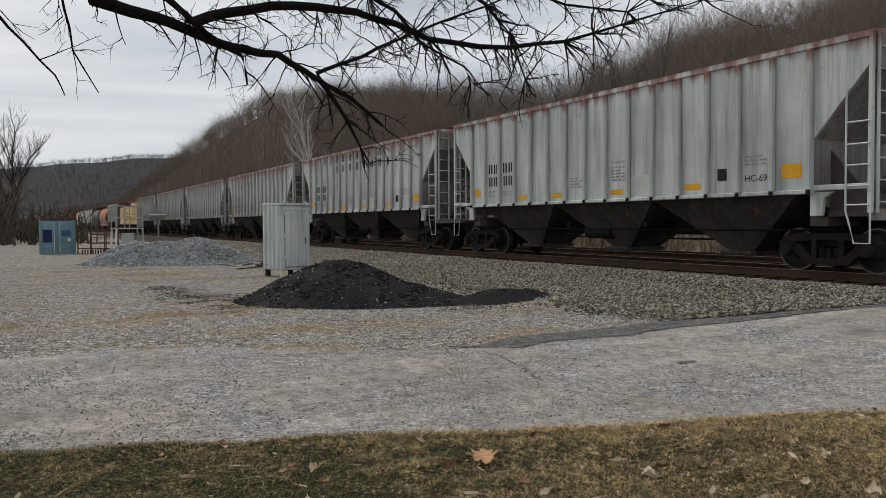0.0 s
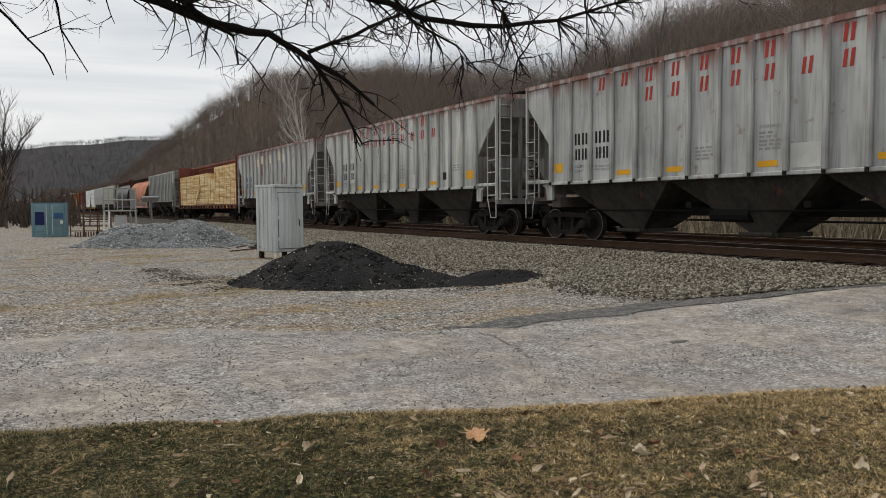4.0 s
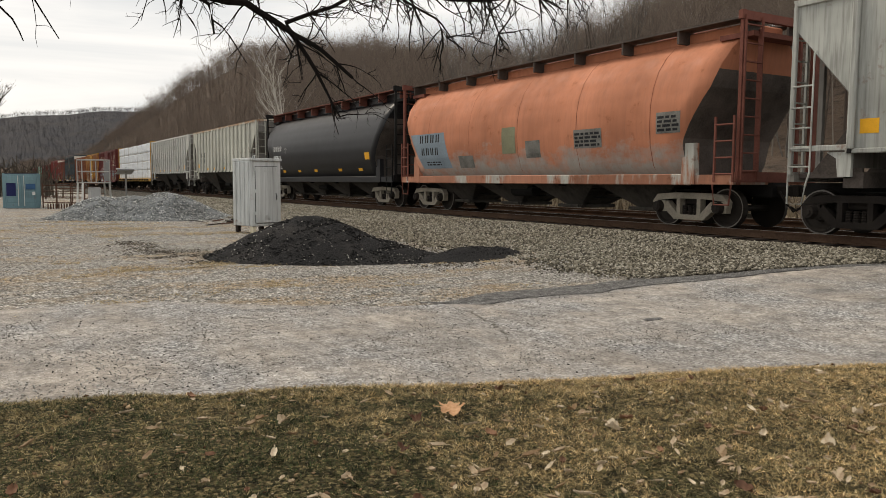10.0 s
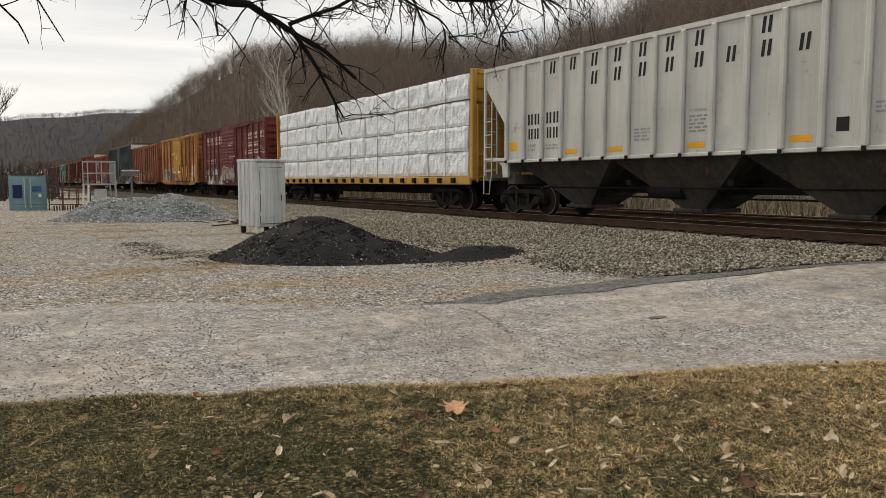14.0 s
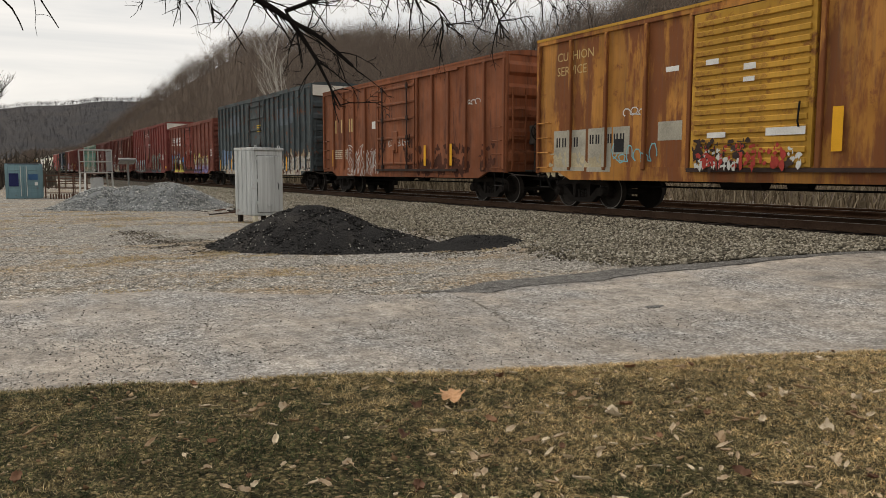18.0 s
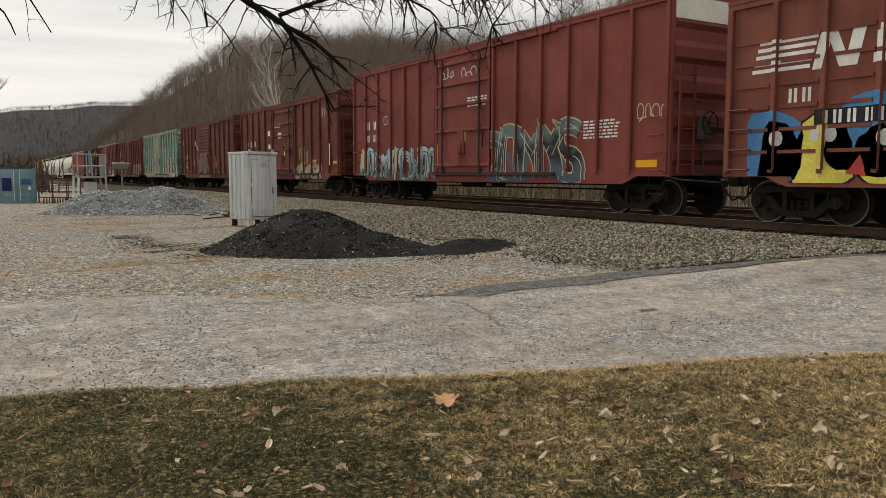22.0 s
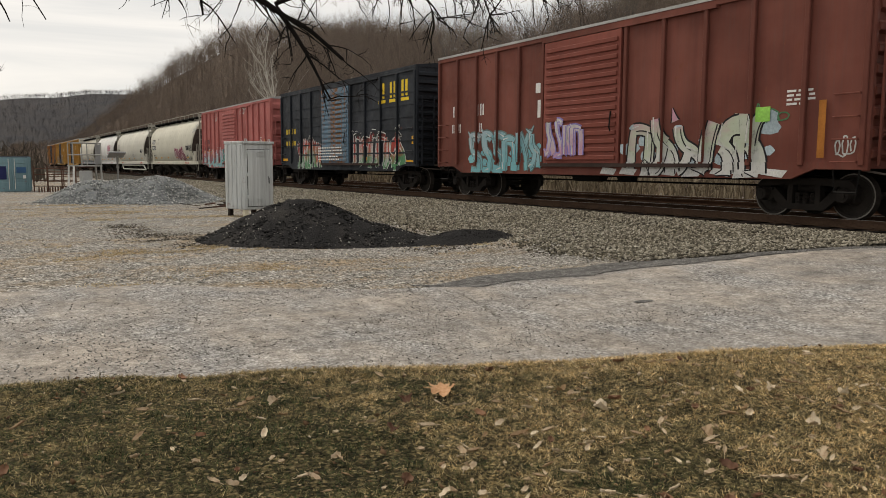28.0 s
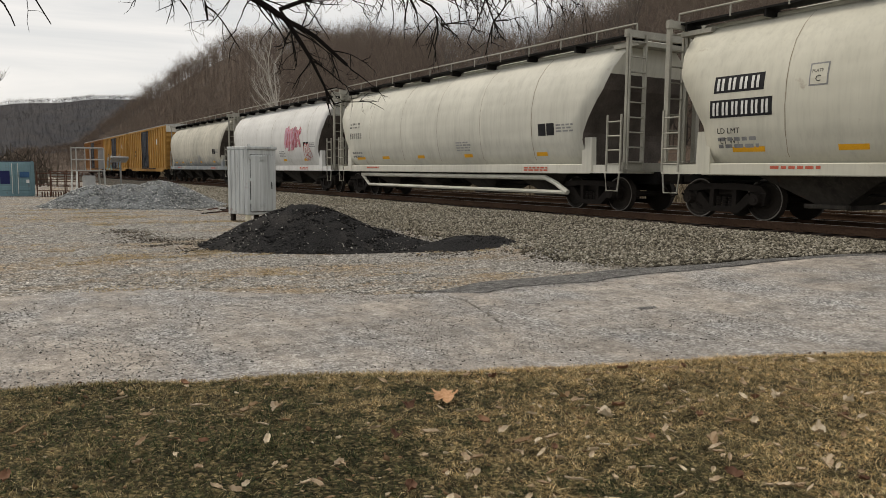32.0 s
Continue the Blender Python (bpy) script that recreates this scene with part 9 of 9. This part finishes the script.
def straw(n, seed):
    """Dead grass lying in bands over the yard."""
    A, B, RA, RB = [], [], [], []
    r = np.random.RandomState(seed)
    while len(A) < n:
        x, y = -9 - 24 * r.rand() ** 1.2, r.uniform(-4, 8.5)
        if noise.noise((x * 0.55, y * 0.16, 12.0)) + 0.7 * noise.noise((x * 2.1, y * 1.2, 3.0)) + 0.3 * noise.noise((x * 7, y * 7, 3.0)) < 0.30 + 0.3 * r.rand():
            continue
        d = np.array([r.normal(0, 1), r.normal(0, 1), 0.25 + 0.5 * r.rand()]) * r.uniform(0.02, 0.06)
        a = np.array([x, y, ground_z(x, y) + 0.004])
        A.append(a), B.append(a + d), RA.append(0.0035), RB.append(0.0015)
    m = bark("straw", [(0.0, (0.20, 0.135, 0.06)), (0.5, (0.46, 0.35, 0.19)), (1.0, (0.66, 0.54, 0.34))])
    tagged(new("dead_grass", tubes_mesh("dead_grass", A, B, RA, RB, m)), "bands of dead straw-coloured grass on the yard", "grass", kind="stuff")


straw(9000, 14)

# ---- lawn: grass and fallen leaves ----
def lawn_z(x, y):
    e = lawn_edge(y)
    u = math.sqrt(max(0.0, (x - e) / (14 - e)))
    return ground_z(x, y) + 0.02 + 0.03 * smooth(0.0, 0.1, u) + 0.02 * noise.noise((u * 20, y * 1.3, 7))


def grass_mat():
    m, nt, b = blank("winter_grass", 0.8)
    g = nt.nodes.new("ShaderNodeNewGeometry")
    v = coord(nt)
    zone = math2(nt, "ADD", math2(nt, "MULTIPLY", noise_tex(nt, v, 0.7, 4, 0.6), 0.45), math2(nt, "MULTIPLY", noise_tex(nt, v, 7.0, 5, 0.7), 0.55))
    dry = ramp(nt, g.outputs["Random Per Island"], [(0.0, (0.10, 0.06, 0.028)), (0.35, (0.43, 0.30, 0.15)), (0.7, (0.64, 0.47, 0.26)), (1.0, (0.84, 0.70, 0.46))])
    green = ramp(nt, g.outputs["Random Per Island"], [(0.0, (0.009, 0.014, 0.007)), (0.45, (0.030, 0.047, 0.020)), (0.72, (0.072, 0.096, 0.042)), (0.88, (0.18, 0.145, 0.075)), (1.0, (0.46, 0.38, 0.23))])
    sep = nt.nodes.new("ShaderNodeSeparateXYZ")
    nt.links.new(v, sep.inputs[0])
    d = nt.nodes.new("ShaderNodeMath")
    d.operation = "MULTIPLY_ADD"
    nt.links.new(sep.outputs["Y"], d.inputs[0])
    d.inputs[1].default_value, d.inputs[2].default_value = -0.352, 5.93
    s = nt.nodes.new("ShaderNodeMath")
    s.operation = "ADD"
    nt.links.new(sep.outputs["X"], s.inputs[0])
    nt.links.new(d.outputs[0], s.inputs[1])
    edge = mask(nt, s.outputs[0], 0.55, 0.05)
    f = math2(nt, "ADD", math2(nt, "ADD", mask(nt, zone, 0.48, 0.55), math2(nt, "MULTIPLY", edge, 0.8)), math2(nt, "MULTIPLY", mask(nt, sep.outputs["Y"], 2.4, 5.2), 0.95))
    f = math2(nt, "SUBTRACT", f, math2(nt, "MULTIPLY", mask(nt, sep.outputs["Y"], 3.2, 0.8), 0.6))
    c = blend(nt, f, green, dry)
    tuft = math2(nt, "ADD", math2(nt, "MULTIPLY", noise_tex(nt, v, 13, 4, 0.7), 0.6), math2(nt, "MULTIPLY", noise_tex(nt, v, 34, 3, 0.6), 0.4))
    c = blend(nt, 1.0, c, ramp(nt, tuft, [(0.36, (0.34, 0.36, 0.33)), (0.50, (0.95, 0.96, 0.92)), (0.62, (1.75, 1.65, 1.5))]), "MULTIPLY")
    nt.links.new(c, b.inputs["Base Color"])
    return m


def grass(n, seed):
    r = np.random.RandomState(seed)
    V = np.zeros((n, 3, 3))
    k = 0
    while k < n:
        az, dist = radians(r.uniform(22, 98)), math.sqrt(r.uniform(2.9 ** 2, 9.0 ** 2))
        x, y = -dist * math.sin(az), dist * math.cos(az)
        if x < lawn_edge(y) - 0.05:
            continue
        z = lawn_z(x, y) - 0.005
        a, h, lean = r.uniform(0, 6.283), r.uniform(0.010, 0.040) * (1 + 0.9 * max(0, noise.noise((x * 5.5, y * 5.5, 8)))), r.uniform(0.3, 2.4)
        if x - lawn_edge(y) < 0.5:
            h *= 1.25
        b = r.uniform(0, 6.283)
        w = r.uniform(0.0014, 0.0036)
        V[k, 0] = (x + w * math.cos(b), y + w * math.sin(b), z)
        V[k, 1] = (x - w * math.cos(b), y - w * math.sin(b), z)
        V[k, 2] = (x + h * lean * math.cos(a) * 0.8, y + h * lean * math.sin(a) * 0.8, z + h / (1 + 0.5 * lean))
        k += 1
    f = np.arange(n * 3, dtype=np.int32)
    me = bpy.data.meshes.new("grass")
    me.vertices.add(n * 3)
    me.vertices.foreach_set("co", V.reshape(-1))
    me.loops.add(n * 3)
    me.loops.foreach_set("vertex_index", f)
    me.polygons.add(n)
    me.polygons.foreach_set("loop_start", np.arange(0, n * 3, 3, dtype=np.int32))
    me.update(calc_edges=True)
    me.materials.append(grass_mat())
    return tagged(new("grass", me), "thin winter grass, part green, part straw brown", "grass", kind="stuff")


grass(230000, 3)


def leaf_mat(name, a, b):
    m, nt, bs = blank(name, 0.75)
    o = nt.nodes.new("ShaderNodeObjectInfo")
    c = ramp(nt, o.outputs["Random"], [(0, a), (1, b)])
    f = noise_tex(nt, coord(nt), 40, 4)
    c = blend(nt, 0.7, c, ramp(nt, f, [(0.3, (0.6, 0.5, 0.42)), (0.7, (1, 1, 1))]), "MULTIPLY")
    nt.links.new(c, bs.inputs["Base Color"])
    return m


M_LEAFT = leaf_mat("tan_leaf", (0.36, 0.25, 0.15), (0.74, 0.65, 0.50))
M_LEAFR = leaf_mat("russet_leaf", (0.13, 0.070, 0.048), (0.33, 0.19, 0.118))


def leaf_mesh(ln, wd, curl, lobes, material, seed):
    """A dry leaf: lobed outline about a midrib, edges curled up, with a stalk."""
    r = random.Random(seed)
    bm = bmesh.new()
    n = 14
    rows = []
    for i in range(n + 1):
        t = i / n
        x = (t - 0.5) * ln
        w = wd * math.sin(min(1, t * 1.05 + 0.02) * math.pi) ** 0.7 * (1 + 0.45 * lobes * math.sin(t * 9.5 + r.random()))
        zc = curl * 0.6 * (2 * t - 1) ** 2
        row = []
        for s in (-1, -0.5, 0, 0.5, 1):
            row.append(bm.verts.new((x, s * w * (1 - 0.25 * curl / max(wd, 0.01)), zc + curl * s * s * (1 + 0.3 * r.random()) - (0.006 if s == 0 else 0) + r.uniform(-1, 1) * 0.004)))
        rows.append(row)
    for a, b in zip(rows, rows[1:]):
        for i in range(4):
            bm.faces.new((a[i], b[i], b[i + 1], a[i + 1]))
    tube(bm, [(-ln / 2, 0, curl * 0.5), (-ln / 2 - ln * 0.35, r.uniform(-0.01, 0.01), curl * 0.4)], 0.0022, 4)
    return mesh_of(bm, "fallen_leaf", material, True)


LEAVES = [leaf_mesh(0.10, 0.022, 0.010, 0.3, M_LEAFT, 1), leaf_mesh(0.11, 0.034, 0.014, 0.5, M_LEAFT, 2), leaf_mesh(0.075, 0.030, 0.012, 0.6, M_LEAFT, 3),
          leaf_mesh(0.13, 0.024, 0.012, 0.4, M_LEAFT, 4), leaf_mesh(0.11, 0.045, 0.018, 0.6, M_LEAFR, 5), leaf_mesh(0.055, 0.020, 0.010, 0.4, M_LEAFT, 6)]
rl = random.Random(21)


def drop_leaf(x, y, k, yaw, size=1.0, label="", me=None):
    ob = new("fallen_leaf", me or LEAVES[k])
    ob.matrix_world = pose(x, y, lawn_z(x, y) + 0.046, rl.uniform(-22, 22), rl.uniform(-22, 22), yaw) @ Matrix.Scale(size, 4)
    return tagged(ob, label or ("dry russet leaf lying on the grass" if k == 4 else "dry curled tan leaf lying on the grass"), "leaf", "fallen leaves")




def maple_leaf(size, material, seed, curl=0.62):
    """A broad five-lobed leaf, dry, its lobes curled up about the stalk."""
    r = random.Random(seed)
    bm = bmesh.new()
    rings, n = [[bm.verts.new((0, 0, 0))]], 40
    for f in (0.25, 0.5, 0.75, 1.0):
        ring = []
        for k in range(n):
            a = k * 6.2832 / n
            lobe = 0.58 + 0.42 * abs(math.cos(2.5 * a)) ** 0.6 + 0.05 * math.sin(17 * a)
            a += 0.10 * math.sin(3 * a + seed)
            d = size * f * (1 + 0.18 * math.sin(2 * a + 2 * seed)) * (lobe if f > 0.5 else 0.8 * f + lobe * (1 - 0.8 * f))
            ring.append(bm.verts.new((d * math.cos(a), 0.8 * d * math.sin(a), size * (curl * f * f * (0.6 + 0.5 * math.sin(2 * a + seed)) + 0.10 * f * math.sin(7 * a + seed) - 0.05 * abs(math.sin(2.5 * a)) * f + r.uniform(-0.02, 0.02)))))
        rings.append(ring)
    for k in range(n):
        bm.faces.new((rings[0][0], rings[1][k], rings[1][(k + 1) % n]))
        for a, b in zip(rings[1:], rings[2:]):
            bm.faces.new((a[k], b[k], b[(k + 1) % n], a[(k + 1) % n]))
    tube(bm, [(-size * 0.5, 0, 0.01), (-size * 1.2, 0.01, 0.02)], 0.003, 4)
    return mesh_of(bm, "fallen_leaf", material, True)


M_MAPLE = leaf_mat("brown_maple_leaf", (0.62, 0.37, 0.21), (0.62, 0.37, 0.21))
BIG = maple_leaf(0.10, M_MAPLE, 2, 0.30)
ob = drop_leaf(-4.15, 2.54, 1, 64, 1.0, "large pale brown lobed leaf curled on the grass", BIG)
ob.matrix_world = pose(-4.15, 2.54, lawn_z(-4.15, 2.54) + 0.045, 10, -4, 58)
CURLS = [maple_leaf(0.048, M_LEAFT, 5, 0.9), maple_leaf(0.045, M_LEAFR, 6, 0.8), maple_leaf(0.044, M_LEAFT, 8, 0.9)]
for x, y, k, size in ((-3.33, 3.16, 0, 1.0), (-3.74, 3.20, 2, 0.8), (-2.70, 3.34, 0, 0.9), (-2.51, 4.01, 2, 1.1), (-2.97, 1.98, 2, 0.7), (-4.08, 2.24, 1, 1.0), (-4.35, 3.05, 1, 0.8), (-3.05, 4.4, 0, 0.9), (-2.75, 4.7, 2, 1.0), (-4.4, 1.5, 0, 0.8), (-3.6, 1.9, 1, 0.9), (-2.2, 3.6, 0, 0.8)):
    drop_leaf(x, y, 4 if k == 1 else 1, rl.uniform(0, 360), size, "", CURLS[k])
for i in range(296):
    for _ in range(60):
        az, dist = radians(rl.uniform(24, 96)), 1.5 / math.tan(radians(rl.uniform(12.5, 25)))
        x, y = -dist * math.sin(az), dist * math.cos(az)
        dd = math.hypot(x, y)
        if x > lawn_edge(y) + 0.28 and rl.random() < 0.25 + 0.75 * smooth(0.5, 4.5, y) and math.hypot(x + 4.3, y - 2.63) > 0.25:
            break
    drop_leaf(x, y, rl.choice((0, 0, 0, 3, 3, 5, 1, 2, 0, 4)), rl.uniform(0, 360), rl.uniform(0.4, 0.85))

# crumbled bits of leaf between them, too many to count
p = scatter(1500, -6.2, 0.5, -0.6, 7.2, lambda x, y: lawn_z(x, y) + 0.030, lambda x, y: x > lawn_edge(y) + 0.1 and math.hypot(x, y) > 2.7 and noise.noise((x * 1.6, y * 1.6, 2)) > -0.2)
stones("leaf_litter", p, [0.008 + 0.016 * rs.rand() ** 2 for q in p], stone_mat("leaf_crumbs", [(0.0, (0.09, 0.05, 0.03)), (0.45, (0.24, 0.15, 0.085)), (0.85, (0.42, 0.31, 0.19)), (1.0, (0.70, 0.60, 0.45))]),
       "crumbled dry leaf pieces among the grass", "leaf litter", 15, squat=0.22)

# ---- the near tree whose low boughs hang over the view ----
tree = thing("near_tree", "old bare tree with low dark spreading boughs and fine twigs", "tree", pose(0, 0, 0))
BOUGHS = {
    "a": [(-6.23, 0.11, 3.81), (-6.38, 0.29, 3.53), (-6.49, 0.5, 3.3), (-6.53, 0.77, 3.26), (-6.55, 1.07, 3.21), (-6.57, 1.43, 3.1), (-6.58, 1.66, 3.06), (-6.56, 1.95, 3.04), (-6.56, 2.2, 2.93), (-6.57, 2.39, 2.83), (-6.56, 2.63, 2.72), (-6.53, 2.92, 2.49)],
    "b": [(-6.6, 2.32, 2.9), (-6.6, 2.53, 2.64), (-6.61, 2.69, 2.39), (-6.61, 2.83, 2.14)],
    "c": [(-6.5, 1.23, 3.21), (-6.49, 1.5, 3.33), (-6.45, 1.87, 3.42), (-6.4, 2.26, 3.45), (-6.35, 2.6, 3.44), (-6.3, 2.96, 3.36), (-6.26, 3.28, 3.26), (-6.1, 3.73, 3.21), (-6.02, 3.99, 3.21)],
    "d": [(-6.02, 3.99, 3.21), (-5.84, 4.5, 3.28), (-5.61, 4.99, 3.44), (-5.17, 5.6, 3.65)],
    "e": [(-6.34, 0.75, 3.68), (-6.43, 0.92, 3.45), (-6.48, 1.1, 3.33), (-6.52, 1.26, 3.21), (-6.53, 1.65, 2.99), (-6.6, 1.7, 2.77)],
    "f": [(-6.59, 2.32, 2.92), (-6.53, 2.72, 3.1), (-6.48, 3.04, 3.27), (-6.35, 3.45, 3.45), (-6.21, 3.86, 3.62), (-5.96, 4.33, 3.84)],
    "g": [(-6.08, -0.3, 3.31), (-6.2, -0.15, 3.06), (-6.29, 0.02, 2.89), (-6.37, 0.23, 2.68), (-6.44, 0.29, 2.55)],
    "h": [(-6.24, 0.24, 3.44), (-6.35, 0.3, 3.18), (-6.45, 0.35, 2.89), (-6.52, 0.53, 2.6)],
    "i": [(-6.32, 1.84, 3.99), (-6.3, 2.42, 3.7), (-6.23, 2.93, 3.46), (-6.24, 3.18, 3.22), (-6.14, 3.57, 3.01), (-6.17, 3.7, 2.87)],
    "j": [(-6.2, 2.6, 4.18), (-6.14, 3.22, 3.88), (-6.06, 3.76, 3.58), (-6.08, 4.03, 3.35), (-6.14, 4.26, 2.96)],
    "k": [(-6.2, 3.2, 4.09), (-6.0, 3.97, 3.8), (-5.84, 4.5, 3.62), (-5.58, 5.04, 3.57), (-5.35, 5.38, 3.77)]}
GIRTH = {"a": (0.046, 0.012), "b": (0.018, 0.006), "c": (0.034, 0.016), "d": (0.016, 0.004), "e": (0.03, 0.006), "f": (0.014, 0.005), "g": (0.010, 0.003),
         "h": (0.009, 0.003), "i": (0.018, 0.005), "j": (0.020, 0.005), "k": (0.014, 0.004)}
TWIGS = {"a": 34, "b": 12, "c": 60, "d": 44, "e": 16, "f": 30, "g": 2, "h": 3, "i": 40, "j": 48, "k": 46}
rb5 = random.Random(12)


def twig(bm, p, d, ln, rad, lvl):
    pts, q, e = [p], p.copy(), d.copy()
    n = 5
    for i in range(n):
        e = (e + Vector((rb5.gauss(0, 0.10), rb5.gauss(0, 0.16), rb5.gauss(-0.02, 0.14)))).normalized()
        q = q + e * ln / n
        pts.append(q.copy())
    tube(bm, pts, rad, 4 if rad > 0.004 else 3, rad * 0.35)
    if lvl:
        for _ in range(rb5.randint(1, 3)):
            k = rb5.randint(1, n)
            s = Vector((rb5.gauss(0, 0.35), rb5.gauss(0, 1), rb5.gauss(-0.1, 0.8))).normalized()
            twig(bm, pts[k], (e * 0.7 + s * 0.75).normalized(), ln * rb5.uniform(0.3, 0.6), rad * 0.55, lvl - 1)


for key, pts in BOUGHS.items():
    r0, r1 = GIRTH[key]
    bm = bmesh.new()
    fine = []
    for a, b in zip(pts, pts[1:]):
        a, b = Vector(a), Vector(b)
        for s in range(2):
            fine.append(a.lerp(b, s / 2) + Vector((0, rb5.uniform(-1, 1), rb5.uniform(-1, 1))) * 0.008)
    fine.append(Vector(pts[-1]))
    tube(bm, fine, r0 * 1.35, 8, r1 * 1.3)
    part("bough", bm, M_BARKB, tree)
    bm = bmesh.new()
    for _ in range(TWIGS[key]):
        k = rb5.randint(1, len(fine) - 1)
        d = (fine[k] - fine[k - 1]).normalized()
        s = Vector((rb5.gauss(0, 0.25), rb5.gauss(0.25, 0.7), rb5.gauss(-0.25, 0.7))).normalized()
        twig(bm, fine[k], (d * 0.55 + s * 0.8).normalized(), rb5.uniform(0.16, 0.5), min(0.0085, 0.4 * (r0 + r1)), 1 if key in "gh" else 3)
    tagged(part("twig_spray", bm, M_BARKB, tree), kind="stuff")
# trunk and the limbs that feed the boughs, outside the view
bm = bmesh.new()
tube(bm, [(-4.6, -3.6, -0.1), (-4.65, -3.5, 1.2), (-4.7, -3.4, 2.4), (-4.9, -3.0, 3.6), (-5.2, -2.2, 5.0)], 0.34, 12, 0.2)
part("trunk", bm, M_BARKB, tree)
for end, key in (((-5.6, -1.6, 4.6), "a"), ((-5.6, -1.4, 4.9), "e"), ((-5.5, -1.8, 4.4), "g"), ((-5.6, -1.5, 4.5), "h"), ((-5.5, -0.6, 5.6), "i"), ((-5.5, -0.2, 6.0), "j"), ((-5.4, 0.4, 6.2), "k")):
    bm = bmesh.new()
    q = Vector(BOUGHS[key][0])
    s = Vector((-4.95, -2.8, 3.9))
    e = Vector(end)
    tube(bm, [s, s.lerp(e, 0.6), e, e.lerp(q, 0.5), q], max(0.03, GIRTH[key][0] * 1.8), 7, GIRTH[key][0])
    part("limb", bm, M_BARKB, tree)


def motions():
    for ob, mid in RIDERS:
        walk(ob, [(t, pose(mid + s * UNIT, TRACK_Y, RAIL_Z)) for t, s in ADVANCE])


motions()
